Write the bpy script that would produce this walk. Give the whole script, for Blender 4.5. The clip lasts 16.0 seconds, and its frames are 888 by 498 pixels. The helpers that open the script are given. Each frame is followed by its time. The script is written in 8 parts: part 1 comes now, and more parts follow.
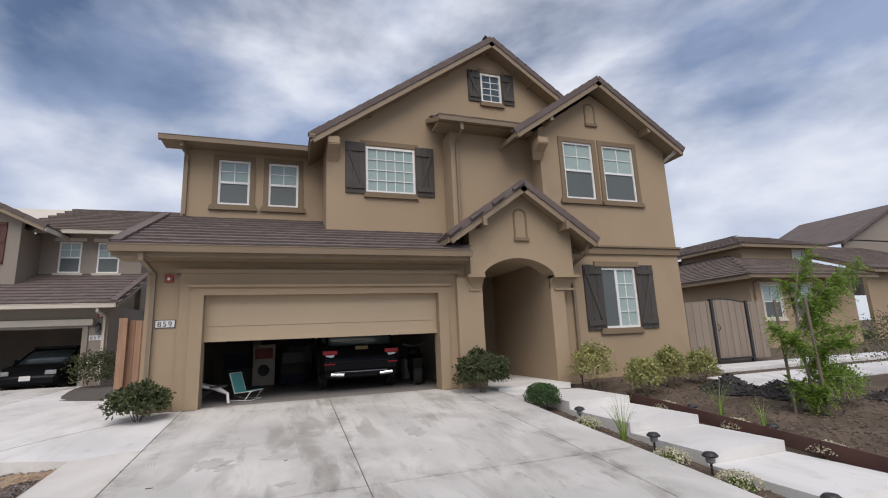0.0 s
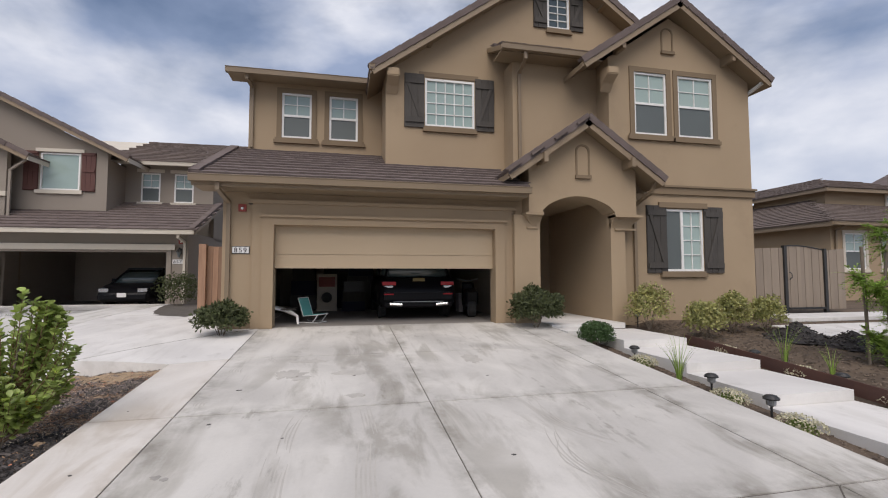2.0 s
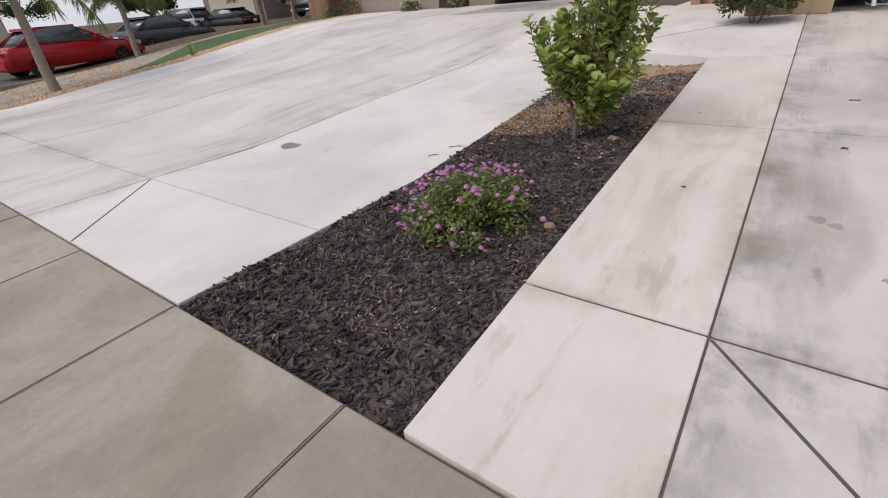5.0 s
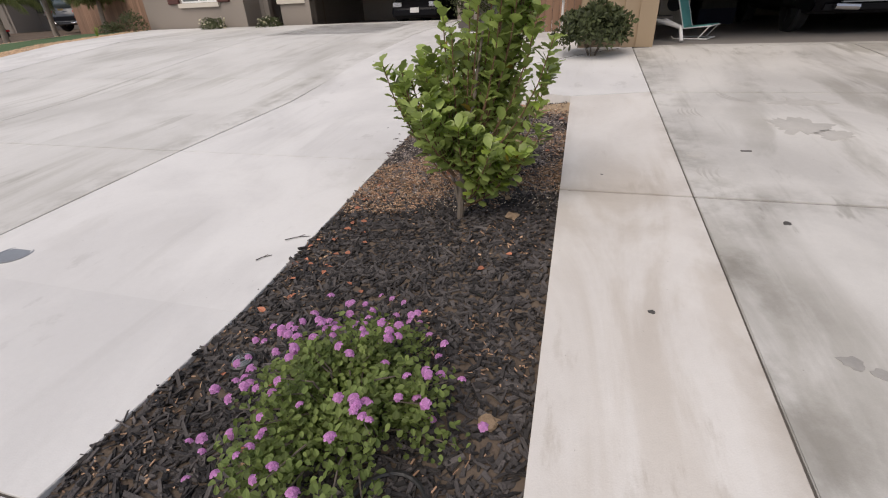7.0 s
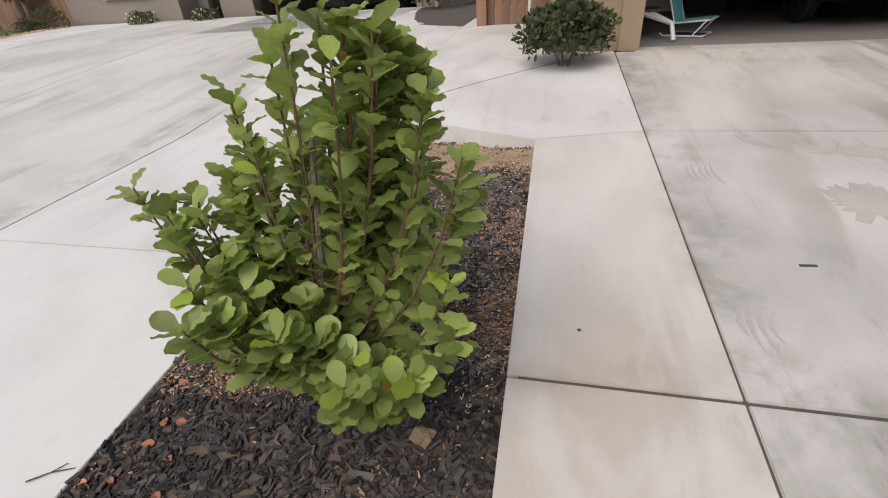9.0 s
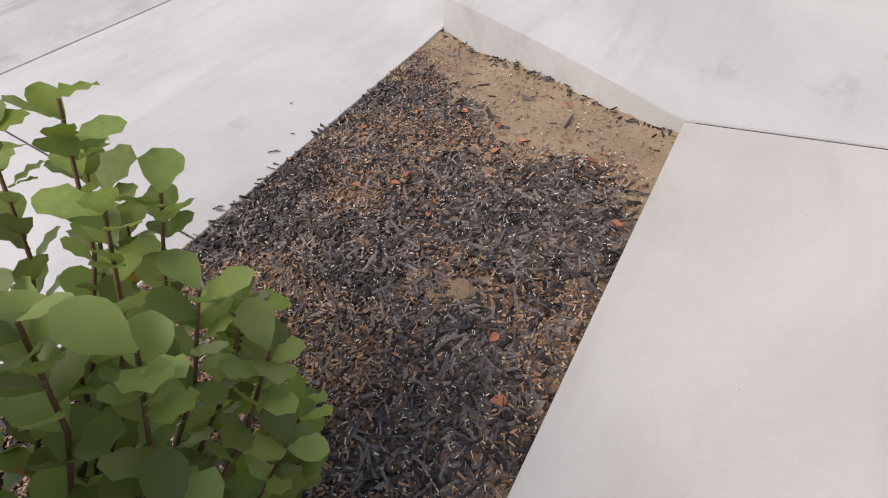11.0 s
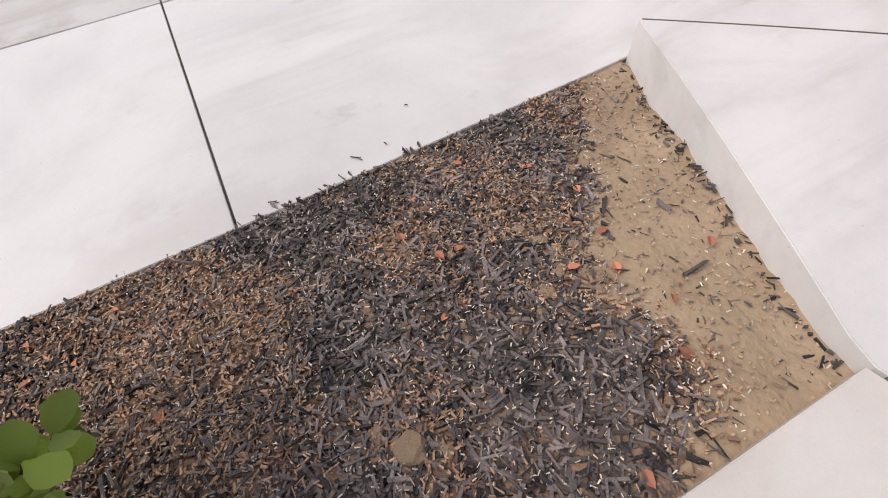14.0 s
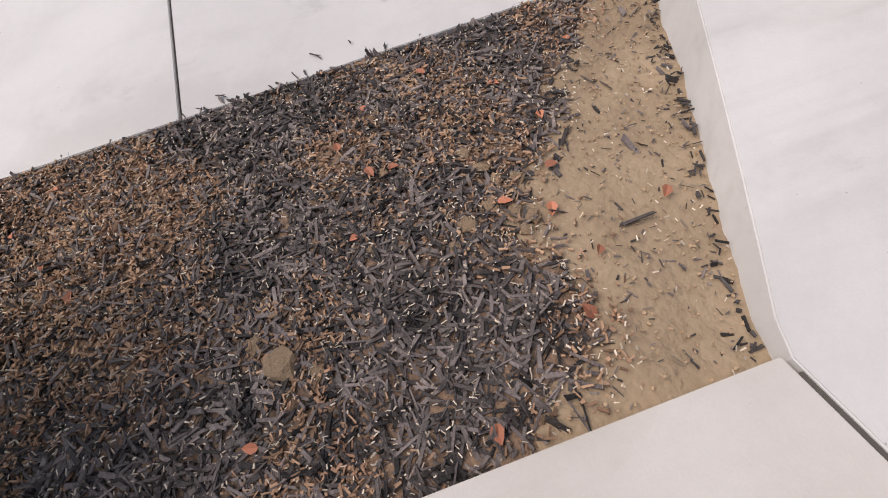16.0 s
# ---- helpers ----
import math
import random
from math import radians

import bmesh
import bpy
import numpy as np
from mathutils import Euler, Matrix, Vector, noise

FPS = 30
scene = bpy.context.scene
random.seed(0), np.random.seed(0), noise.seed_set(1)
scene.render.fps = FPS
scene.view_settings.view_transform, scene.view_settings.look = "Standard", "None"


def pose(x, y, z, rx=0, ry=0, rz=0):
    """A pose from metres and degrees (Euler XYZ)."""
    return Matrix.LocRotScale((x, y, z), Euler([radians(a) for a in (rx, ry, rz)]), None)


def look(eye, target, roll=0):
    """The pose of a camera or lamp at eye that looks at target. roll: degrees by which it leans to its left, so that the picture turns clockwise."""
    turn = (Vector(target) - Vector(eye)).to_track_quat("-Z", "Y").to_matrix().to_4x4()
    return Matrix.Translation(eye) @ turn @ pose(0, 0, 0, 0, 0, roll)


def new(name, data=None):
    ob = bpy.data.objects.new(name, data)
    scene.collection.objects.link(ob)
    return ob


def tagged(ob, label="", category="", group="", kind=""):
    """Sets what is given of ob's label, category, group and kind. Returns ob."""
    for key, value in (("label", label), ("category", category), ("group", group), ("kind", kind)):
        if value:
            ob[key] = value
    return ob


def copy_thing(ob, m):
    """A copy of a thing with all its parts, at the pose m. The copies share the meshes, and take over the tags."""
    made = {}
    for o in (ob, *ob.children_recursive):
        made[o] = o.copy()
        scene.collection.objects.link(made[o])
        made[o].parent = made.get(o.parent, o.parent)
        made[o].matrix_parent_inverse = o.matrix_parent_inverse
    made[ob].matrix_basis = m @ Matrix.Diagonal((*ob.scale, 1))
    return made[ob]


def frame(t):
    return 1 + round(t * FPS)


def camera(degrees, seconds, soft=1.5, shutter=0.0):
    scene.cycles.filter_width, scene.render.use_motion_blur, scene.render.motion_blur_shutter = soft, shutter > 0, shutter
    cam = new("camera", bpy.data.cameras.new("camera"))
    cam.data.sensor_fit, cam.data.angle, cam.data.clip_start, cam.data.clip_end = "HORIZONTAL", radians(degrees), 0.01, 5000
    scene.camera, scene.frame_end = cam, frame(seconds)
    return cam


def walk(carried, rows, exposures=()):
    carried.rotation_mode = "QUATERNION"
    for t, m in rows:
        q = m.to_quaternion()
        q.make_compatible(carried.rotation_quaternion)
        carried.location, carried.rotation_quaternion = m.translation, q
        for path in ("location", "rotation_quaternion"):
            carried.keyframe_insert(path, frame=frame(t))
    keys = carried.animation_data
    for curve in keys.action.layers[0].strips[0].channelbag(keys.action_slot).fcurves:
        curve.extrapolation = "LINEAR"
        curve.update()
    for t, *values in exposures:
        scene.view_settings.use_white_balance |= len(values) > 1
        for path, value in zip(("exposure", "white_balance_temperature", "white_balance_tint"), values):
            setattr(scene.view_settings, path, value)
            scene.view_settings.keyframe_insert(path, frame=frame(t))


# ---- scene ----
cam = camera(88.3, 16.0, soft=1.1)
PATH = [
    (0, (1.586, -10.038, 1.159), (2.227, -8.181, 1.535), -2.5),
    (0.5, (1.496, -10.08, 1.128), (2.143, -8.225, 1.501), -2.1),
    (1, (1.435, -10.085, 1.145), (2.065, -8.218, 1.49), -1.5),
    (1.5, (1.435, -10.093, 1.117), (1.992, -8.189, 1.374), -0.8),
    (2, (1.434, -10.047, 1.084), (1.864, -8.097, 1.201), -0.1),
    (2.5, (1.387, -9.918, 0.971), (1.51, -7.928, 0.807), 0.2),
    (3, (1.13, -9.615, 0.864), (0.689, -7.713, 0.431), -1.0),
    (3.5, (0.757, -9.416, 0.81), (-0.158, -7.756, 0.173), -3.2),
    (4, (0.37, -9.26, 0.762), (-0.752, -7.807, -0.032), -4.8),
    (4.2, (0.247, -9.168, 0.738), (-0.899, -7.765, -0.111), -5.3),
    (6.3, (-0.777, -8.129, 0.679), (-1.563, -6.639, -0.399), -3.1),
    (6.5, (-0.834, -8.01, 0.698), (-1.562, -6.478, -0.362), -3.1),
    (7, (-0.992, -7.61, 0.744), (-1.483, -5.928, -0.22), -2.7),
    (7.5, (-0.997, -7.258, 0.795), (-1.319, -5.494, -0.091), -3.5),
    (8, (-0.982, -6.839, 0.874), (-1.305, -5.079, -0.02), -4.1),
    (8.5, (-1.056, -6.386, 0.883), (-1.431, -4.668, -0.07), -4.2),
    (9, (-0.93, -5.968, 0.903), (-1.35, -4.309, -0.131), -4.1),
    (9.5, (-0.889, -5.565, 0.904), (-1.344, -3.973, -0.218), -3.2),
    (9.7, (-0.93, -5.367, 0.858), (-1.403, -3.809, -0.304), -3.0),
    (11.8, (-0.993, -3.998, 0.837), (-1.819, -3.15, -0.775), -0.9),
    (12, (-0.973, -3.87, 0.819), (-1.83, -3.056, -0.794), -0.0),
    (12.5, (-1.031, -3.758, 0.842), (-2.063, -3.148, -0.759), 2.0),
    (13, (-1.115, -3.908, 0.849), (-2.279, -3.647, -0.756), 0.0),
    (13.5, (-1.135, -3.852, 0.887), (-2.312, -3.577, -0.706), -2.6),
    (14, (-1.114, -3.703, 0.897), (-2.193, -3.173, -0.701), -2.4),
    (14.5, (-1.091, -3.665, 0.887), (-2.074, -3.057, -0.745), -1.4),
    (15, (-1.069, -3.651, 0.827), (-2.022, -3.135, -0.854), -0.7),
    (15.5, (-1.008, -3.416, 0.799), (-1.942, -3.042, -0.93), -1.3),
    (16, (-1.017, -3.311, 0.784), (-1.917, -3.083, -0.987), -5.5),
]
walk(cam, [(t, look(e, g, r)) for t, e, g, r in PATH],
     [(0, 0.12, 6500, 14), (2.5, 0.11, 6720, 15), (4.2, 0.06, 6850, 16), (9.7, 0.1, 6850, 15), (11.8, 0.12, 6600, 15.5), (12.6, 0.14, 6640, 16), (13.4, 0.33, 6780, 17), (13.8, 0.32, 6780, 17), (14.5, 0.18, 6790, 17), (16, 0.17, 6800, 18)])

# ---- world and sun: bright overcast with broken cloud ----
SUN_EL, SUN_AZ = radians(52), radians(200)
world = bpy.data.worlds.new("sky")
scene.world = world
world.use_nodes = True
wn, wl = world.node_tree.nodes, world.node_tree.links
wn.clear()
w_out = wn.new("ShaderNodeOutputWorld")
w_bg = wn.new("ShaderNodeBackground")
w_sky = wn.new("ShaderNodeTexSky")
w_sky.sky_type = "NISHITA"
w_sky.sun_disc = False
w_sky.sun_elevation, w_sky.sun_rotation = SUN_EL, SUN_AZ
w_co = wn.new("ShaderNodeTexCoord")
w_map = wn.new("ShaderNodeMapping")
w_map.inputs["Scale"].default_value = (1.0, 1.0, 2.1)
w_map.inputs["Rotation"].default_value = (0.0, 0.0, 0.6)
w_n1 = wn.new("ShaderNodeTexNoise")
w_n1.inputs["Scale"].default_value, w_n1.inputs["Detail"].default_value = 1.9, 8
w_n1.inputs["Roughness"].default_value = 0.52
w_n1.inputs["Distortion"].default_value = 0.25
w_n2 = wn.new("ShaderNodeTexNoise")
w_n2.inputs["Scale"].default_value, w_n2.inputs["Detail"].default_value = 2.9, 7
w_r1 = wn.new("ShaderNodeValToRGB")      # how much cloud
w_r1.color_ramp.elements[0].position, w_r1.color_ramp.elements[1].position = 0.34, 0.56
w_r2 = wn.new("ShaderNodeValToRGB")      # thin bright cloud to thick grey cloud
w_r2.color_ramp.elements[0].position, w_r2.color_ramp.elements[0].color = 0.34, (8.3, 8.8, 9.5, 1)
w_r2.color_ramp.elements[1].position, w_r2.color_ramp.elements[1].color = 0.6, (3.2, 4.1, 5.9, 1)
w_mix = wn.new("ShaderNodeMixRGB")
wl.new(w_co.outputs["Generated"], w_map.inputs["Vector"])
wl.new(w_map.outputs[0], w_n1.inputs["Vector"])
wl.new(w_map.outputs[0], w_n2.inputs["Vector"])
wl.new(w_n1.outputs["Fac"], w_r1.inputs[0])
wl.new(w_n2.outputs["Fac"], w_r2.inputs[0])
wl.new(w_r1.outputs[0], w_mix.inputs[0])
wl.new(w_sky.outputs[0], w_mix.inputs[1])
wl.new(w_r2.outputs[0], w_mix.inputs[2])
# paler and more even towards the horizon
w_sep = wn.new("ShaderNodeSeparateXYZ")
w_hor = wn.new("ShaderNodeMapRange")
w_hor.inputs["From Min"].default_value, w_hor.inputs["From Max"].default_value = 0.02, 0.34
w_hor.inputs["To Min"].default_value, w_hor.inputs["To Max"].default_value = 0.75, 0.0
w_mix2 = wn.new("ShaderNodeMixRGB")
w_mix2.inputs[2].default_value = (7.6, 8.3, 9.2, 1)
wl.new(w_co.outputs["Generated"], w_sep.inputs[0])
wl.new(w_sep.outputs["Z"], w_hor.inputs["Value"])
wl.new(w_hor.outputs[0], w_mix2.inputs[0])
wl.new(w_mix.outputs[0], w_mix2.inputs[1])
wl.new(w_mix2.outputs[0], w_bg.inputs["Color"])
w_bg.inputs["Strength"].default_value = 0.09
wl.new(w_bg.outputs[0], w_out.inputs["Surface"])

sun = new("sun", bpy.data.lights.new("sun", "SUN"))
sun.data.energy, sun.data.angle, sun.data.color = 2.3, radians(50), (1.0, 0.94, 0.85)
sun.matrix_world = look((0, 0, 30), (-30 * math.cos(SUN_EL) * math.sin(SUN_AZ) / math.sin(SUN_EL),
                                     -30 * math.cos(SUN_EL) * math.cos(SUN_AZ) / math.sin(SUN_EL), 0))


# ---- materials ----
def mat(name, c1, c2=None, big=0.6, fine=40.0, rough=0.8, bump=0.0, metal=0.0, rnd=0.0, stretch=(1, 1, 1), fine_amt=0.35, island=0.0,
        dirt=None, dirt_scale=0.5, dirt_pos=0.58, spec=0.5, dirt_stretch=None):
    """Two scales of noise between two colours, with fine relief, an optional stain layer and variation by piece."""
    m = bpy.data.materials.new(name)
    m.use_nodes = True
    n, l = m.node_tree.nodes, m.node_tree.links
    b = n["Principled BSDF"]
    c2 = c2 or tuple(v * 0.8 for v in c1)
    co = n.new("ShaderNodeTexCoord")
    mp = n.new("ShaderNodeMapping")
    mp.inputs["Scale"].default_value = stretch
    l.new(co.outputs["Object"], mp.inputs["Vector"])
    na = n.new("ShaderNodeTexNoise")
    na.inputs["Scale"].default_value, na.inputs["Detail"].default_value = big, 5
    nb = n.new("ShaderNodeTexNoise")
    nb.inputs["Scale"].default_value, nb.inputs["Detail"].default_value = fine, 4
    l.new(mp.outputs[0], na.inputs["Vector"])
    l.new(mp.outputs[0], nb.inputs["Vector"])
    ma = n.new("ShaderNodeMath")
    ma.operation = "MULTIPLY_ADD"
    ma.inputs[1].default_value = fine_amt
    sub = n.new("ShaderNodeMath")
    sub.operation = "MULTIPLY_ADD"
    sub.inputs[1].default_value, sub.inputs[2].default_value = 1.9, -0.45 - fine_amt * 0.5
    l.new(na.outputs["Fac"], sub.inputs[0])
    l.new(nb.outputs["Fac"], ma.inputs[0])
    l.new(sub.outputs[0], ma.inputs[2])
    mix = n.new("ShaderNodeMixRGB")
    mix.inputs[1].default_value, mix.inputs[2].default_value = (*c1, 1), (*c2, 1)
    mix.use_clamp = True
    l.new(ma.outputs[0], mix.inputs[0])
    colour = mix.outputs[0]
    if dirt:
        nd = n.new("ShaderNodeTexNoise")
        nd.inputs["Scale"].default_value, nd.inputs["Detail"].default_value = dirt_scale, 9
        nd.inputs["Roughness"].default_value = 0.62
        if dirt_stretch:
            mq = n.new("ShaderNodeMapping")
            mq.inputs["Scale"].default_value = dirt_stretch
            l.new(co.outputs["Object"], mq.inputs["Vector"])
            l.new(mq.outputs[0], nd.inputs["Vector"])
        else:
            l.new(co.outputs["Object"], nd.inputs["Vector"])
        rd = n.new("ShaderNodeValToRGB")
        rd.color_ramp.elements[0].position, rd.color_ramp.elements[1].position = dirt_pos, dirt_pos + 0.16
        l.new(nd.outputs["Fac"], rd.inputs[0])
        md = n.new("ShaderNodeMixRGB")
        md.blend_type = "MULTIPLY"
        md.inputs[2].default_value = (*dirt, 1)
        l.new(rd.outputs[0], md.inputs[0])
        l.new(colour, md.inputs[1])
        colour = md.outputs[0]
    if rnd or island:
        src = n.new("ShaderNodeObjectInfo") if rnd else n.new("ShaderNodeNewGeometry")
        o = src.outputs["Random"] if rnd else src.outputs["Random Per Island"]
        hs = n.new("ShaderNodeHueSaturation")
        mr = n.new("ShaderNodeMapRange")
        a = rnd or island
        mr.inputs["To Min"].default_value, mr.inputs["To Max"].default_value = 1 - a, 1 + a
        l.new(o, mr.inputs["Value"])
        l.new(mr.outputs[0], hs.inputs["Value"])
        l.new(colour, hs.inputs["Color"])
        colour = hs.outputs[0]
    l.new(colour, b.inputs["Base Color"])
    b.inputs["Roughness"].default_value, b.inputs["Metallic"].default_value = rough, metal
    b.inputs["Specular IOR Level"].default_value = spec
    if bump:
        bp = n.new("ShaderNodeBump")
        bp.inputs["Strength"].default_value, bp.inputs["Distance"].default_value = bump, 0.01
        l.new(nb.outputs["Fac"], bp.inputs["Height"])
        l.new(bp.outputs[0], b.inputs["Normal"])
    return m


def glow(name, c, s):
    m = mat(name, c, c)
    b = m.node_tree.nodes["Principled BSDF"]
    b.inputs["Emission Color"].default_value, b.inputs["Emission Strength"].default_value = (*c, 1), s
    return m


def glass(name, tint, rough=0.03):
    """A pane with a gloss over what stands behind it."""
    m = bpy.data.materials.new(name)
    m.use_nodes = True
    b = m.node_tree.nodes["Principled BSDF"]
    b.inputs["Base Color"].default_value = (*tint, 1)
    b.inputs["Roughness"].default_value = rough
    b.inputs["Transmission Weight"].default_value = 1.0
    b.inputs["IOR"].default_value = 1.45
    return m


STUCCO = mat("tan_stucco", (0.385, 0.295, 0.198), (0.34, 0.258, 0.172), 0.5, 90, 0.92, 0.35, dirt=(0.88, 0.88, 0.88), dirt_scale=0.7, spec=0.2)
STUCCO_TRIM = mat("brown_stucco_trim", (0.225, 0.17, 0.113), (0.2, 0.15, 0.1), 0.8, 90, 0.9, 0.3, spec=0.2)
STUCCO_JAMB = mat("garage_trim_paint", (0.36, 0.275, 0.182), (0.32, 0.24, 0.16), 0.8, 60, 0.85, 0.2, spec=0.25)
DOOR_PAINT = mat("garage_door_paint", (0.43, 0.33, 0.22), (0.4, 0.31, 0.205), 0.6, 30, 0.6, 0.05)
GREY_STUCCO = mat("grey_stucco", (0.3, 0.262, 0.223), (0.265, 0.23, 0.196), 0.4, 90, 0.92, 0.3, spec=0.2)
CREAM = mat("cream_trim", (0.6, 0.55, 0.47), (0.54, 0.49, 0.41), 1.0, 60, 0.8, 0.1)
RED_SHUTTER = mat("red_brown_shutter", (0.115, 0.045, 0.035), (0.085, 0.035, 0.03), 3, 60, 0.7, 0.2)
SHUTTER = mat("charcoal_shutter_wood", (0.072, 0.064, 0.056), (0.05, 0.045, 0.04), 3, 45, 0.75, 0.4, stretch=(6, 6, 1), rnd=0.12)
TILE = mat("brown_concrete_tile", (0.165, 0.133, 0.124), (0.12, 0.096, 0.09), 1.2, 60, 0.9, 0.5, rnd=0.1, spec=0.2)
TILE_J = mat("brown_concrete_tile_far", (0.17, 0.135, 0.118), (0.125, 0.1, 0.09), 0.8, 60, 0.9, 0.4, island=0.12, spec=0.2)
FASCIA = mat("tan_fascia_paint", (0.26, 0.195, 0.125), (0.23, 0.17, 0.11), 1, 40, 0.55, 0.05)
GUTTER = mat("tan_gutter_metal", (0.24, 0.18, 0.115), (0.2, 0.15, 0.1), 1, 30, 0.45, 0.03)
VINYL = mat("white_vinyl", (0.78, 0.78, 0.76), (0.72, 0.72, 0.7), 2, 40, 0.4)
PANE = mat("window_glass", (0.055, 0.075, 0.078), (0.045, 0.065, 0.068), 0.7, 3, 0.04, spec=0.9)
BLIND = mat("pale_green_blind_glass", (0.33, 0.42, 0.39), (0.29, 0.38, 0.355), 0.7, 3, 0.06, spec=0.8)
SCREEN = mat("insect_screen", (0.11, 0.13, 0.128), (0.1, 0.115, 0.115), 0.7, 300, 0.5, 0.1)
def concrete(name, c1, c2, clouds, stain, grain=0.05, joints=(), streak=(1.6, 0.45, 1), rnd=0.03):
    """Trowelled concrete: broad pale clouds, blotched stains drawn out along the drive, sand grain, pits and dirt caught beside the joints.
    joints: (axis, place, reach) of the lines that hold dirt."""
    m = bpy.data.materials.new(name)
    m.use_nodes = True
    n, l = m.node_tree.nodes, m.node_tree.links
    b = n["Principled BSDF"]
    co = n.new("ShaderNodeTexCoord")

    def tex(scale, detail, rough_, stretch=(1, 1, 1), shift=0.0, twist=0.0):
        mp = n.new("ShaderNodeMapping")
        mp.inputs["Scale"].default_value, mp.inputs["Location"].default_value = stretch, (shift, shift * 1.7, 0)
        l.new(co.outputs["Object"], mp.inputs["Vector"])
        t = n.new("ShaderNodeTexNoise")
        t.inputs["Scale"].default_value, t.inputs["Detail"].default_value, t.inputs["Roughness"].default_value = scale, detail, rough_
        t.inputs["Distortion"].default_value = twist
        l.new(mp.outputs[0], t.inputs["Vector"])
        return t.outputs["Fac"]

    def ramp(src, a, z, top=1.0):
        r = n.new("ShaderNodeMapRange")
        r.interpolation_type = "SMOOTHSTEP"
        r.inputs["From Min"].default_value, r.inputs["From Max"].default_value, r.inputs["To Max"].default_value = a, z, top
        l.new(src, r.inputs["Value"])
        return r.outputs[0]

    def calc(op, a, c):
        q = n.new("ShaderNodeMath")
        q.operation = op
        for i, v in enumerate((a, c)):
            if isinstance(v, float):
                q.inputs[i].default_value = v
            else:
                l.new(v, q.inputs[i])
        return q.outputs[0]

    def over(under, fac, colour, kind="MULTIPLY"):
        q = n.new("ShaderNodeMixRGB")
        q.blend_type = kind
        l.new(fac, q.inputs[0])
        l.new(under, q.inputs[1])
        q.inputs[2].default_value = (*colour, 1)
        return q.outputs[0]

    base = n.new("ShaderNodeMixRGB")
    base.inputs[1].default_value, base.inputs[2].default_value = (*c1, 1), (*c2, 1)
    l.new(ramp(tex(clouds, 6, 0.55, (1.1, 0.8, 1), 3.1, 0.6), 0.36, 0.66), base.inputs[0])
    col = base.outputs[0]
    blot = calc("MULTIPLY", ramp(tex(1.3, 8, 0.6, streak, 11.0, 0.5), 0.47, 0.62), ramp(tex(0.5, 3, 0.5, (1, 1, 1), 5.0), 0.38, 0.6))
    col = over(col, blot, stain)
    edge = calc("MULTIPLY", ramp(tex(3.4, 9, 0.66, streak, 23.0), 0.56, 0.66, 0.8), ramp(tex(0.8, 2, 0.5, (1, 1, 1), 31.0), 0.46, 0.62))
    col = over(col, edge, tuple(v * 0.93 for v in stain))
    sweep = calc("MULTIPLY", ramp(tex(9.0, 4, 0.55, (1.0, 0.06, 1), 2.0, 0.3), 0.5, 0.72, 0.55), ramp(tex(0.7, 3, 0.5, (1, 0.6, 1), 41.0), 0.44, 0.62))
    col = over(col, sweep, tuple(v * 0.95 for v in stain))
    if joints:
        sep = n.new("ShaderNodeSeparateXYZ")
        l.new(co.outputs["Object"], sep.inputs[0])
        ragged = ramp(tex(2.6, 8, 0.65, (1, 1, 1), 17.0), 0.4, 0.66)
        for axis, place, reach in joints:
            d = calc("ABSOLUTE", calc("SUBTRACT", sep.outputs[axis], float(place)), 0.0)
            near_ = n.new("ShaderNodeMapRange")
            near_.inputs["From Min"].default_value, near_.inputs["From Max"].default_value = 0.0, reach
            near_.inputs["To Min"].default_value, near_.inputs["To Max"].default_value = 1.0, 0.0
            l.new(d, near_.inputs["Value"])
            col = over(col, calc("MULTIPLY", near_.outputs[0], ragged), tuple(v * 0.9 for v in stain))
    fine = tex(160.0, 3, 0.6)
    mid = tex(28.0, 5, 0.6, (1, 1, 1), 7.0)
    hs = n.new("ShaderNodeHueSaturation")
    val = calc("ADD", calc("MULTIPLY", calc("ADD", fine, mid), grain * 2), 1.0 - grain * 2)
    oi = n.new("ShaderNodeObjectInfo")
    val = calc("MULTIPLY", val, calc("ADD", calc("MULTIPLY", oi.outputs["Random"], rnd * 2), 1.0 - rnd))
    l.new(val, hs.inputs["Value"])
    l.new(col, hs.inputs["Color"])
    vor = n.new("ShaderNodeTexVoronoi")
    vor.inputs["Scale"].default_value = 21.0
    l.new(co.outputs["Object"], vor.inputs["Vector"])
    pits = calc("MULTIPLY", calc("LESS_THAN", vor.outputs["Distance"], 0.055), ramp(tex(4.0, 2, 0.5, (1, 1, 1), 13.0), 0.52, 0.6, 0.6))
    l.new(over(hs.outputs[0], pits, (0.55, 0.53, 0.5)), b.inputs["Base Color"])
    b.inputs["Roughness"].default_value, b.inputs["Specular IOR Level"].default_value = 0.82, 0.3
    bp = n.new("ShaderNodeBump")
    bp.inputs["Strength"].default_value, bp.inputs["Distance"].default_value = 0.16, 0.006
    l.new(calc("ADD", fine, mid), bp.inputs["Height"])
    l.new(bp.outputs[0], b.inputs["Normal"])
    return m


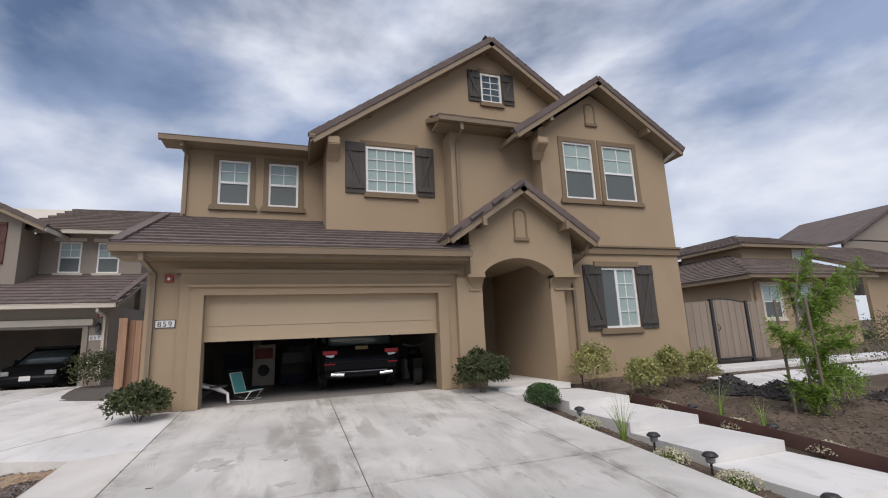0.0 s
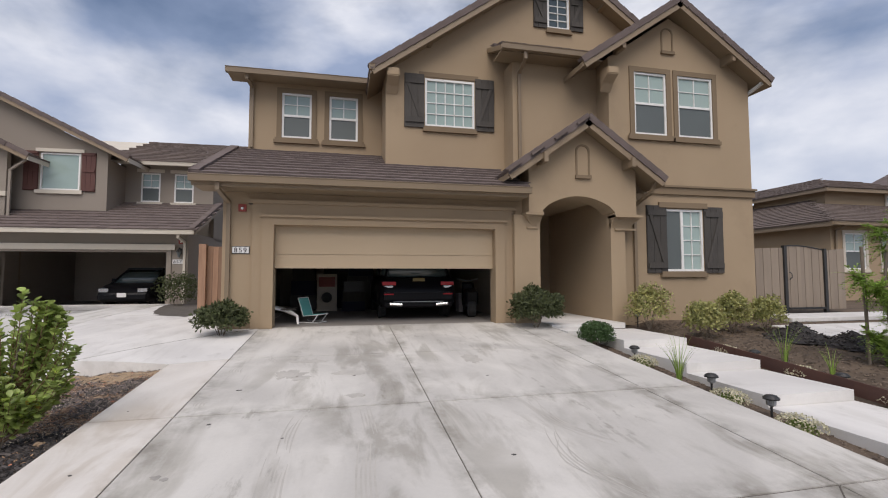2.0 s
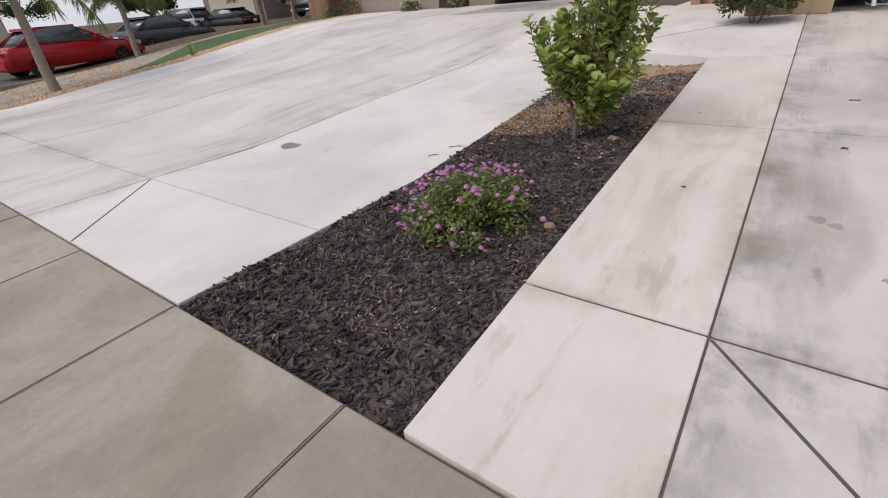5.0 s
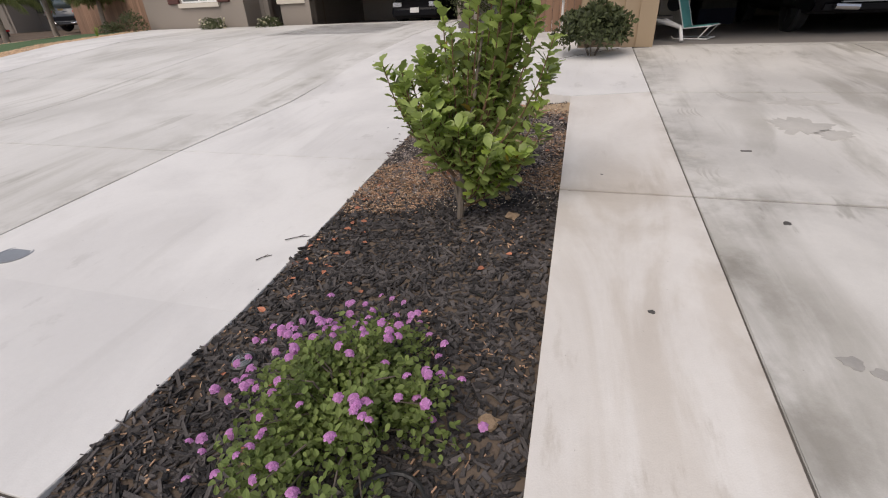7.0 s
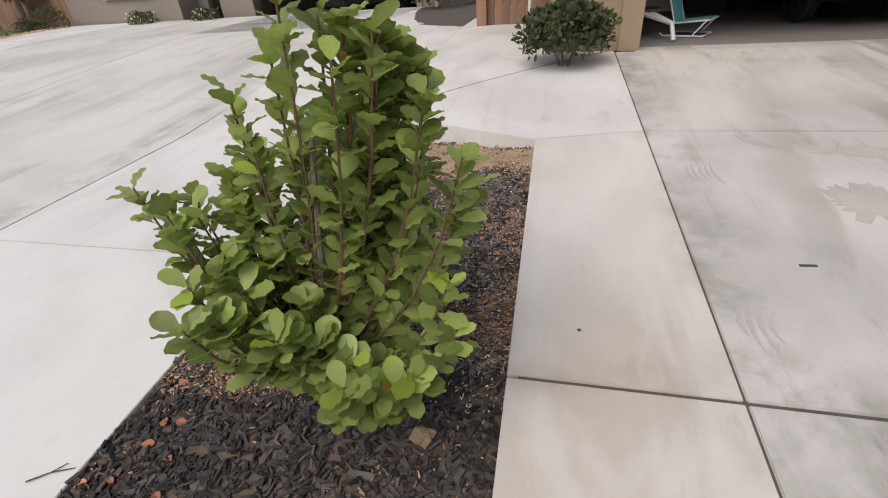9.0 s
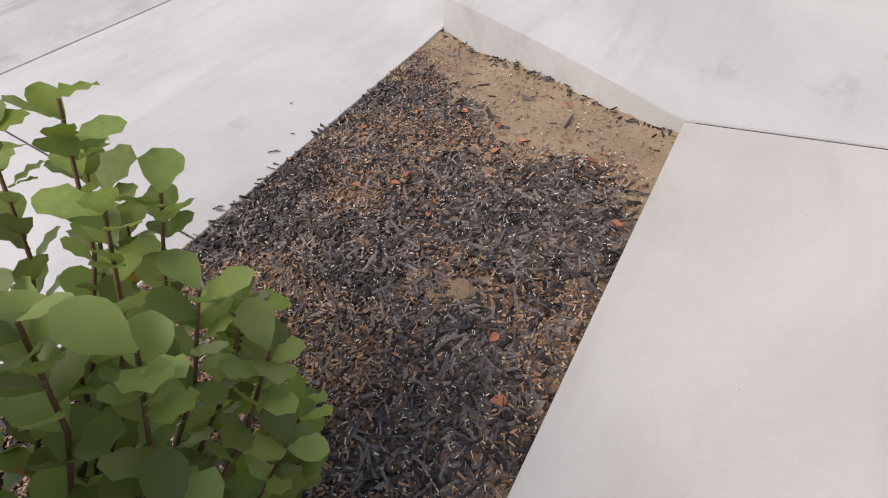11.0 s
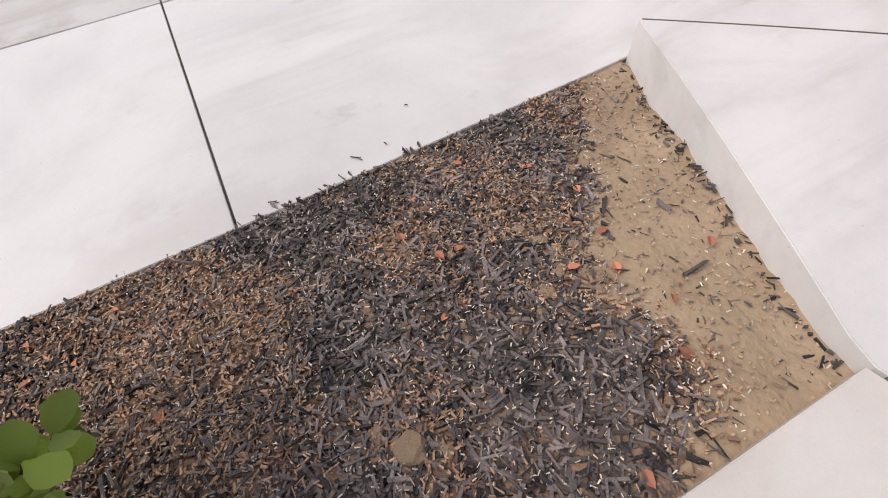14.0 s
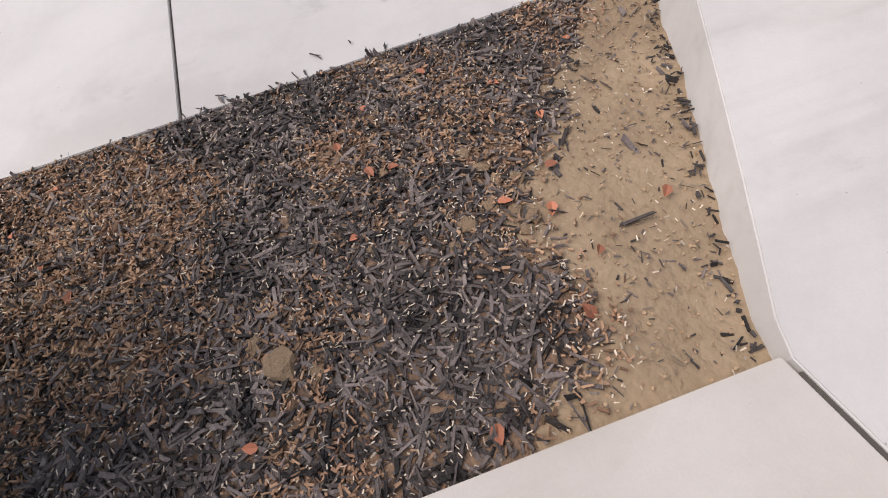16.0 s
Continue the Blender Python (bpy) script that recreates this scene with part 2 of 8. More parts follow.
CONC = concrete("pale_driveway_concrete", (0.605, 0.585, 0.548), (0.475, 0.458, 0.43), 0.7, (0.7, 0.69, 0.665), 0.05,
                [("X", -0.25, 0.45), ("X", 2.43, 0.2), ("Y", -7.14, 0.35), ("Y", -4.78, 0.25), ("Y", -8.07, 0.4), ("X", 5.21, 0.3)])
CONC_NEW = concrete("white_new_concrete", (0.7, 0.685, 0.66), (0.605, 0.59, 0.57), 0.8, (0.9, 0.895, 0.885), 0.035, [("X", -4.95, 0.2)], (1.2, 0.7, 1), 0.02)
CONC_NB = concrete("streaked_weathered_concrete", (0.63, 0.615, 0.585), (0.52, 0.505, 0.475), 0.5, (0.84, 0.835, 0.815), 0.05, [("X", -4.95, 0.35), ("Y", -7.1, 0.25)], (1.9, 0.22, 1), 0.03)
CONC_WARM = concrete("beige_worn_concrete", (0.67, 0.64, 0.598), (0.58, 0.545, 0.503), 0.9, (0.85, 0.82, 0.785), 0.04, [("X", -0.25, 0.12), ("Y", -7.14, 0.15), ("Y", -4.78, 0.15)], (1.6, 0.4, 1), 0.03)
SIDEWALK = concrete("aged_sidewalk_concrete", (0.375, 0.342, 0.288), (0.288, 0.26, 0.218), 1.1, (0.84, 0.82, 0.79), 0.17, (), (1, 1, 1), 0.03)
JOINT = mat("dark_joint_filler", (0.12, 0.104, 0.09), (0.08, 0.07, 0.06), 4, 60, 0.95, 0.3)
SOIL = mat("brown_soil", (0.17, 0.13, 0.098), (0.085, 0.066, 0.052), 1.5, 38, 0.97, 1.0, fine_amt=0.8, spec=0.1)
TANSOIL = mat("dry_tan_soil", (0.43, 0.325, 0.215), (0.28, 0.205, 0.135), 3, 45, 0.97, 1.0, fine_amt=0.8, spec=0.1)
BEDSOIL = mat("brown_bark_fines", (0.36, 0.24, 0.16), (0.13, 0.09, 0.068), 5, 90, 0.97, 1.0, fine_amt=1.1, spec=0.1)
# End of the bed: fading and brighter light both go into this paler copy
MULCH_LIT_FADED = mat("lit_faded_black_mulch", (0.042, 0.036, 0.035), (0.215, 0.178, 0.162), 8, 120, 0.72, 0.7, island=0.9, spec=0.5)
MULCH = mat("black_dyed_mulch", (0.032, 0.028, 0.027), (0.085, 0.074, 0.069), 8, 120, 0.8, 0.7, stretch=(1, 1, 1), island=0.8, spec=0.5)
MULCH_BR = mat("faded_brown_mulch", (0.29, 0.165, 0.105), (0.46, 0.31, 0.2), 8, 80, 0.9, 0.5, island=0.5, spec=0.2)
ASPHALT = mat("grey_asphalt", (0.095, 0.095, 0.098), (0.075, 0.075, 0.078), 0.3, 120, 0.9, 0.5)
GARAGE_FLOOR = mat("garage_slab", (0.3, 0.28, 0.26), (0.24, 0.22, 0.2), 0.8, 30, 0.7, 0.1)
DRYWALL = mat("garage_drywall", (0.5, 0.45, 0.38), (0.45, 0.4, 0.34), 0.5, 60, 0.9, 0.1)
WOODFENCE = mat("cedar_fence_board", (0.33, 0.2, 0.13), (0.22, 0.13, 0.085), 1.5, 30, 0.85, 0.4, stretch=(8, 8, 0.8), rnd=0.2)
GATE_MAT = mat("taupe_composite_board", (0.27, 0.22, 0.17), (0.235, 0.19, 0.15), 1.0, 40, 0.8, 0.2, stretch=(5, 5, 0.6), rnd=0.06)
BLACKMETAL = mat("black_metal", (0.02, 0.02, 0.02), (0.03, 0.03, 0.03), 3, 40, 0.45, 0.05)
STEEL = mat("grey_steel", (0.35, 0.36, 0.37), (0.28, 0.29, 0.3), 4, 40, 0.4, 0.05, metal=0.6)
CHROME = mat("chrome", (0.75, 0.75, 0.76), (0.7, 0.7, 0.7), 3, 20, 0.15, metal=1.0)
BLACKPAINT = mat("black_car_paint", (0.008, 0.008, 0.009), (0.006, 0.006, 0.008), 1, 10, 0.3, spec=0.15)
RUBBER = mat("tyre_rubber", (0.02, 0.02, 0.02), (0.03, 0.03, 0.03), 5, 60, 0.9, 0.2)
LAMP_RED = mat("red_tail_lamp", (0.5, 0.02, 0.025), (0.35, 0.01, 0.02), 3, 10, 0.15)
WHITE = mat("white_enamel", (0.75, 0.74, 0.72), (0.68, 0.67, 0.65), 3, 40, 0.4)
BLACKINK = mat("black_ink", (0.02, 0.02, 0.02), (0.025, 0.025, 0.025), 3, 40, 0.6)
REDPLASTIC = mat("red_alarm_plastic", (0.3, 0.05, 0.03), (0.25, 0.04, 0.03), 3, 40, 0.5)
TEAL = mat("teal_canvas", (0.12, 0.4, 0.38), (0.1, 0.34, 0.33), 4, 120, 0.85, 0.2)
EDGING = mat("rusty_brown_edging", (0.11, 0.05, 0.035), (0.07, 0.035, 0.028), 3, 40, 0.8, 0.3)
PLANTPOT = mat("pebble_tan", (0.62, 0.44, 0.28), (0.42, 0.27, 0.16), 3, 30, 0.9, 0.3, island=0.35)
TURF = mat("green_turf", (0.06, 0.105, 0.04), (0.042, 0.078, 0.03), 1.5, 90, 0.95, 0.6, island=0.35)


def leafmat(name, c1, c2, island=0.3, rough=0.5, rnd=0.0):
    m = mat(name, c1, c2, 6, 30, rough, 0.0, island=0.0 if rnd else island, rnd=rnd, spec=0.4)
    n, l = m.node_tree.nodes, m.node_tree.links
    b, out = n["Principled BSDF"], n["Material Output"]
    tr = n.new("ShaderNodeBsdfTranslucent")
    l.new(b.inputs["Base Color"].links[0].from_socket, tr.inputs["Color"])
    mx = n.new("ShaderNodeMixShader")
    mx.inputs[0].default_value = 0.4
    l.new(b.outputs[0], mx.inputs[1])
    l.new(tr.outputs[0], mx.inputs[2])
    l.new(mx.outputs[0], out.inputs["Surface"])
    return m


LEAF = leafmat("leathery_green_leaf", (0.37, 0.45, 0.14), (0.25, 0.33, 0.09), 0.45, 0.34)
LEAF_PIECE = leafmat("single_green_leaf", (0.37, 0.45, 0.13), (0.25, 0.34, 0.085), rough=0.36, rnd=0.4)
LEAF_YOUNG = leafmat("young_yellow_green_leaf", (0.4, 0.5, 0.09), (0.3, 0.42, 0.075), 0.3, 0.4)
LEAF_OLD = leafmat("orange_fading_leaf", (0.5, 0.3, 0.06), (0.35, 0.3, 0.06), 0.3, 0.5)
LEAF_DARK = leafmat("dark_shrub_leaf", (0.11, 0.13, 0.055), (0.065, 0.08, 0.035), 0.45, 0.5)
LEAF_VARIEG = leafmat("variegated_leaf", (0.5, 0.47, 0.19), (0.22, 0.25, 0.09), 0.4, 0.5)
LEAF_BOX = leafmat("clipped_box_leaf", (0.085, 0.15, 0.055), (0.055, 0.105, 0.035), 0.4, 0.5)
LEAF_LAN = leafmat("lantana_leaf", (0.23, 0.29, 0.085), (0.14, 0.195, 0.055), 0.4, 0.6)
LEAF_LIME = leafmat("lime_feathery_leaf", (0.3, 0.42, 0.085), (0.17, 0.28, 0.05), 0.4, 0.5)
LEAF_FAR = leafmat("far_tree_leaf", (0.085, 0.125, 0.045), (0.055, 0.085, 0.03), 0.4, 0.7)
LEAF_PALM = leafmat("palm_leaflet", (0.25, 0.28, 0.11), (0.17, 0.2, 0.075), 0.35, 0.5)
PETAL = leafmat("lilac_petal", (0.7, 0.36, 0.64), (0.56, 0.22, 0.52), 0.25, 0.6)
PETAL_W = leafmat("creamy_petal", (0.7, 0.66, 0.5), (0.55, 0.52, 0.35), 0.25, 0.6)
BARK = mat("grey_bark", (0.2, 0.165, 0.13), (0.13, 0.105, 0.08), 6, 50, 0.9, 0.6, stretch=(3, 3, 1))
TWIG_RED = mat("reddish_shoot_bark", (0.2, 0.11, 0.06), (0.12, 0.07, 0.04), 6, 50, 0.8, 0.4)
PALMBARK = mat("palm_trunk", (0.36, 0.31, 0.25), (0.24, 0.2, 0.16), 6, 50, 0.9, 0.6, stretch=(1, 1, 8))
DRYLEAF = mat("fallen_leaf", (0.5, 0.2, 0.12), (0.4, 0.14, 0.07), 12, 60, 0.7, 0.1, rnd=0.3)


# ---- building helpers ----
def box(bm, x0, x1, y0, y1, z0, z1, m=None):
    vs = [bm.verts.new(p) for p in ((x0, y0, z0), (x1, y0, z0), (x1, y1, z0), (x0, y1, z0), (x0, y0, z1), (x1, y0, z1), (x1, y1, z1), (x0, y1, z1))]
    if m is not None:
        for v in vs:
            v.co = m @ v.co
    for f in ((0, 3, 2, 1), (4, 5, 6, 7), (0, 1, 5, 4), (1, 2, 6, 5), (2, 3, 7, 6), (3, 0, 4, 7)):
        bm.faces.new([vs[i] for i in f])
    return vs


def prism(bm, poly, y0, y1, axis="y"):
    """A polygon of (x, z) pushed from y0 to y1; axis 'x': of (y, z) from x0 to x1; 'z': of (x, y)."""
    def p(a, b, c):
        return {"y": (a, c, b), "x": (c, a, b), "z": (a, b, c)}[axis]
    a = [bm.verts.new(p(u, v, y0)) for u, v in poly]
    b = [bm.verts.new(p(u, v, y1)) for u, v in poly]
    k = len(poly)
    fs = [bm.faces.new(a), bm.faces.new(b[::-1])]
    for i in range(k):
        fs.append(bm.faces.new((a[i], b[i], b[(i + 1) % k], a[(i + 1) % k])))
    bmesh.ops.recalc_face_normals(bm, faces=fs)


def tube(bm, pts, r, seg=8, r2=None):
    """A round bar along points; r2: its radius at the end."""
    rings = []
    pts = [Vector(p) for p in pts]
    for i, p in enumerate(pts):
        d = (pts[min(i + 1, len(pts) - 1)] - pts[max(i - 1, 0)]).normalized()
        u = d.orthogonal().normalized() if i == 0 else (u - d * u.dot(d)).normalized()
        w = d.cross(u)
        rr = r if r2 is None else r + (r2 - r) * i / (len(pts) - 1)
        rings.append([bm.verts.new(p + (u * math.cos(a) + w * math.sin(a)) * rr) for a in [2 * math.pi * k / seg for k in range(seg)]])
    for a, b in zip(rings, rings[1:]):
        for k in range(seg):
            bm.faces.new((a[k], a[(k + 1) % seg], b[(k + 1) % seg], b[k]))
    bm.faces.new(rings[0][::-1])
    bm.faces.new(rings[-1])


def turned(bm, prof, seg=16, c=(0, 0, 0)):
    """A profile of (radius, height) turned about the upright axis."""
    rings = [[bm.verts.new((c[0] + r * math.cos(2 * math.pi * k / seg), c[1] + r * math.sin(2 * math.pi * k / seg), c[2] + z)) for k in range(seg)] for r, z in prof]
    for a, b in zip(rings, rings[1:]):
        for k in range(seg):
            bm.faces.new((a[k], a[(k + 1) % seg], b[(k + 1) % seg], b[k]))
    bm.faces.new(rings[0][::-1])
    bm.faces.new(rings[-1])


def mesh_of(name, bm, material, bevel=0.0, smooth=False):
    if bevel:
        bmesh.ops.bevel(bm, geom=[e for e in bm.edges if e.is_manifold and e.calc_face_angle(0) > 0.5], offset=bevel, segments=2, affect="EDGES")
    me = bpy.data.meshes.new(name)
    bm.to_mesh(me)
    bm.free()
    for mm in material if isinstance(material, (list, tuple)) else [material]:
        me.materials.append(mm)
    if smooth:
        for p in me.polygons:
            p.use_smooth = True
    return me


def part(name, bm, material, parent, label="", bevel=0.0, smooth=False):
    ob = new(name, mesh_of(name, bm, material, bevel, smooth))
    ob.parent = parent
    if label:
        tagged(ob, label)
    return ob


def thing(name, label, category, m=None, group="", kind=""):
    ob = new(name)
    ob.empty_display_size = 0.1
    if m is not None:
        ob.matrix_basis = m
    return tagged(ob, label, category, group, kind)


def solid(name, bm, material, label, category, kind="", m=None, bevel=0.0, smooth=False, group=""):
    ob = new(name, mesh_of(name, bm, material, bevel, smooth))
    if m is not None:
        ob.matrix_basis = m
    return tagged(ob, label, category, group, kind)


def piece(name, me, parent, m):
    ob = new(name, me)
    ob.parent = parent
    ob.matrix_basis = m
    return ob


def raw(name, verts, faces, material, smooth=False):
    me = bpy.data.meshes.new(name)
    me.from_pydata(verts, [], faces)
    me.update()
    for mm in material if isinstance(material, (list, tuple)) else [material]:
        me.materials.append(mm)
    if smooth:
        me.polygons.foreach_set("use_smooth", [True] * len(me.polygons))
    return me


def wall_band(bm, left, right, zs, holes, y0, y1):
    """An upright wall whose left and right ends are functions of height, with rectangular holes (x0, x1, z0, z1)."""
    cuts = sorted(set(list(zs) + [z for h in holes for z in h[2:]]))
    cuts = [z for z in cuts if zs[0] <= z <= zs[-1]]
    for za, zb in zip(cuts, cuts[1:]):
        mid = (za + zb) / 2
        hs = sorted(h for h in holes if h[2] < mid < h[3])
        spans, a0, a1 = [], left(za), left(zb)
        for h in hs:
            spans.append((a0, a1, h[0], h[0]))
            a0 = a1 = h[1]
        spans.append((a0, a1, right(za), right(zb)))
        for p0, p1, q0, q1 in spans:
            poly = [(p0, za), (q0, za), (q1, zb), (p1, zb)]
            if abs(q1 - p1) < 1e-4:
                poly = poly[:3]
            prism(bm, poly, y0, y1)


def window(parent, x0, x1, z0, z1, y, style="hung", trim=None, sill=None, cols=2, rows=2, head=None):
    """A vinyl window in an opening: frame, panes, bars, and stucco trim round it. y: the wall's face."""
    bm = bmesh.new()
    f, d0, d1 = 0.055, y + 0.0, y + 0.09
    box(bm, x0, x0 + f, d0, d1, z0, z1)
    box(bm, x1 - f, x1, d0, d1, z0, z1)
    box(bm, x0 + f, x1 - f, d0, d1, z0, z0 + f)
    box(bm, x0 + f, x1 - f, d0, d1, z1 - f, z1)
    zm, xm = (z0 + z1) / 2, (x0 + x1) / 2
    if style == "hung":
        box(bm, x0 + f, x1 - f, d0 + 0.005, d1, zm - 0.03, zm + 0.03)
    if style == "slider":
        box(bm, xm - 0.035, xm + 0.035, d0 + 0.005, d1, z0 + f, z1 - f)
    w = part("window", bm, VINYL, parent, "white vinyl window with " + ("grid" if style == "grid" else "two sashes"), bevel=0.006)

    def pane(a, b, c, d, m_, yy):
        b2 = bmesh.new()
        box(b2, a, b, yy, yy + 0.012, c, d)
        part("pane", b2, m_, w)
    bars = []
    if style == "hung":
        pane(x0 + f, x1 - f, zm + 0.03, z1 - f, BLIND, y + 0.045)
        pane(x0 + f, x1 - f, z0 + f, zm - 0.03, SCREEN, y + 0.03)
        bars = [(xm - 0.01, xm + 0.01, zm + 0.03, z1 - f), (x0 + f, x1 - f, (zm + z1) / 2 - 0.01, (zm + z1) / 2 + 0.01)]
    elif style == "slider":
        pane(x0 + f, xm - 0.035, z0 + f, z1 - f, SCREEN, y + 0.03)
        pane(xm + 0.035, x1 - f, z0 + f, z1 - f, BLIND, y + 0.045)
        for k in range(1, 2):
            xx = xm + 0.035 + (x1 - f - xm - 0.035) * k / 2
            bars.append((xx - 0.01, xx + 0.01, z0 + f, z1 - f))
        for k in range(1, 4):
            zz = z0 + f + (z1 - z0 - 2 * f) * k / 4
            bars.append((xm + 0.035, x1 - f, zz - 0.01, zz + 0.01))
    elif style == "plain":
        pane(x0 + f, x1 - f, z0 + f, z1 - f, BLIND, y + 0.045)
    else:
        pane(x0 + f, x1 - f, z0 + f, z1 - f, BLIND if cols > 2 else PANE, y + 0.045)
        for k in range(1, cols):
            xx = x0 + f + (x1 - x0 - 2 * f) * k / cols
            bars.append((xx - 0.011, xx + 0.011, z0 + f, z1 - f))
        for k in range(1, rows):
            zz = z0 + f + (z1 - z0 - 2 * f) * k / rows
            bars.append((x0 + f, x1 - f, zz - 0.011, zz + 0.011))
    for i, (a, b, c, d) in enumerate(bars):
        b2 = bmesh.new()
        box(b2, a, b, y + 0.02 + 0.003 * (i % 2), y + 0.05, c, d)
        part("muntin", b2, VINYL, w)
    if trim:
        b2 = bmesh.new()
        t, p = 0.13, y - 0.035
        box(b2, x0 - t, x0, p, y + 0.02, z0, z1 + t)
        box(b2, x1, x1 + t, p, y + 0.02, z0, z1 + t)
        box(b2, x0, x1, p, y + 0.02, z1, z1 + t)
        part("window_trim", b2, trim, w, "raised stucco band", bevel=0.012)
    if head:
        b2 = bmesh.new()
        box(b2, x0 - 0.08, x1 + 0.12, y - 0.06, y + 0.02, z1 + 0.03, z1 + 0.17)
        part("window_head", b2, head, w, bevel=0.012)
    if sill:
        b2 = bmesh.new()
        e = 0.2 if trim else 0.06
        box(b2, x0 - e, x1 + e, y - 0.075, y + 0.02, z0 - 0.15, z0 - 0.06)
        box(b2, x0 - e + 0.03, x1 + e - 0.03, y - 0.05, y + 0.02, z0 - 0.06, z0 - 0.003)
        part("window_sill", b2, sill, w, bevel=0.012)
    return w


def shutter(parent, x0, x1, z0, z1, y, flip, mat_=None, zed=True):
    """Board shutter with two ledges and a slanting brace."""
    s = bmesh.new()
    box(s, x0, x1, y - 0.025, y, z0, z1)
    mm = mat_ or SHUTTER
    sh = part("shutter", s, mm, parent, "dark wooden board shutter with Z brace" if zed else "red-brown panel shutter")
    n = 3
    w = (x1 - x0) / n
    bmv = bmesh.new()
    box(bmv, 0.004, w - 0.004, -0.02, 0, 0, z1 - z0)
    me = mesh_of("plank", bmv, mm, bevel=0.004)
    for k in range(n):
        piece("plank", me, sh, Matrix.Translation((x0 + k * w, y - 0.025, z0)))
    bat = 0.14 if zed else 0.09
    for zz in ((z0 + 0.12, z1 - 0.12 - bat) if zed else (z0 + 0.02, (z0 + z1) / 2, z1 - 0.11)):
        b2 = bmesh.new()
        box(b2, x0 + 0.02, x1 - 0.02, y - 0.075, y - 0.046, zz, zz + bat)
        part("ledge", b2, mm, sh, bevel=0.004)
    if zed:
        b2 = bmesh.new()
        a, b = (x0 + 0.05, x1 - 0.15) if not flip else (x1 - 0.15, x0 + 0.05)
        za, zb = z1 - 0.12 - bat, z0 + 0.12 + bat
        prism(b2, [(a, za), (a + 0.1, za), (b + 0.1, zb), (b, zb)], y - 0.07, y - 0.046)
        part("brace", b2, mm, sh, bevel=0.003)
    return sh


def roof_slab(bm, poly, thick=0.12):
    """A roof deck: four corners, given a thickness downwards."""
    top = [bm.verts.new(p) for p in poly]
    bot = [bm.verts.new((p[0], p[1], p[2] - thick)) for p in poly]
    k = len(poly)
    fs = [bm.faces.new(top), bm.faces.new(bot[::-1])] + [bm.faces.new((top[i], bot[i], bot[(i + 1) % k], top[(i + 1) % k])) for i in range(k)]
    bmesh.ops.recalc_face_normals(bm, faces=fs)


def tile_mesh(w, l, name="tile", material=None):
    """One flat concrete tile: thick butt at the front, slightly dished."""
    bm = bmesh.new()
    t = 0.055
    prof = [(0.0015, 0), (w * 0.5, -0.004), (w - 0.0015, 0)]
    front = [(x, 0.0, z) for x, z in prof]
    vs_b = [bm.verts.new((x, y, z)) for x, y, z in front]
    vs_t = [bm.verts.new((x, 0.006, z + t)) for x, y, z in front]
    vs_e = [bm.verts.new((x, l, z + 0.012)) for x, y, z in front]
    for k in range(2):
        bm.faces.new((vs_b[k], vs_b[k + 1], vs_t[k + 1], vs_t[k]))
        bm.faces.new((vs_t[k], vs_t[k + 1], vs_e[k + 1], vs_e[k]))
    bm.faces.new((vs_b[0], vs_t[0], vs_e[0]))
    bm.faces.new((vs_b[2], vs_e[2], vs_t[2]))
    return mesh_of(name, bm, material or TILE)


def tiled(parent, origin, u, v, width, length, as_parts, w=0.3, l=0.34, keep=None, limit=300):
    """Courses of tiles from an eave corner: u along the eave, v up the slope. The nearest up to limit are parts, the rest one joined part."""
    u, v = Vector(u).normalized(), Vector(v).normalized()
    nn = u.cross(v)
    base = Matrix((u, v, nn)).transposed().to_4x4()
    base.translation = Vector(origin)
    me = tile_mesh(w, l + 0.05)
    rng = random.Random(5)
    vs, fs, n = [], [], 0
    co = [tuple(q.co) for q in me.vertices]
    pf = [tuple(p.vertices) for p in me.polygons]
    for j in range(int(length / l) + 1):
        for i in range(-1, int(width / w) + 1):
            uu, vv = i * w + (w / 2 if j % 2 else 0), j * l
            if uu < -0.02 or uu + w > width + 0.16 or vv > length - 0.05:
                continue
            if keep and not keep(uu + w / 2, vv):
                continue
            m = base @ Matrix.Translation((uu, vv, 0.012 + rng.uniform(-0.003, 0.004))) @ Euler((rng.uniform(-.008, .008), rng.uniform(-.01, .01), 0)).to_matrix().to_4x4()
            if as_parts and n < limit:
                piece("tile", me, parent, m)
                n += 1
            else:
                o = len(vs)
                vs += [tuple(m @ Vector(c)) for c in co]
                fs += [tuple(a + o for a in f) for f in pf]
    if vs:
        ob = new("tiles", raw("tiles", vs, fs, TILE_J))
        ob.parent = parent
        tagged(ob, kind="stuff")


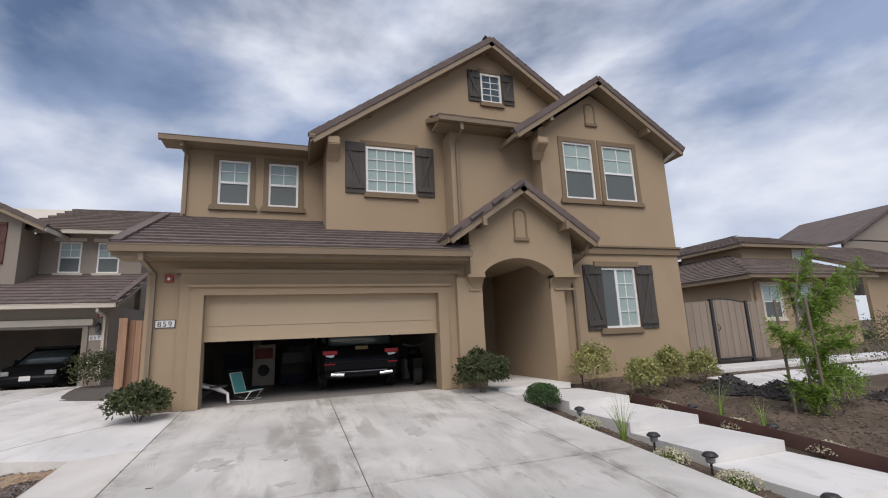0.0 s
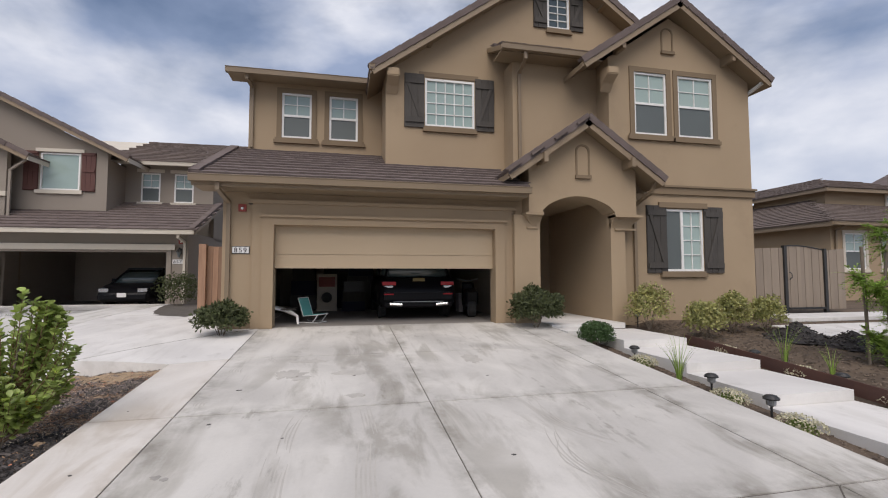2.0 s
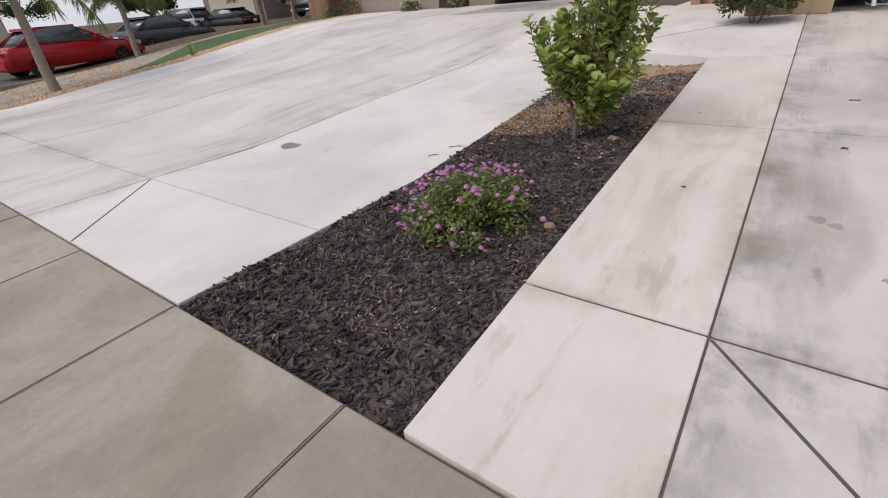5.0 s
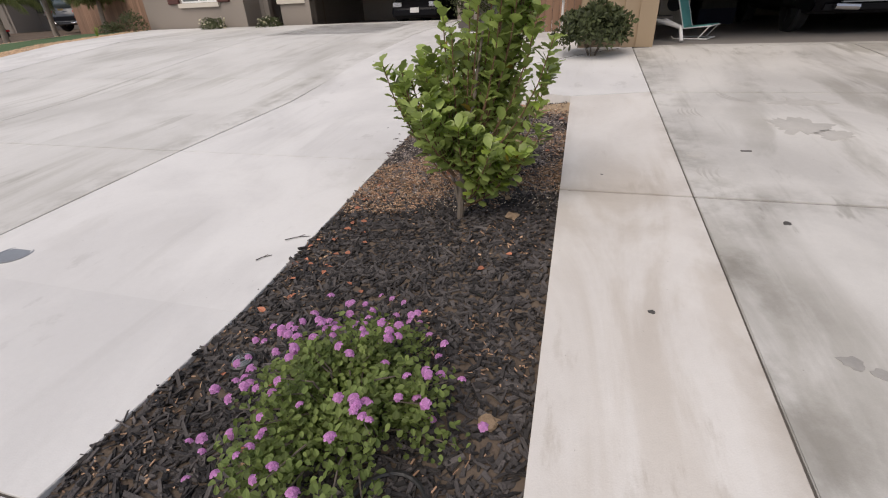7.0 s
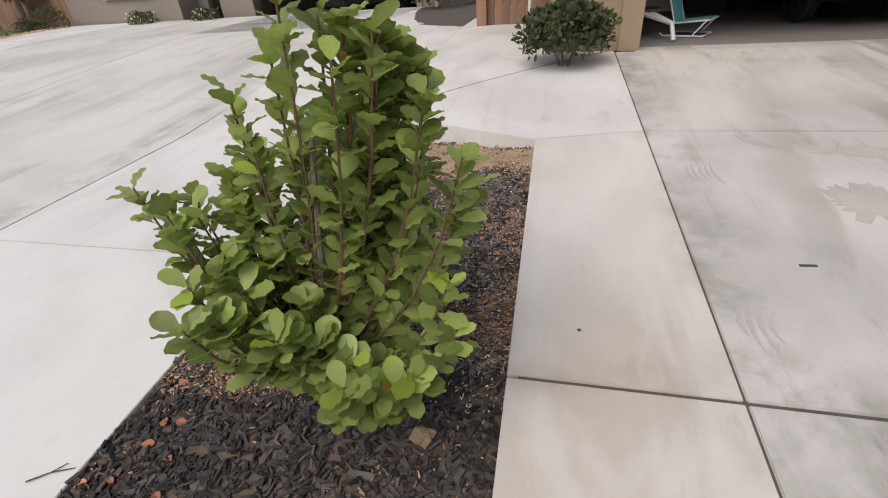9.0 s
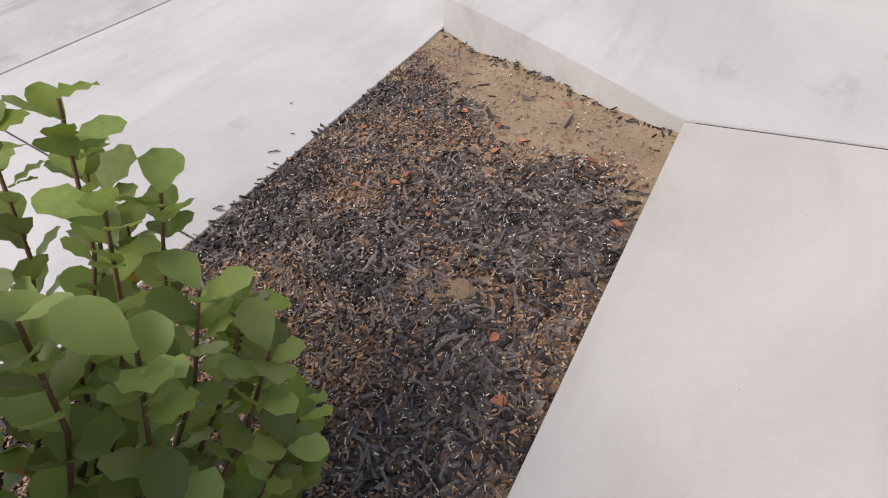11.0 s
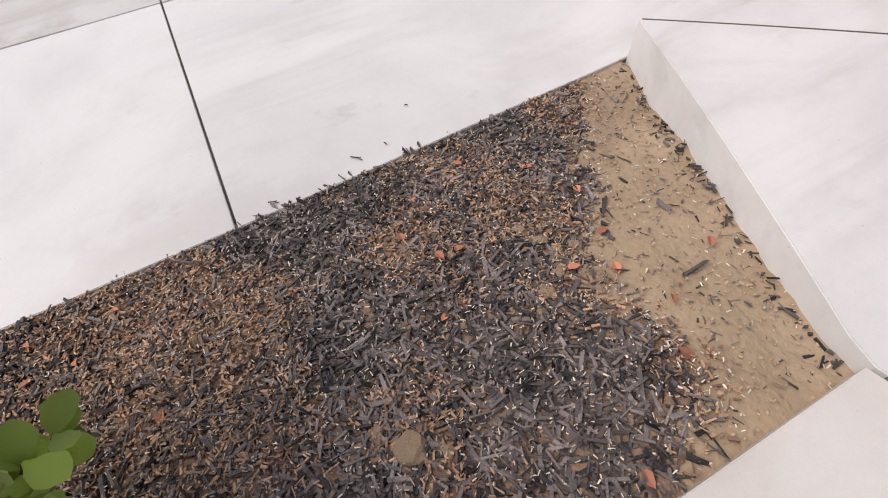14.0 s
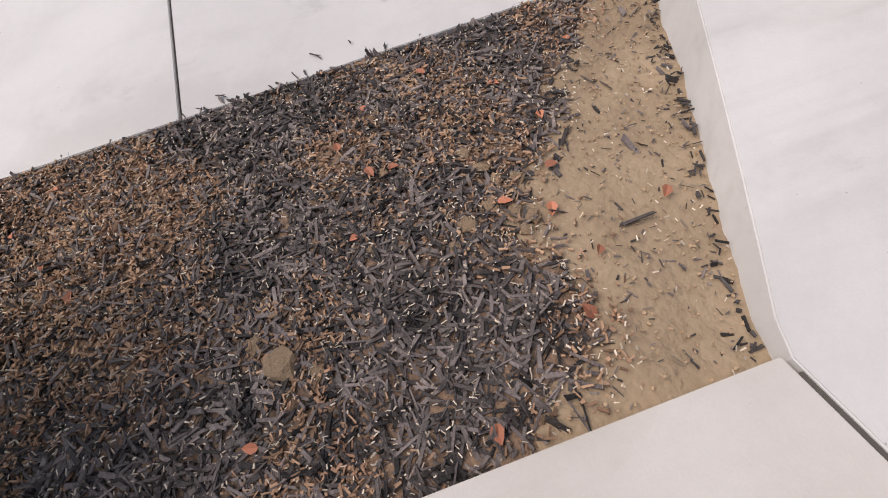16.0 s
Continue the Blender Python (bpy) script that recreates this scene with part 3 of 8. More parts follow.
def rake(parent, a, b, out, size=0.3):
    """Cap tiles that step up a gable's edge from a to b, with a painted barge board under them. out: the outward way."""
    a, b = Vector(a), Vector(b)
    d = b - a
    n = max(2, int(d.length / size))
    d.normalize()
    up = Vector((0, 0, 1)) - d * d.z
    up.normalize()
    out = Vector(out)
    bm = bmesh.new()
    L = (b - a).length / n
    box(bm, 0, L + 0.03, -0.035, 0.14, -0.04, 0.035)
    box(bm, 0, L + 0.03, -0.055, -0.02, -0.12, 0.035)
    me = mesh_of("rake_tile", bm, TILE, bevel=0.012)
    base = Matrix((d, -out, up)).transposed().to_4x4()
    if base.determinant() < 0:
        base = Matrix((d, -out, -up)).transposed().to_4x4() @ Matrix.Diagonal((1, 1, -1, 1))
    for k in range(n):
        m = Matrix.Translation(a + d * L * k + up * (0.06 + 0.012)) @ base @ Matrix.Rotation(0.05 * (-1), 4, "Y")
        piece("rake_tile", me, parent, m)
    bm = bmesh.new()
    vs = box(bm, 0, (b - a).length, -0.03, 0.03, -0.17, 0.02)
    mm = Matrix.Translation(a) @ base
    for q in vs:
        q.co = mm @ q.co
    bmesh.ops.recalc_face_normals(bm, faces=bm.faces[:])
    part("barge_board", bm, FASCIA, parent)


def gutter(parent, a, b, z, depth=0.13, material=None):
    """Square gutter with a rolled lip along an eave, from x a to x b at the front y given as (x, y)."""
    bm = bmesh.new()
    (x0, y0), (x1, y1) = a, b
    prof = [(0.10, 0.0), (0.10, 0.14), (0.08, 0.14), (0.08, 0.02), (0.0, 0.02), (-0.012, 0.12), (-0.03, 0.14), (-0.045, 0.13), (-0.03, 0.11), (-0.02, 0.0)]
    prism(bm, [(y0 + p, z + q) for p, q in prof], x0, x1, "x")
    part("gutter", bm, material or GUTTER, parent)


def spout(parent, pts, material=None, s=0.04):
    bm = bmesh.new()
    pts = [Vector(p) for p in pts]
    for p, q in zip(pts, pts[1:]):
        d = (q - p).normalized()
        u = Vector((1, 0, 0)) if abs(d.x) < 0.8 else Vector((0, 1, 0))
        u = (u - d * u.dot(d)).normalized()
        m = Matrix((u, d.cross(u), d)).transposed().to_4x4()
        m.translation = p
        box(bm, -s, s, -s * 0.8, s * 0.8, -s * 0.5, (q - p).length + s * 0.5, m)
    part("downspout", bm, material or GUTTER, parent, bevel=0.006)


# ---- ground ----
def lerp_table(tab, v):
    if v <= tab[0][0]:
        return tab[0][1]
    for (a, p), (b, q) in zip(tab, tab[1:]):
        if v <= b:
            return p + (q - p) * (v - a) / (b - a)
    return tab[-1][1]


def z_drive(y):
    return 0.0755 * y if y < 0 else 0.0


NB = [(-8.07, -0.62), (-6.0, -0.65), (-3.9, -0.512), (-2.0, -0.42), (0.5, -0.2), (3.5, 0.02), (8.0, 0.1)]


def z_nb(y):
    return lerp_table(NB, y)


def z_apron(x, y):
    s = min(1.0, max(0.0, (-1.03 - x) / 4.6))
    s = s * s * (3 - 2 * s)
    return (1 - s) * z_drive(y) + s * z_nb(y)


def z_verge(x, y):
    """Beside the raised apron: the neighbour's level in front, rising to the apron at the back."""
    s = min(1.0, max(0.0, (y + 1.9) / 3.2))
    s = s * s * (3 - 2 * s)
    return (1 - s) * z_nb(y) + s * z_apron(x, y) - 0.002


def z_walk(y):
    return -0.62 + 0.02 * (y + 8.07)


def z_soil(x, y):
    s = (-1.03 - x) / 1.54
    n = 0.03 * noise.noise((x * 2.3, y * 2.3, 3.0)) + 0.014 * noise.noise((x * 9, y * 9, 1.0)) + 0.007 * noise.noise((x * 26, y * 26, 4.0))
    z = (1 - s) * (z_drive(y) - 0.075) + s * (z_nb(y) - 0.045) + n
    if x < -2.3:
        f = min(1.0, (-2.3 - x) / 0.25)
        z += f * (max(z + 0.028, z_nb(y) - 0.03) - z)
        z = min(z, z_nb(y) - 0.014)
    return z


def sheet(bm, x0, x1, y0, y1, fz, nx, ny, thick=0.12, fx0=None, fx1=None, fy0=None):
    """A slab whose top follows fz(x, y). fx0, fx1: its side edges as functions of y; fy0: its front edge as a function of x."""
    g = []
    for j in range(ny + 1):
        row = []
        for i in range(nx + 1):
            y = y0 + (y1 - y0) * j / ny
            a, b = (fx0(y) if fx0 else x0), (fx1(y) if fx1 else x1)
            x = a + (b - a) * i / nx
            if fy0:
                q = fy0(x)
                y = q + (y1 - q) * j / ny
            row.append((bm.verts.new((x, y, fz(x, y))), bm.verts.new((x, y, fz(x, y) - thick))))
        g.append(row)
    for j in range(ny):
        for i in range(nx):
            bm.faces.new([g[a][b][0] for a, b in ((j, i), (j, i + 1), (j + 1, i + 1), (j + 1, i))])
            bm.faces.new([g[a][b][1] for a, b in ((j, i), (j + 1, i), (j + 1, i + 1), (j, i + 1))])
    for j in range(ny):
        for i, sgn in ((0, 1), (nx, 0)):
            q = (g[j][i][0], g[j + 1][i][0], g[j + 1][i][1], g[j][i][1])
            bm.faces.new(q if not sgn else q[::-1])
    for i in range(nx):
        for j, sgn in ((0, 0), (ny, 1)):
            q = (g[j][i][0], g[j][i + 1][0], g[j][i + 1][1], g[j][i][1])
            bm.faces.new(q[::-1] if not sgn else q)
    bmesh.ops.recalc_face_normals(bm, faces=bm.faces[:])


def ground_z(x, y):
    """The earth under everything."""
    if y < -11.0:
        return -0.95
    if x < -2.6:
        z = z_nb(y) - 0.2
    elif x < 5.95:
        z = min(z_drive(y), z_apron(x, y)) - 0.3
    else:
        z = z_drive(min(y, 2)) - 0.06 * max(0, min(1, (x - 5.95) / 0.2))
        if x < 8.32:
            z -= 0.14
    return z


xs = [-400, -120, -60, -40, -30] + [-24 + 0.75 * i for i in range(61)] + [26, 32, 40, 60, 120, 400]
ys = [-400, -120, -60, -40, -30, -22, -16, -12] + [-11 + 0.5 * i for i in range(53)] + [18, 22, 30, 45, 80, 150, 400]
gv = [(x, y, ground_z(x, y) + (0.02 * noise.noise((x * 1.3, y * 1.3, 0)) if 6 < x < 20 and y > -9 else 0)) for y in ys for x in xs]
gf = [(j * len(xs) + i, j * len(xs) + i + 1, (j + 1) * len(xs) + i + 1, (j + 1) * len(xs) + i) for j in range(len(ys) - 1) for i in range(len(xs) - 1)]
ground = tagged(new("ground", raw("ground", gv, gf, SOIL)), "bare brown soil under beds and buildings", "ground", kind="structure")

# our driveway: slabs parted by tooled joints
J = 0.005
drive = thing("driveway", "pale concrete driveway with tyre marks and joints", "driveway", kind="structure")
bm = bmesh.new()
sheet(bm, -0.99, 5.9, -8.05, 0.1, lambda x, y: z_drive(y) - 0.008, 2, 8)
part("joint_bed", bm, JOINT, drive)
YJ = [-8.07, -7.14, -4.78, -2.42, -0.02]
YL = [-8.07, -7.14, -4.78]
COLS = [(-0.25, 2.43), (2.43, 5.21)]
for (xa, xb) in COLS:
    for ya, yb in zip(YJ, YJ[1:]):
        bm = bmesh.new()
        sheet(bm, xa + J, xb - J, ya + 0.008, yb - 0.008, lambda x, y: z_drive(y), 2, 3, 0.03)
        part("slab", bm, CONC, drive, bevel=0.004)
for ya, yb in zip(YJ, YJ[1:]):
    bm = bmesh.new()
    sheet(bm, 5.21 + J, 5.95, ya + 0.006, yb - 0.006, lambda x, y: z_drive(y), 1, 3, 0.12)
    part("slab", bm, CONC, drive, bevel=0.004)
for ya, yb in zip(YL, YL[1:]):
    bm = bmesh.new()
    sheet(bm, -1.03, -0.25 - J, ya + 0.008, yb - 0.008, lambda x, y: z_drive(y), 1, 3, 0.14)
    part("slab", bm, CONC_WARM, drive, bevel=0.003)
# the last border slab ends on the slanting joint of the apron
strip_end = lambda x: -2.6 + 0.235 * (x + 1.03)
bm = bmesh.new()
rows_ = [[(x, -4.772 + (strip_end(x) - 0.006 + 4.772) * j / 4) for x in (-1.03, -0.25 - J)] for j in range(5)]
top = [[bm.verts.new((x, y, z_drive(y))) for x, y in r] for r in rows_]
low = [[bm.verts.new((x, y, z_drive(y) - 0.14)) for x, y in r] for r in rows_]
for j in range(4):
    bm.faces.new((top[j][0], top[j][1], top[j + 1][1], top[j + 1][0]))
    bm.faces.new((low[j][0], top[j][0], top[j + 1][0], low[j + 1][0]))
    bm.faces.new((low[j][1], top[j][1], top[j + 1][1], low[j + 1][1]))
bm.faces.new((low[0][0], low[0][1], top[0][1], top[0][0]))
bm.faces.new((low[4][0], low[4][1], top[4][1], top[4][0]))
bmesh.ops.recalc_face_normals(bm, faces=bm.faces[:])
part("slab", bm, CONC_WARM, drive, bevel=0.003)
bm = bmesh.new()
sheet(bm, -0.02, 4.9, -0.02, 0.25, lambda x, y: 0.0, 2, 2)
part("garage_threshold", bm, CONC, drive)
# slanting relief cuts at the corner slabs
for pa, pb in (((-0.24, -7.16), (0.62, -8.06)), ((5.19, -7.16), (4.3, -8.06))):
    bm = bmesh.new()
    d = Vector((pb[0] - pa[0], pb[1] - pa[1])).normalized()
    nx, ny = -d.y * 0.006, d.x * 0.006
    v = [bm.verts.new((p[0] + s * nx, p[1] + s * ny, z_drive(p[1]) + 0.0025)) for p, s in ((pa, 1), (pa, -1), (pb, -1), (pb, 1))]
    v += [bm.verts.new((q.co.x, q.co.y, q.co.z - 0.01)) for q in v]
    for f in ((0, 1, 2, 3), (0, 4, 5, 1), (1, 5, 6, 2), (2, 6, 7, 3), (3, 7, 4, 0)):
        bm.faces.new([v[i] for i in f])
    bmesh.ops.recalc_face_normals(bm, faces=bm.faces[:])
    part("relief_cut", bm, JOINT, drive)

# apron between the driveways, behind the planting bed
end_front = lambda x: strip_end(x) + 0.006 if x > -1.04 else (-2.6 + 0.73 * (-1.04 - x) / 1.59 if x > -2.63 else -1.87)
apron = thing("apron", "smooth pale concrete between the two driveways", "driveway", kind="structure")
bm = bmesh.new()
sheet(bm, -2.63, -0.25 - J, -2.44, 4.2, z_apron, 28, 16, 0.4, fy0=lambda x: end_front(x) + 0.004)
part("slab", bm, CONC_NEW, apron, bevel=0.004)
# fine saw cut that runs from the bed's corner across the apron
bm = bmesh.new()
cut = []
for k in range(15):
    f = k / 14
    x, y = -2.615 + 2.37 * f, -1.86 + 1.96 * f
    cut.append([bm.verts.new((x + sgn * 0.003, y - sgn * 0.003, z_apron(x, y) + dz)) for sgn, dz in ((-1, -0.004), (-1, 0.0022), (1, 0.0022), (1, -0.004))])
for p, q in zip(cut, cut[1:]):
    for i in range(3):
        bm.faces.new((p[i], p[i + 1], q[i + 1], q[i]))
part("relief_cut", bm, JOINT, apron)
bm = bmesh.new()
sheet(bm, -9.2, -0.9, 4.2, 8.3, z_apron, 10, 6, 0.2)
part("slab", bm, CONC_NEW, apron)

# neighbour's driveway
nbd = thing("neighbour_driveway", "wide weathered concrete driveway of the grey house", "driveway", kind="structure")
zn = lambda x, y: z_nb(y)
bm = bmesh.new()
sheet(bm, -16.4, -2.63, -8.05, 8.2, lambda x, y: z_nb(y) - 0.014, 2, 24, 0.1, fx0=lambda y: -11.6 - 0.29 * (y + 8.07))
part("joint_bed", bm, JOINT, nbd)
YN = [-8.07, -7.1, -3.92]
long_joint = lambda y: -4.97 + 0.05 * (min(y, -1.9) + 7.1)
for ya, yb in zip(YN, YN[1:]):
    bm = bmesh.new()
    sheet(bm, -4.95 + J, -2.57, ya + 0.006, yb - 0.006, zn, 2, 6, 0.14, fx0=lambda y: long_joint(y) + J, fx1=lambda y: -2.57)
    part("slab", bm, CONC_NEW, nbd, bevel=0.003)
bm = bmesh.new()
sheet(bm, 0, 0, -3.914, 4.2, z_verge, 8, 36, 0.3, fx0=lambda y: long_joint(y) + J, fx1=lambda y: max(-2.632, -2.57 - 0.03 * max(0.0, y + 3.92)))
part("slab", bm, CONC_NEW, nbd, bevel=0.003)
YM = [-8.07, -7.1, -3.92, -0.7, 2.4, 5.4, 8.2]
for ya, yb in zip(YM, YM[1:]):
    for k in range(2):
        fa = lambda y, k=k: long_joint(y) - J - (6.33 + 0.2 * (y + 8.07)) * (k + 1) / 2
        fb = lambda y, k=k: long_joint(y) - J - (6.33 + 0.2 * (y + 8.07)) * k / 2 - (2 * J if k else 0)
        bm = bmesh.new()
        sheet(bm, 0, 0, ya + 0.006, yb - 0.006, zn, 3, 5, 0.06, fx0=fa, fx1=fb)
        part("slab", bm, CONC_NB, nbd, bevel=0.004)
bm = bmesh.new()
sheet(bm, 0, 0, -8.06, 8.2, lambda x, y: z_nb(y) + 0.004, 1, 24, 0.06, fx0=lambda y: -12.25 - 0.29 * (y + 8.07), fx1=lambda y: long_joint(y) - J - (6.33 + 0.2 * (y + 8.07)) + 0.02)
part("slab", bm, CONC_NEW, nbd)

# slanting cut at its corner slab
bm = bmesh.new()
v = [bm.verts.new((x + sx, y + sx, z_nb(y) + dz)) for x, y in ((-4.94, -7.12), (-4.07, -8.06)) for sx, dz in ((-0.004, -0.005), (-0.004, 0.0025), (0.004, 0.0025), (0.004, -0.005))]
for i in range(3):
    bm.faces.new((v[i], v[i + 1], v[i + 5], v[i + 4]))
part("relief_cut", bm, JOINT, nbd)

# sidewalk and street
sw = thing("sidewalk", "aged brown-grey concrete sidewalk with scored joints", "sidewalk", kind="structure")
bm = bmesh.new()
sheet(bm, -12, 16, -9.75, -8.075, lambda x, y: z_walk(y) - 0.009, 2, 2)
part("joint_bed", bm, JOINT, sw)
xj = [-2.57 + 1.27 * k for k in range(-8, 15)]
for xa, xb in zip(xj, xj[1:]):
    bm = bmesh.new()
    sheet(bm, xa + J, xb - J, -9.75, -8.075 - J, lambda x, y: z_walk(y), 1, 2, 0.1)
    part("slab", bm, SIDEWALK, sw, bevel=0.006)
bm = bmesh.new()
sheet(bm, -12, 16, -10.9, -9.76, lambda x, y: -0.655 + 0.16 * (y + 9.76), 2, 2, 0.2)
part("gutter_pan", bm, SIDEWALK, sw)
road = bmesh.new()
sheet(road, -60, 60, -20.0, -10.9, lambda x, y: -0.84, 4, 2, 0.05)
solid("road", road, ASPHALT, "grey asphalt street in front of the driveways", "road", "structure")
road = bmesh.new()
sheet(road, -60, -17, -10.9, 60, lambda x, y: -0.72, 2, 2, 0.05, fx1=lambda y: -17.0 - 0.22 * (y + 8) if y < 60 else -32)
solid("road_side", road, ASPHALT, "grey asphalt street beyond the lawn", "road", "structure")

# planting bed
bm = bmesh.new()
sheet(bm, -2.68, -0.92, -8.2, -1.9, z_soil, 90, 300, 0.1)


def bare(x, y):
    """Above nought where the mulch is scraped away and dry soil lies open."""
    d = end_front(x) - y
    n = 0.22 * noise.noise((x * 2.6, y * 2.6, 7.0)) + 0.07 * noise.noise((x * 11, y * 11, 2.0))
    return 0.5 - 0.16 * max(0, -1.75 - x) - d + n


for f in bm.faces:
    c = f.calc_center_median()
    f.material_index = 1 if bare(c.x, c.y) > 0 else (2 if c.y + 0.5 * noise.noise((c.x * 4, c.y * 4, 9.0)) > -4.5 else 0)
    f.smooth = True
bed = solid("planting_bed", bm, [SOIL, TANSOIL, BEDSOIL], "narrow planting bed of soil between driveways", "soil", "structure")

# ---- our house ----
house = thing("house", "two-storey tan stucco house with brown tile roofs", "house")


def hbox(name, x0, x1, y0, y1, z0, z1, m_, parent=None, label="", bevel=0.0):
    b = bmesh.new()
    box(b, x0, x1, y0, y1, z0, z1)
    return part(name, b, m_, parent or house, label, bevel)


YG, YM_, YS, YR, YC, YP = 0.1, 1.4, 2.7, 0.2, 0.75, -0.1
# garage front
bm = bmesh.new()
wall_band(bm, lambda z: -1.0, lambda z: 5.62, (-0.1, 3.0), [(0, 4.88, -0.1, 2.17)], YG, YG + 0.2)
part("garage_wall", bm, STUCCO, house)
# outer raised band and cornice, inner jamb
bm = bmesh.new()
for xa, xb in ((-0.42, -0.02), (4.9, 5.3)):
    box(bm, xa, xb, YG - 0.06, YG + 0.02, 0, 2.3)
box(bm, -0.42, 5.3, YG - 0.06, YG + 0.02, 2.3, 2.62)
part("garage_surround", bm, STUCCO_JAMB, house, "layered stucco surround", bevel=0.01)
bm = bmesh.new()
box(bm, -0.5, 5.38, YG - 0.11, YG + 0.02, 2.6, 2.68)
part("cornice", bm, STUCCO_JAMB, house, bevel=0.012)
bm = bmesh.new()
for xa, xb in ((-0.22, 0.012), (4.868, 5.1)):
    box(bm, xa, xb, 0.0, YG + 0.3, 0, 2.16)
box(bm, -0.218, 5.098, 0.002, YG + 0.298, 2.16, 2.32)
part("garage_jamb", bm, STUCCO_JAMB, house, bevel=0.012)
bm = bmesh.new()
box(bm, -0.26, 5.14, -0.05, YG, 2.315, 2.37)
part("jamb_moulding", bm, STUCCO_JAMB, house, bevel=0.012)
# sectional door, half raised
gdoor = hbox("garage_door", 0.0, 4.88, 0.24, 0.27, 1.27, 2.2, DOOR_PAINT, None, "tan sectional garage door raised half way")
for z0, z1 in ((1.25, 1.545), (1.553, 2.2)):
    hbox("door_section", 0.014, 4.866, 0.215, 0.245, z0, z1, DOOR_PAINT, gdoor, bevel=0.008)
# garage room
hbox("garage_floor", -0.8, 5.5, 0.25, 7.4, -0.15, -0.005, GARAGE_FLOOR)
hbox("garage_side", -1.0, -0.8, 0.3, 7.4, -0.1, 3.0, STUCCO)
hbox("garage_side", 5.5, 5.62, 0.3, 7.4, -0.1, 3.0, DRYWALL)
hbox("garage_lining", -0.8, -0.76, 0.3, 7.4, -0.0, 2.85, DRYWALL)
hbox("garage_back", -0.8, 5.5, 7.3, 7.4, 0, 2.9, DRYWALL)
hbox("garage_ceiling", -0.8, 5.5, 0.3, 7.3, 2.85, 2.95, DRYWALL)
# garage roof
P1 = 5 / 12
ze = 3.03
bm = bmesh.new()
roof_slab(bm, [(-1.42, -0.55, ze), (5.45, -0.55, ze), (5.45, YS, ze + P1 * (YS + 0.55)), (-1.42, YS, ze + P1 * (YS + 0.55))], 0.14)
groof = part("garage_roof", bm, FASCIA, house, "low tile roof over the garage")
tiled(groof, (-1.42, -0.6, ze + 0.0), (1, 0, 0), (0, 1, P1), 6.9, (YS + 0.6) * math.sqrt(1 + P1 * P1), True,
      keep=lambda a, b: not (-1.42 + a > 2.5 and b > 2.12))
rake(groof, (-1.42, -0.55, ze), (-1.42, YS, ze + P1 * (YS + 0.55)), (-1, 0, 0), 0.34)
gutter(house, (-1.45, -0.66), (5.5, -0.66), ze - 0.13)
hbox("fascia", -1.42, 5.45, -0.56, -0.52, ze - 0.2, ze - 0.005, FASCIA)
hbox("soffit", -1.4, 5.45, -0.52, 0.1, ze - 0.2, ze - 0.16, FASCIA)
spout(house, [(-0.95, -0.58, ze - 0.12), (-0.95, -0.58, 2.78), (-0.88, 0.05, 2.6), (-0.88, 0.05, 0.06)])
# left upper block
bm = bmesh.new()
WS1, WS2 = (-0.22, 0.55, 4.8, 6.03), (1.02, 1.79, 4.8, 6.03)
wall_band(bm, lambda z: -1.05, lambda z: 2.45, (3.9, 6.36), [WS1, WS2], YS, YS + 0.2)
part("upper_wall", bm, STUCCO, house)
hbox("upper_side", -1.05, -0.85, YS + 0.2, 9, 2.9, 6.36, STUCCO)
window(house, *WS1, YS, "hung", STUCCO_TRIM, STUCCO_TRIM)
window(house, *WS2, YS, "hung", STUCCO_TRIM, STUCCO_TRIM)
bm = bmesh.new()
roof_slab(bm, [(-1.5, YS - 0.5, 6.4), (2.4, YS - 0.5, 6.4), (4.3, 6, 8.0), (-1.5, 6, 8.0)], 0.1)
part("upper_roof", bm, TILE, house)
hbox("soffit", -1.5, 2.4, YS - 0.48, YS + 0.1, 6.28, 6.33, FASCIA)
gutter(house, (-1.52, YS - 0.6), (2.15, YS - 0.6), 6.24)
spout(house, [(-1.02, YS - 0.5, 6.28), (-1.02, YS - 0.5, 6.15), (-0.97, YS - 0.05, 6.1), (-0.97, YS - 0.05, 4.5)])
# main gable
S8 = 0.70
zM, xP, xL = 6.3, 7.16, 2.45
pk = zM + S8 * (xP - xL + 0.4)
ML = lambda z: xL if z <= zM + 0.28 else xL + (z - zM - 0.28) / S8
ztop = zM + 0.28 + S8 * (xP - xL)
MR = lambda z: xP + max(0.0, (ztop - z) / S8) if z > zM + 0.28 else xP + 4.7
WM, WA = (3.46, 4.79, 4.95, 6.22), (6.92, 7.58, 7.97, 8.9)
bm = bmesh.new()
wall_band(bm, ML, MR, (3.7, zM + 0.28, ztop), [WM, WA], YM_, YM_ + 0.2)
part("gable_wall", bm, STUCCO, house)
hbox("gable_side", xL, xL + 0.2, YM_ + 0.2, YS + 0.1, 3.5, 6.5, STUCCO)
window(house, *WM, YM_, "grid", None, STUCCO_TRIM, 5, 4)
hbox("window_head", 3.3, 4.9, YM_ - 0.02, YM_ + 0.02, 6.25, 6.38, STUCCO_TRIM)
shutter(house, 2.92, 3.44, 4.9, 6.3, YM_, False)
shutter(house, 4.81, 5.33, 4.9, 6.3, YM_, True)
window(house, *WA, YM_, "grid", None, STUCCO_TRIM, 2, 4)
hbox("window_head", 6.85, 7.7, YM_ - 0.02, YM_ + 0.02, 8.93, 9.05, STUCCO_TRIM)
shutter(house, 6.5, 6.9, 7.95, 8.95, YM_, False)
shutter(house, 7.6, 8.0, 7.95, 8.95, YM_, True)


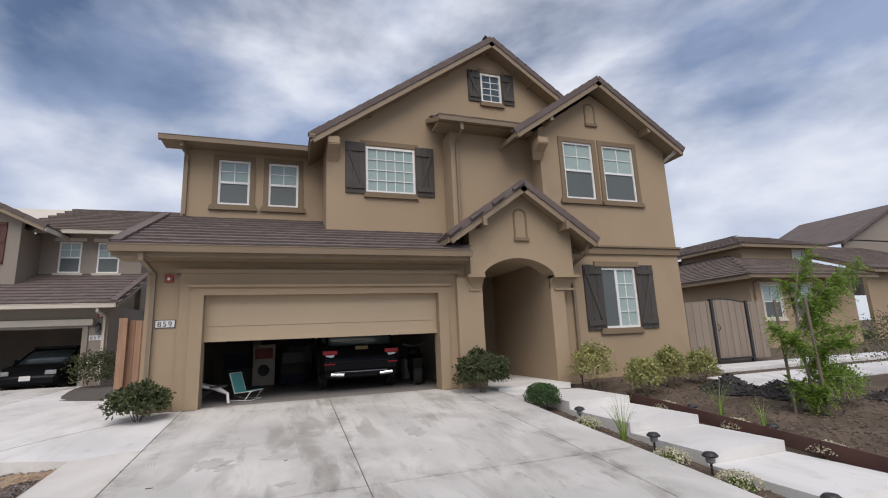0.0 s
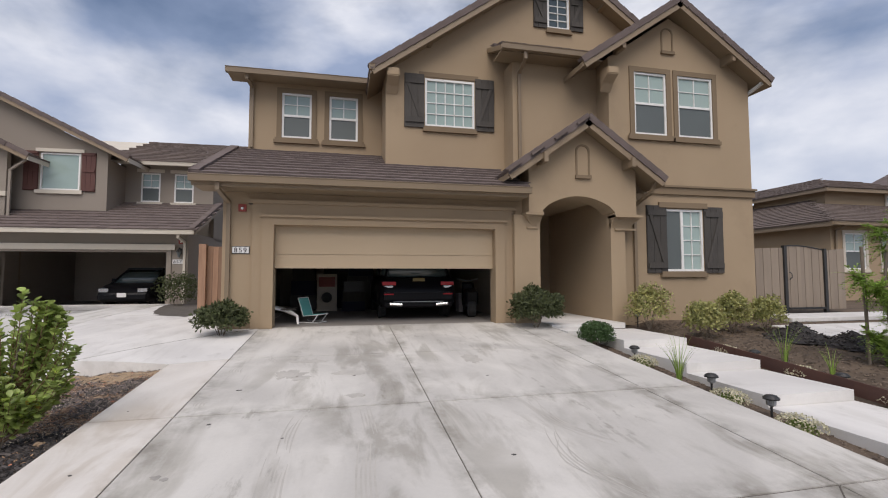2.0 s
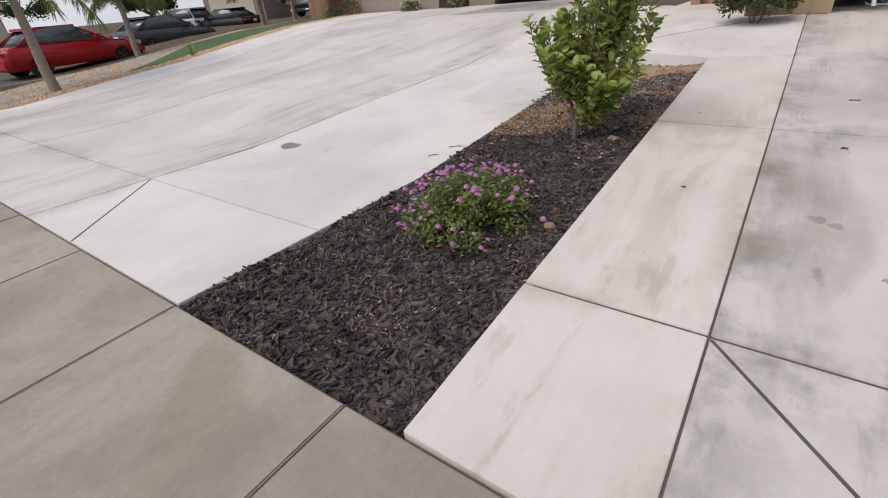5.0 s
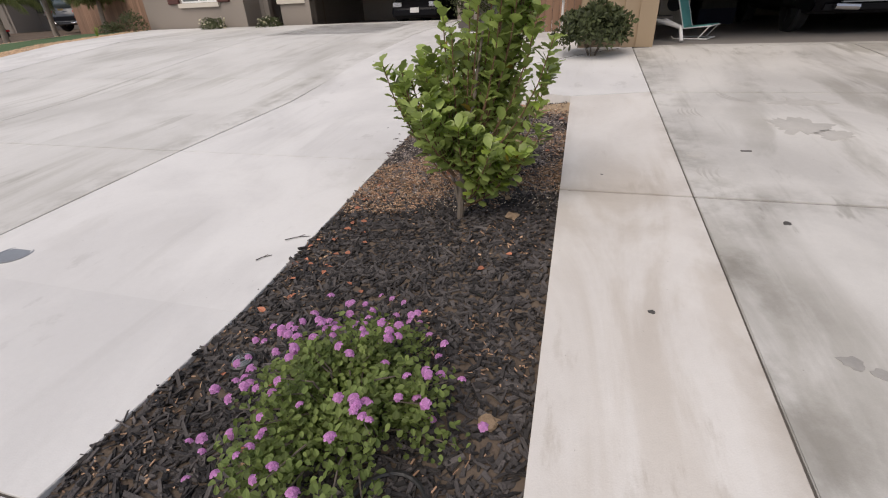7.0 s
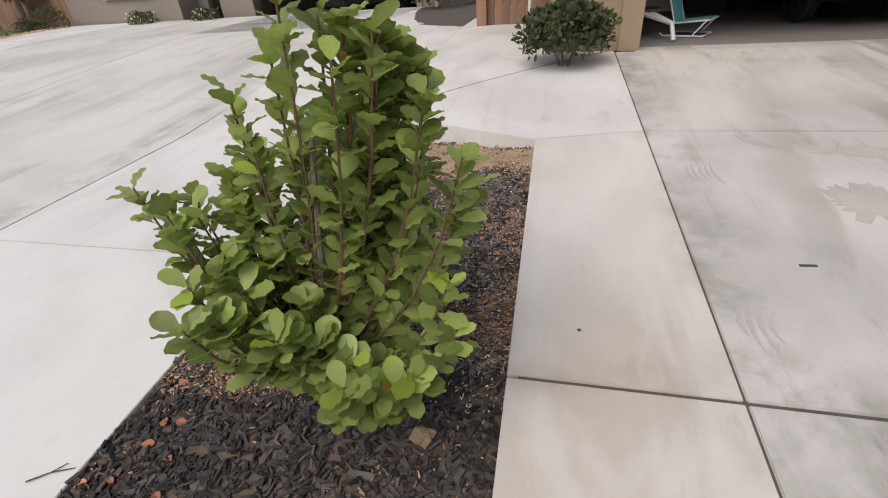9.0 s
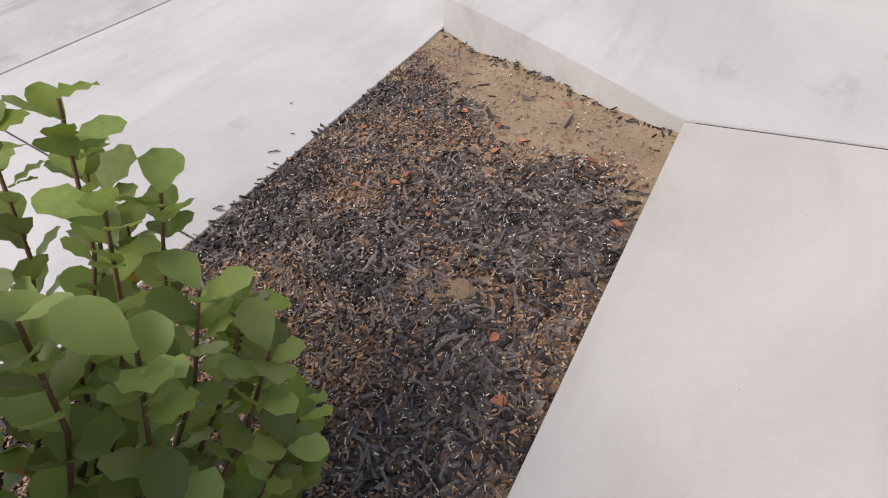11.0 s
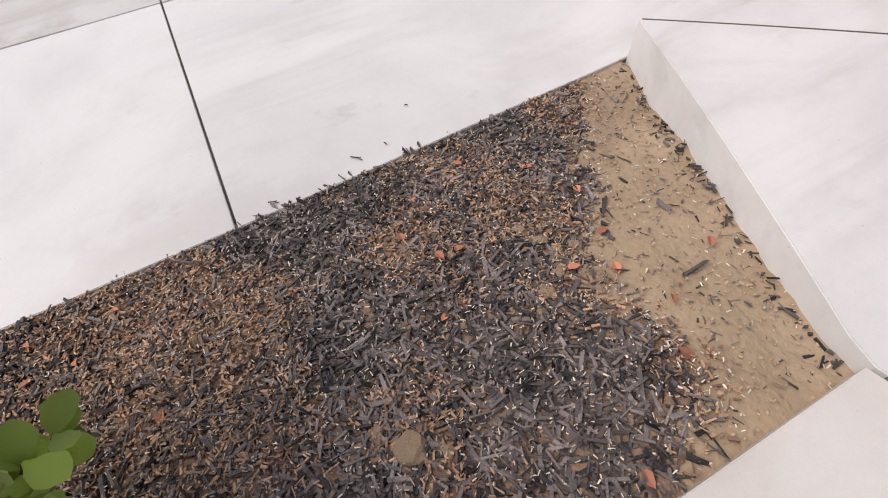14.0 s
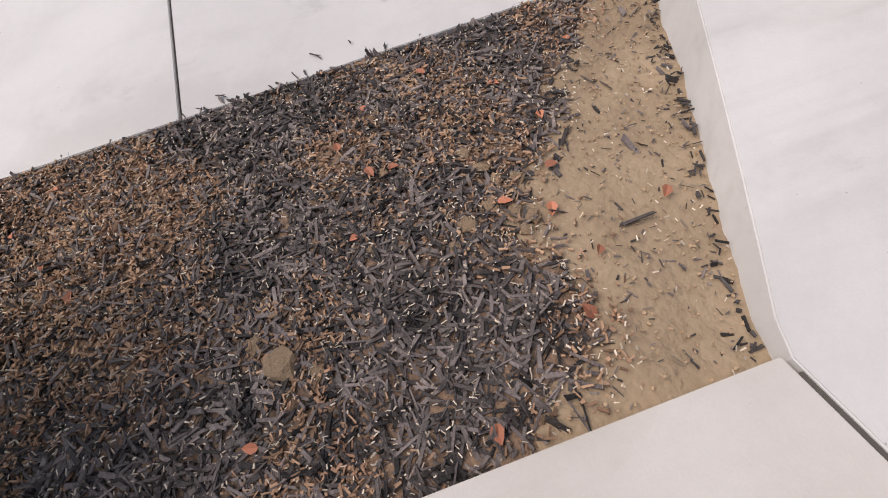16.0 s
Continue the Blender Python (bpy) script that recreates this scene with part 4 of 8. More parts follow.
def gable_roof(xa, xb, z0, slope, yf, yb, parent):
    """Two roof slopes with a ridge, rake tiles along the front edges."""
    xm = (xa + xb) / 2
    zt = z0 + slope * (xm - xa)
    b = bmesh.new()
    roof_slab(b, [(xa, yf, z0), (xm, yf, zt), (xm, yb, zt), (xa, yb, z0)], 0.13)
    roof_slab(b, [(xm, yf, zt), (xb, yf, z0), (xb, yb, z0), (xm, yb, zt)], 0.13)
    r = part("roof", b, FASCIA, parent, "brown tile gable roof")
    L = math.hypot(xm - xa, zt - z0)
    tiled(r, (xa, yb, z0), (0, -1, 0), (xm - xa, 0, zt - z0), yb - yf, L, False)
    tiled(r, (xb, yf, z0), (0, 1, 0), (xm - xb, 0, zt - z0), yb - yf, L, False)
    rake(r, (xa, yf, z0), (xm, yf, zt), (0, -1, 0))
    rake(r, (xb, yf, z0), (xm, yf, zt), (0, -1, 0))
    return r


def brackets(xm, zt, slope, half, yw, parent, n=(0.55,)):
    for s in (-1, 1):
        for f in n:
            x, z = xm + s * half * f, zt - half * f * slope - 0.2
            b = bmesh.new()
            prism(b, [(x - 0.05, z - 0.12), (x + 0.05, z - 0.12), (x + 0.05, z + 0.1), (x - 0.05, z + 0.1)], yw - 0.42, yw + 0.02)
            part("outlooker", b, FASCIA, parent, bevel=0.005)


gable_roof(2.03, 2 * xP - 2.03, zM - 0.15, S8, YM_ - 0.42, 8.0, house)
brackets(xP, pk, S8, 5.0, YM_, house, (0.27, 0.72))
# eave return at the left foot of the main gable
gutter(house, (2.0, YM_ - 0.45), (2.14, YM_ - 0.45), zM - 0.18)
bm = bmesh.new()
prism(bm, [(YM_ - 0.4, zM - 0.05), (YM_ - 0.4, zM - 0.25), (YM_ - 0.15, zM - 0.42), (YM_, zM - 0.6), (YM_, zM)], xL, xL + 0.3, "x")
part("eave_corbel", bm, STUCCO, house, bevel=0.02)
# recessed bay with its small roof
hbox("bay_wall", 5.62, 8.05, YC, YC + 0.2, 3.0, 6.6, STUCCO)
hbox("bay_side", 5.62, 5.82, YC + 0.2, YM_ + 0.1, 3.0, 6.6, STUCCO)
bm = bmesh.new()
roof_slab(bm, [(5.15, YC - 0.5, 6.72), (7.6, YC - 0.5, 6.72), (7.6, YM_ + 0.02, 7.2), (5.15, YM_ + 0.02, 7.2)], 0.12)
broof = part("bay_roof", bm, FASCIA, house)
tiled(broof, (5.15, YC - 0.54, 6.72), (1, 0, 0), (0, 1.15, 0.48), 2.4, 1.2, True)
gutter(house, (5.12, YC - 0.62), (7.5, YC - 0.62), 6.58)
hbox("soffit", 5.15, 7.9, YC - 0.48, YC + 0.1, 6.57, 6.61, FASCIA)
spout(house, [(5.75, YC - 0.55, 6.6), (5.75, YC - 0.55, 6.42), (5.78, YC - 0.05, 6.25), (5.78, YC - 0.05, 3.9)])
# right wing
xRa, xRb = 8.0, 12.28
zR, xRp = 6.45, 9.83
RS = 0.68
zRt = zR + 0.22 + RS * (xRp - xRa)
RLf = lambda z: xRa if z <= zR + 0.22 else xRa + (z - zR - 0.22) / RS
RRf = lambda z: xRb if z <= zR + 0.1 else xRp + max(0, (zRt - z) / (RS * 0.75))
RRf = lambda z: xRb if z <= zR + 0.22 else xRp + max(0, (zRt - z)) * (xRb - xRp) / (zRt - zR - 0.22)
WR1, WR2, WL = (8.72, 9.68, 4.72, 6.37), (10.02, 11.1, 4.72, 6.37), (9.42, 10.67, 1.19, 2.8)
bm = bmesh.new()
wall_band(bm, RLf, RRf, (-0.15, zR + 0.22, zRt), [WR1, WR2, WL], YR, YR + 0.2)
part("wing_wall", bm, STUCCO, house)
hbox("wing_side", xRa, xRa + 0.2, YR + 0.2, YC + 0.1, 3.0, 6.7, STUCCO)
hbox("wing_side", xRb - 0.2, xRb, YR + 0.2, 10, -0.15, 6.7, STUCCO)
window(house, *WR1, YR, "hung", STUCCO_TRIM, STUCCO_TRIM)
window(house, *WR2, YR, "hung", STUCCO_TRIM, STUCCO_TRIM)
window(house, *WL, YR, "slider", None, STUCCO_TRIM, head=STUCCO_TRIM)
shutter(house, 8.98, 9.56, 1.15, 2.88, YR, False)
shutter(house, 10.69, 11.27, 1.15, 2.88, YR, True)
bm = bmesh.new()
box(bm, 8.3, 12.32, YR - 0.06, YR + 0.02, 3.18, 3.36)
box(bm, 8.3, 12.36, YR - 0.1, YR + 0.02, 3.36, 3.41)
part("belt_course", bm, STUCCO_TRIM, house, bevel=0.01)
xm = xRp
rw = bmesh.new()
zR -= 0.18
zpk = zR + RS * (xRp - 7.05)
roof_slab(rw, [(7.05, YR - 0.42, zR), (xm, YR - 0.42, zpk), (xm, 8, zpk), (7.05, 8, zR)], 0.13)
roof_slab(rw, [(xm, YR - 0.42, zpk), (12.62, YR - 0.42, zR), (12.62, 8, zR), (xm, 8, zpk)], 0.13)
rwp = part("roof", rw, FASCIA, house, "brown tile gable roof")
rake(rwp, (7.05, YR - 0.42, zR), (xm, YR - 0.42, zpk), (0, -1, 0))
rake(rwp, (12.62, YR - 0.42, zR), (xm, YR - 0.42, zpk), (0, -1, 0))
brackets(xRp, zpk, RS, 2.7, YR, house, (0.6,))
bm = bmesh.new()
prism(bm, [(YR - 0.4, zR - 0.02), (YR - 0.4, zR - 0.2), (YR - 0.15, zR - 0.36), (YR, zR - 0.55), (YR, zR)], 7.75, 8.05, "x")
part("eave_corbel", bm, STUCCO, house, bevel=0.02)
spout(house, [(12.42, YR - 0.3, 6.4), (12.42, YR - 0.3, 6.25), (12.34, YR + 0.3, 6.05), (12.34, YR + 0.3, 0.2)], VINYL)


def niche(parent, x, z0, z1, y, w=0.28):
    """A small arched blind niche with a sill."""
    b = bmesh.new()
    pts = [(x - w / 2, z0), (x + w / 2, z0)] + [(x + w / 2 * math.cos(a), z1 - w / 2 + w / 2 * math.sin(a)) for a in [math.pi * k / 10 for k in range(11)]]
    o = [(x + (px - x) * 1.3, z0 + (pz - z0) * 1.06) for px, pz in pts]
    k = len(pts)
    va = [b.verts.new((p[0], y - 0.02, p[1])) for p in o]
    vb = [b.verts.new((p[0], y - 0.02, p[1])) for p in pts]
    vc = [b.verts.new((p[0], y + 0.03, p[1])) for p in pts]
    vd = [b.verts.new((p[0], y + 0.02, p[1])) for p in o]
    for i in range(k):
        j = (i + 1) % k
        b.faces.new((va[i], va[j], vb[j], vb[i]))
        b.faces.new((vb[i], vb[j], vc[j], vc[i]))
        b.faces.new((vd[j], vd[i], va[i], va[j])[::-1])
    b.faces.new(vc)
    bmesh.ops.recalc_face_normals(b, faces=b.faces[:])
    nn = part("niche", b, STUCCO_TRIM, parent)
    hb = bmesh.new()
    box(hb, x - w * 0.72, x + w * 0.72, y - 0.06, y + 0.01, z0 - 0.08, z0 - 0.002)
    part("niche_sill", hb, STUCCO_TRIM, nn, bevel=0.008)


niche(house, 9.75, 7.0, 7.6, YR)
# porch
xa, xb, zs, zt = 5.93, 7.78, 2.6, 2.95
arc = [(xa + (xb - xa) * k / 14, zs + (zt - zs) * math.sin(math.pi * k / 14) ** 0.7) for k in range(15)]
hbox("porch_pier", 5.3, xa, YP, YP + 0.35, -0.1, 2.5, STUCCO, bevel=0.015)
hbox("porch_pier", xb, 8.17, YP, YP + 0.35, -0.1, 2.5, STUCCO, bevel=0.015)
PG, yU = 0.69, -0.3
pl_, pr_, pp_ = 5.58, 8.36, 6.94
bm = bmesh.new()
for (x0, z0), (x1, z1) in zip(arc, arc[1:]):
    prism(bm, [(x0, z0), (x1, z1), (x1, 3.2), (x0, 3.2)], yU, YP + 0.35)
box(bm, pl_, xa, yU, YP + 0.35, 2.5, 3.2)
box(bm, xb, pr_, yU, YP + 0.35, 2.5, 3.2)
ztp = 3.62 + PG * 1.38
prism(bm, [(pl_, 3.2), (pr_, 3.2), (pr_, 3.62), (pp_, ztp), (pl_, 3.62)], yU, YP + 0.35)
part("porch_gable", bm, STUCCO, house)
bm = bmesh.new()
for x0, x1, s in ((5.52, xa, -1), (xb, 8.5, 1)):
    for k in range(18):
        f0, f1 = k / 18, (k + 1) / 18
        g = 0.2 * f1 ** 1.8
        a, b = (x0 + 0.22 - 0.22 * f1, x1) if s < 0 else (x0, x1 - 0.22 + 0.22 * f1)
        box(bm, a, b, YP - g, YP + 0.05, 2.22 + 0.28 * f0, 2.22 + 0.28 * f1)
part("porch_corbel", bm, STUCCO, house)
bm = bmesh.new()
for x0, x1 in ((5.5, xa), (xb, 8.52)):
    box(bm, x0, x1, yU - 0.04, YP + 0.1, 2.48, 2.54)
    box(bm, x0 + 0.1, x1 - 0.06, YP - 0.04, YP + 0.1, 2.18, 2.23)
part("porch_moulding", bm, STUCCO_JAMB, house, bevel=0.012)
hbox("porch_wall", 5.73, 5.93, YP + 0.35, 3.4, -0.1, 3.2, STUCCO)
hbox("porch_wall", 7.78, 7.98, YP + 0.35, 3.4, -0.1, 3.2, STUCCO)
# back wall takes the trim's brown, darker than the porch side walls
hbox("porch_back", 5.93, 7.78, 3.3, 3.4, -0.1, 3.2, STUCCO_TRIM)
hbox("porch_ceiling", 5.73, 7.98, YP + 0.35, 3.4, 2.96, 3.2, STUCCO)
hbox("front_door", 6.4, 7.35, 3.22, 3.3, 0.08, 2.1, SHUTTER, None, "dark front door deep in the porch", bevel=0.01)
pr = gable_roof(4.95, 8.93, 3.34, PG, yU - 0.32, 0.75, house)
brackets(pp_, 4.7, PG, 2.0, yU, house, (0.55,))
niche(house, 6.95, 3.45, 4.15, yU)
spout(house, [(8.75, -0.5, 3.3), (8.72, -0.4, 3.1), (8.62, 0.14, 2.85), (8.62, 0.14, 0.1)])
# closing walls behind
hbox("rear_wall", -1.05, 12.28, 9.8, 10.0, -0.15, 6.5, STUCCO)
hbox("base_band", -1.02, -0.43, YG - 0.02, YG + 0.05, -0.1, 0.14, STUCCO_TRIM)


# ---- path slabs, edging and front bed ----
path = thing("garden_path", "four stepped pale concrete path slabs beside the driveway", "path", kind="structure")
for y0, y1, z1 in ((-2.3, -0.62, -0.13), (-3.9, -2.3, -0.27), (-5.27, -3.9, -0.41), (-6.7, -5.27, -0.55), (-8.06, -6.7, -0.64)):
    b = bmesh.new()
    box(b, 6.6, 7.97, y0 + 0.003, y1 - 0.003, z1 - 0.3, z1)
    part("slab", b, CONC_NEW, path, bevel=0.018)
b = bmesh.new()
box(b, 5.96, 7.78, -0.6, 3.3, -0.12, 0.0)
part("slab", b, CONC_NEW, path)
b = bmesh.new()
box(b, 5.96, 6.595, -1.35, -0.605, -0.25, -0.06)
part("slab", b, CONC_NEW, path, bevel=0.01)
edge = thing("bed_edging", "rusty brown board edging along the bed", "edging", kind="structure")
for k in range(5):
    b = bmesh.new()
    y0, y1 = -8.0 + k * 1.2, -6.8 + k * 1.2
    prism(b, [(y0 + 0.005, z_drive(y0) - 0.15), (y1 - 0.005, z_drive(y1) - 0.15), (y1 - 0.005, z_drive(y1) + 0.05), (y0 + 0.005, z_drive(y0) + 0.05)], 8.16, 8.19, "x")
    part("board", b, EDGING, edge, bevel=0.004)
walk2 = bmesh.new()
sheet(walk2, 11.4, 26.0, -2.3, -1.0, lambda x, y: z_drive(y) - 0.03, 3, 1, 0.1)
solid("side_path", walk2, CONC_NEW, "pale concrete path beyond the soil bed", "path", "structure", bevel=0.01)
walk3 = bmesh.new()
sheet(walk3, 12.5, 26.0, -0.6, 0.6, lambda x, y: 0.0, 3, 1, 0.1)
solid("side_step", walk3, CONC_NEW, "pale concrete strip in front of the gate", "path", "structure", bevel=0.01)

# ---- grey house of the neighbour ----
NM = pose(-9.82, 8.46, -0.086, 0, 0, -1.45)
nb = thing("grey_house", "two-storey grey stucco house with red-brown shutters", "house", NM)


def nbox(name, x0, x1, y0, y1, z0, z1, m_=None, bevel=0.0, label=""):
    b = bmesh.new()
    box(b, x0, x1, y0, y1, z0, z1)
    return part(name, b, m_ or GREY_STUCCO, nb, label, bevel)


def nwall(name, l, r, zs, holes, y):
    b = bmesh.new()
    wall_band(b, l, r, zs, holes, y, y + 0.2)
    return part(name, b, GREY_STUCCO, nb)


def nb_window(x0, x1, z0, z1, y, style):
    w = window(nb, x0, x1, z0, z1, y, style)
    b = bmesh.new()
    box(b, x0 - 0.15, x1 + 0.15, y - 0.07, y + 0.02, z1 + 0.03, z1 + 0.16)
    part("window_head", b, CREAM, w, bevel=0.01)
    b = bmesh.new()
    box(b, x0 - 0.12, x1 + 0.12, y - 0.09, y + 0.02, z0 - 0.15, z0 - 0.01)
    part("window_sill", b, CREAM, w, bevel=0.01)


nwall("garage_wall", lambda z: -1.45, lambda z: 5.7, (-0.4, 2.75), [(-0.25, 5.0, -0.4, 2.04)], 0)
nbox("garage_side", 5.5, 5.7, 0.2, 9, -0.4, 2.8)
nbox("garage_side", -1.45, -1.25, 0.2, 6.5, -0.4, 2.8)
nbox("garage_lining", -1.25, 5.5, 6.3, 6.5, -0.3, 2.7, DRYWALL)
nbox("garage_ceiling", -1.25, 5.5, 0.2, 6.3, 2.5, 2.6, DRYWALL)
nbox("garage_floor", -1.25, 5.5, 0.0, 6.4, -0.3, 0.0, GARAGE_FLOOR)
nbox("dark_doorway", 2.7, 3.2, 6.2, 6.29, 0.0, 1.9, BLACKMETAL)
b = bmesh.new()
box(b, -0.41, -0.25, -0.05, 0.3, 0, 2.04)
box(b, 5.0, 5.16, -0.05, 0.3, 0, 2.04)
box(b, -0.41, 5.16, -0.05, 0.3, 2.04, 2.13)
part("garage_jamb", b, GREY_STUCCO, nb, bevel=0.01)
nbox("garage_head", -0.7, 5.3, -0.14, 0.02, 2.12, 2.32, CREAM, 0.02, "cream moulding over the garage")
nbox("pier_belt", -1.52, -0.41, -0.08, 0.05, 0.85, 1.0, CREAM, 0.02)
nbox("pier_belt", 5.18, 5.77, -0.08, 0.05, 0.85, 1.0, CREAM, 0.02)
b = bmesh.new()
roof_slab(b, [(-1.5, -0.55, 2.8), (6.03, -0.55, 2.8), (6.03, 2.85, 4.2), (-1.5, 2.85, 4.2)], 0.14)
nr = part("garage_roof", b, CREAM, nb, "brown tile roof with cream fascia")
tiled(nr, (-1.5, -0.6, 2.79), (1, 0, 0), (0, 1, 1.4 / 3.4), 7.58, 3.7, True, w=0.32, l=0.36)
gutter(nb, (-1.55, -0.68), (6.06, -0.68), 2.65, material=CREAM)
rake(nr, (6.03, -0.55, 2.8), (6.03, 2.85, 4.2), (1, 0, 0), 0.36)
spout(nb, [(5.56, -0.6, 2.7), (5.56, -0.6, 2.55), (5.6, -0.05, 2.4), (5.6, -0.05, 0.05)], CREAM)
# upper right block
WA1, WA2 = (2.9, 3.63, 4.28, 5.5), (4.17, 4.92, 4.27, 5.49)
nwall("upper_wall", lambda z: 2.1, lambda z: 5.7, (3.9, 5.85), [WA1, WA2], 2.8)
nb_window(*WA1, 2.8, "hung")
nb_window(*WA2, 2.8, "hung")
nbox("upper_side", 5.5, 5.7, 3.0, 10, 2.7, 5.85)
b = bmesh.new()
roof_slab(b, [(1.5, 2.2, 5.85), (6.4, 2.2, 5.85), (6.4, 7.0, 7.9), (-2, 7.0, 7.9)], 0.14)
nr2 = part("upper_roof", b, CREAM, nb)
tiled(nr2, (1.5, 2.15, 5.85), (1, 0, 0), (0, 4.8, 2.05), 4.9, 5.2, False, w=0.32, l=0.36)
gutter(nb, (3.2, 2.08), (6.45, 2.08), 5.7, material=CREAM)
# middle gable
WB = (0.04, 1.36, 4.44, 5.85)
NS, nxp = 0.5, -2.35
nzp = 8.25
nwall("gable_wall", lambda z: -6 if z < 6.2 else nxp - (nzp - z) / NS, lambda z: 2.3 if z < 5.92 else nxp + (nzp - z) / NS, (2.6, 5.92, 6.2, nzp), [WB], 1.4)
nbox("gable_side", 2.1, 2.3, 1.6, 3, 3.4, 5.7)
nb_window(*WB, 1.4, "plain")
shutter(nb, -0.5, -0.02, 4.4, 5.9, 1.4, False, RED_SHUTTER, False)
shutter(nb, 1.42, 1.9, 4.4, 5.9, 1.4, False, RED_SHUTTER, False)


def nb_gable(xa, xb, z0, s, yf, yb):
    xm = (xa + xb) / 2
    zt_ = z0 + s * (xm - xa)
    b = bmesh.new()
    roof_slab(b, [(xa, yf, z0), (xm, yf, zt_), (xm, yb, zt_), (xa, yb, z0)], 0.16)
    roof_slab(b, [(xm, yf, zt_), (xb, yf, z0), (xb, yb, z0), (xm, yb, zt_)], 0.16)
    r = part("roof", b, CREAM, nb, "brown tile gable roof with cream barge boards")
    rake(r, (xa, yf, z0), (xm, yf, zt_), (0, -1, 0), 0.36)
    rake(r, (xb, yf, z0), (xm, yf, zt_), (0, -1, 0), 0.36)
    L = math.hypot(xm - xa, zt_ - z0)
    tiled(r, (xb, yf, z0), (0, 1, 0), (xm - xb, 0, zt_ - z0), yb - yf, L, False, w=0.32, l=0.36)


nb_gable(nxp * 2 - 3.2, 3.2, 5.68, NS, 1.0, 7.0)
# recessed middle with arch
nwall("bay_wall", lambda z: -6 if z < 5.9 else -3.8 - (7.4 - z) / NS, lambda z: -0.6 if z < 5.8 else -3.8 + (7.4 - z) / NS, (2.6, 5.8, 5.9, 7.4), [], 0.7)
nb_gable(-7.9, 0.3, 5.45, NS, 0.3, 3.0)
nwall("porch_wall", lambda z: -2.75, lambda z: -1.25, (-0.4, 2.75), [(-2.35, -1.45, -0.4, 2.3)], 0.6)
b = bmesh.new()
for k in range(10):
    a0, a1 = math.pi * k / 10, math.pi * (k + 1) / 10
    p0, p1 = (-1.9 - 0.45 * math.cos(a0), 2.3 - 0.35 + 0.35 * math.sin(a0)), (-1.9 - 0.45 * math.cos(a1), 2.3 - 0.35 + 0.35 * math.sin(a1))
    prism(b, [p0, p1, (p1[0], 2.31), (p0[0], 2.31)], 0.59, 0.8)
part("arch_head", b, GREY_STUCCO, nb)
# back of the arch is a darker brown than the grey walls
nbox("porch_back", -2.75, -1.25, 2.6, 2.7, -0.3, 2.75, STUCCO_TRIM)
nbox("capital", -2.8, -2.3, 0.5, 0.85, 1.85, 2.0, CREAM, 0.02)
# left wing
WC1, WC2, WD = (-5.75, -4.95, 4.32, 5.83), (-4.29, -3.42, 4.3, 5.82), (-5.36, -3.83, 1.02, 2.53)
nwall("wing_wall", lambda z: -7.15 if z < 5.95 else -4.6 - (7.05 - z) / 0.45, lambda z: -2.72 if z < 5.95 else -4.6 + (7.05 - z) * 1.88 / 1.1, (-0.5, 5.95, 7.05), [WC1, WC2, WD], -0.3)
nbox("wing_side", -2.92, -2.72, -0.1, 1.5, -0.4, 5.95)
nbox("wing_side", -7.15, -6.95, -0.1, 9, -0.4, 5.95)
nb_window(*WC1, -0.3, "hung")
nb_window(*WC2, -0.3, "hung")
nb_window(*WD, -0.3, "slider")
shutter(nb, -5.95, -5.45, 1.0, 2.6, -0.3, False, RED_SHUTTER, False)
shutter(nb, -3.75, -3.25, 1.0, 2.6, -0.3, False, RED_SHUTTER, False)
nb_gable(-7.5, -1.85, 5.72, 0.46, -0.72, 3.0)
nbox("belt_course", -7.22, -2.65, -0.38, -0.25, 4.05, 4.22, CREAM, 0.02)
nbox("belt_course", -2.7, -0.55, 0.62, 0.75, 4.05, 4.22, CREAM, 0.02)
spout(nb, [(-1.9, -0.55, 5.75), (-1.95, -0.5, 5.55), (-2.6, 0.62, 5.2), (-2.6, 0.62, 0)], GREY_STUCCO)
spout(nb, [(0.2, 0.4, 5.5), (0.1, 0.45, 5.3), (-0.45, 0.65, 5.0), (-0.45, 0.65, 3.3)], GREY_STUCCO)
for x, z, y in ((-4.6, 6.55, -0.32), (-3.8, 6.95, 0.68), (-2.35, 7.55, 1.38)):
    for k in range(2):
        b = bmesh.new()
        turned(b, [(0.1, 0), (0.1, 0.04), (0.06, 0.05), (0.05, 0.03)], 12)
        ob = part("vent_ring", b, CREAM, nb)
        ob.matrix_basis = pose(x, y, z - 0.3 * k, 90)
nbox("rear_wall", -7.15, 5.7, 9.8, 10, -0.4, 6)
nbox("house_number", 5.2, 5.54, -0.03, -0.005, 1.62, 1.78, WHITE)
for k, ch in enumerate("857"):
    cu = bpy.data.curves.new("digit", "FONT")
    cu.body, cu.size, cu.extrude = ch, 0.15, 0.004
    o = new("digit", cu)
    o.data.materials.append(BLACKINK)
    o.parent = nb
    o.matrix_basis = pose(5.23 + 0.1 * k, -0.034, 1.645, 90)


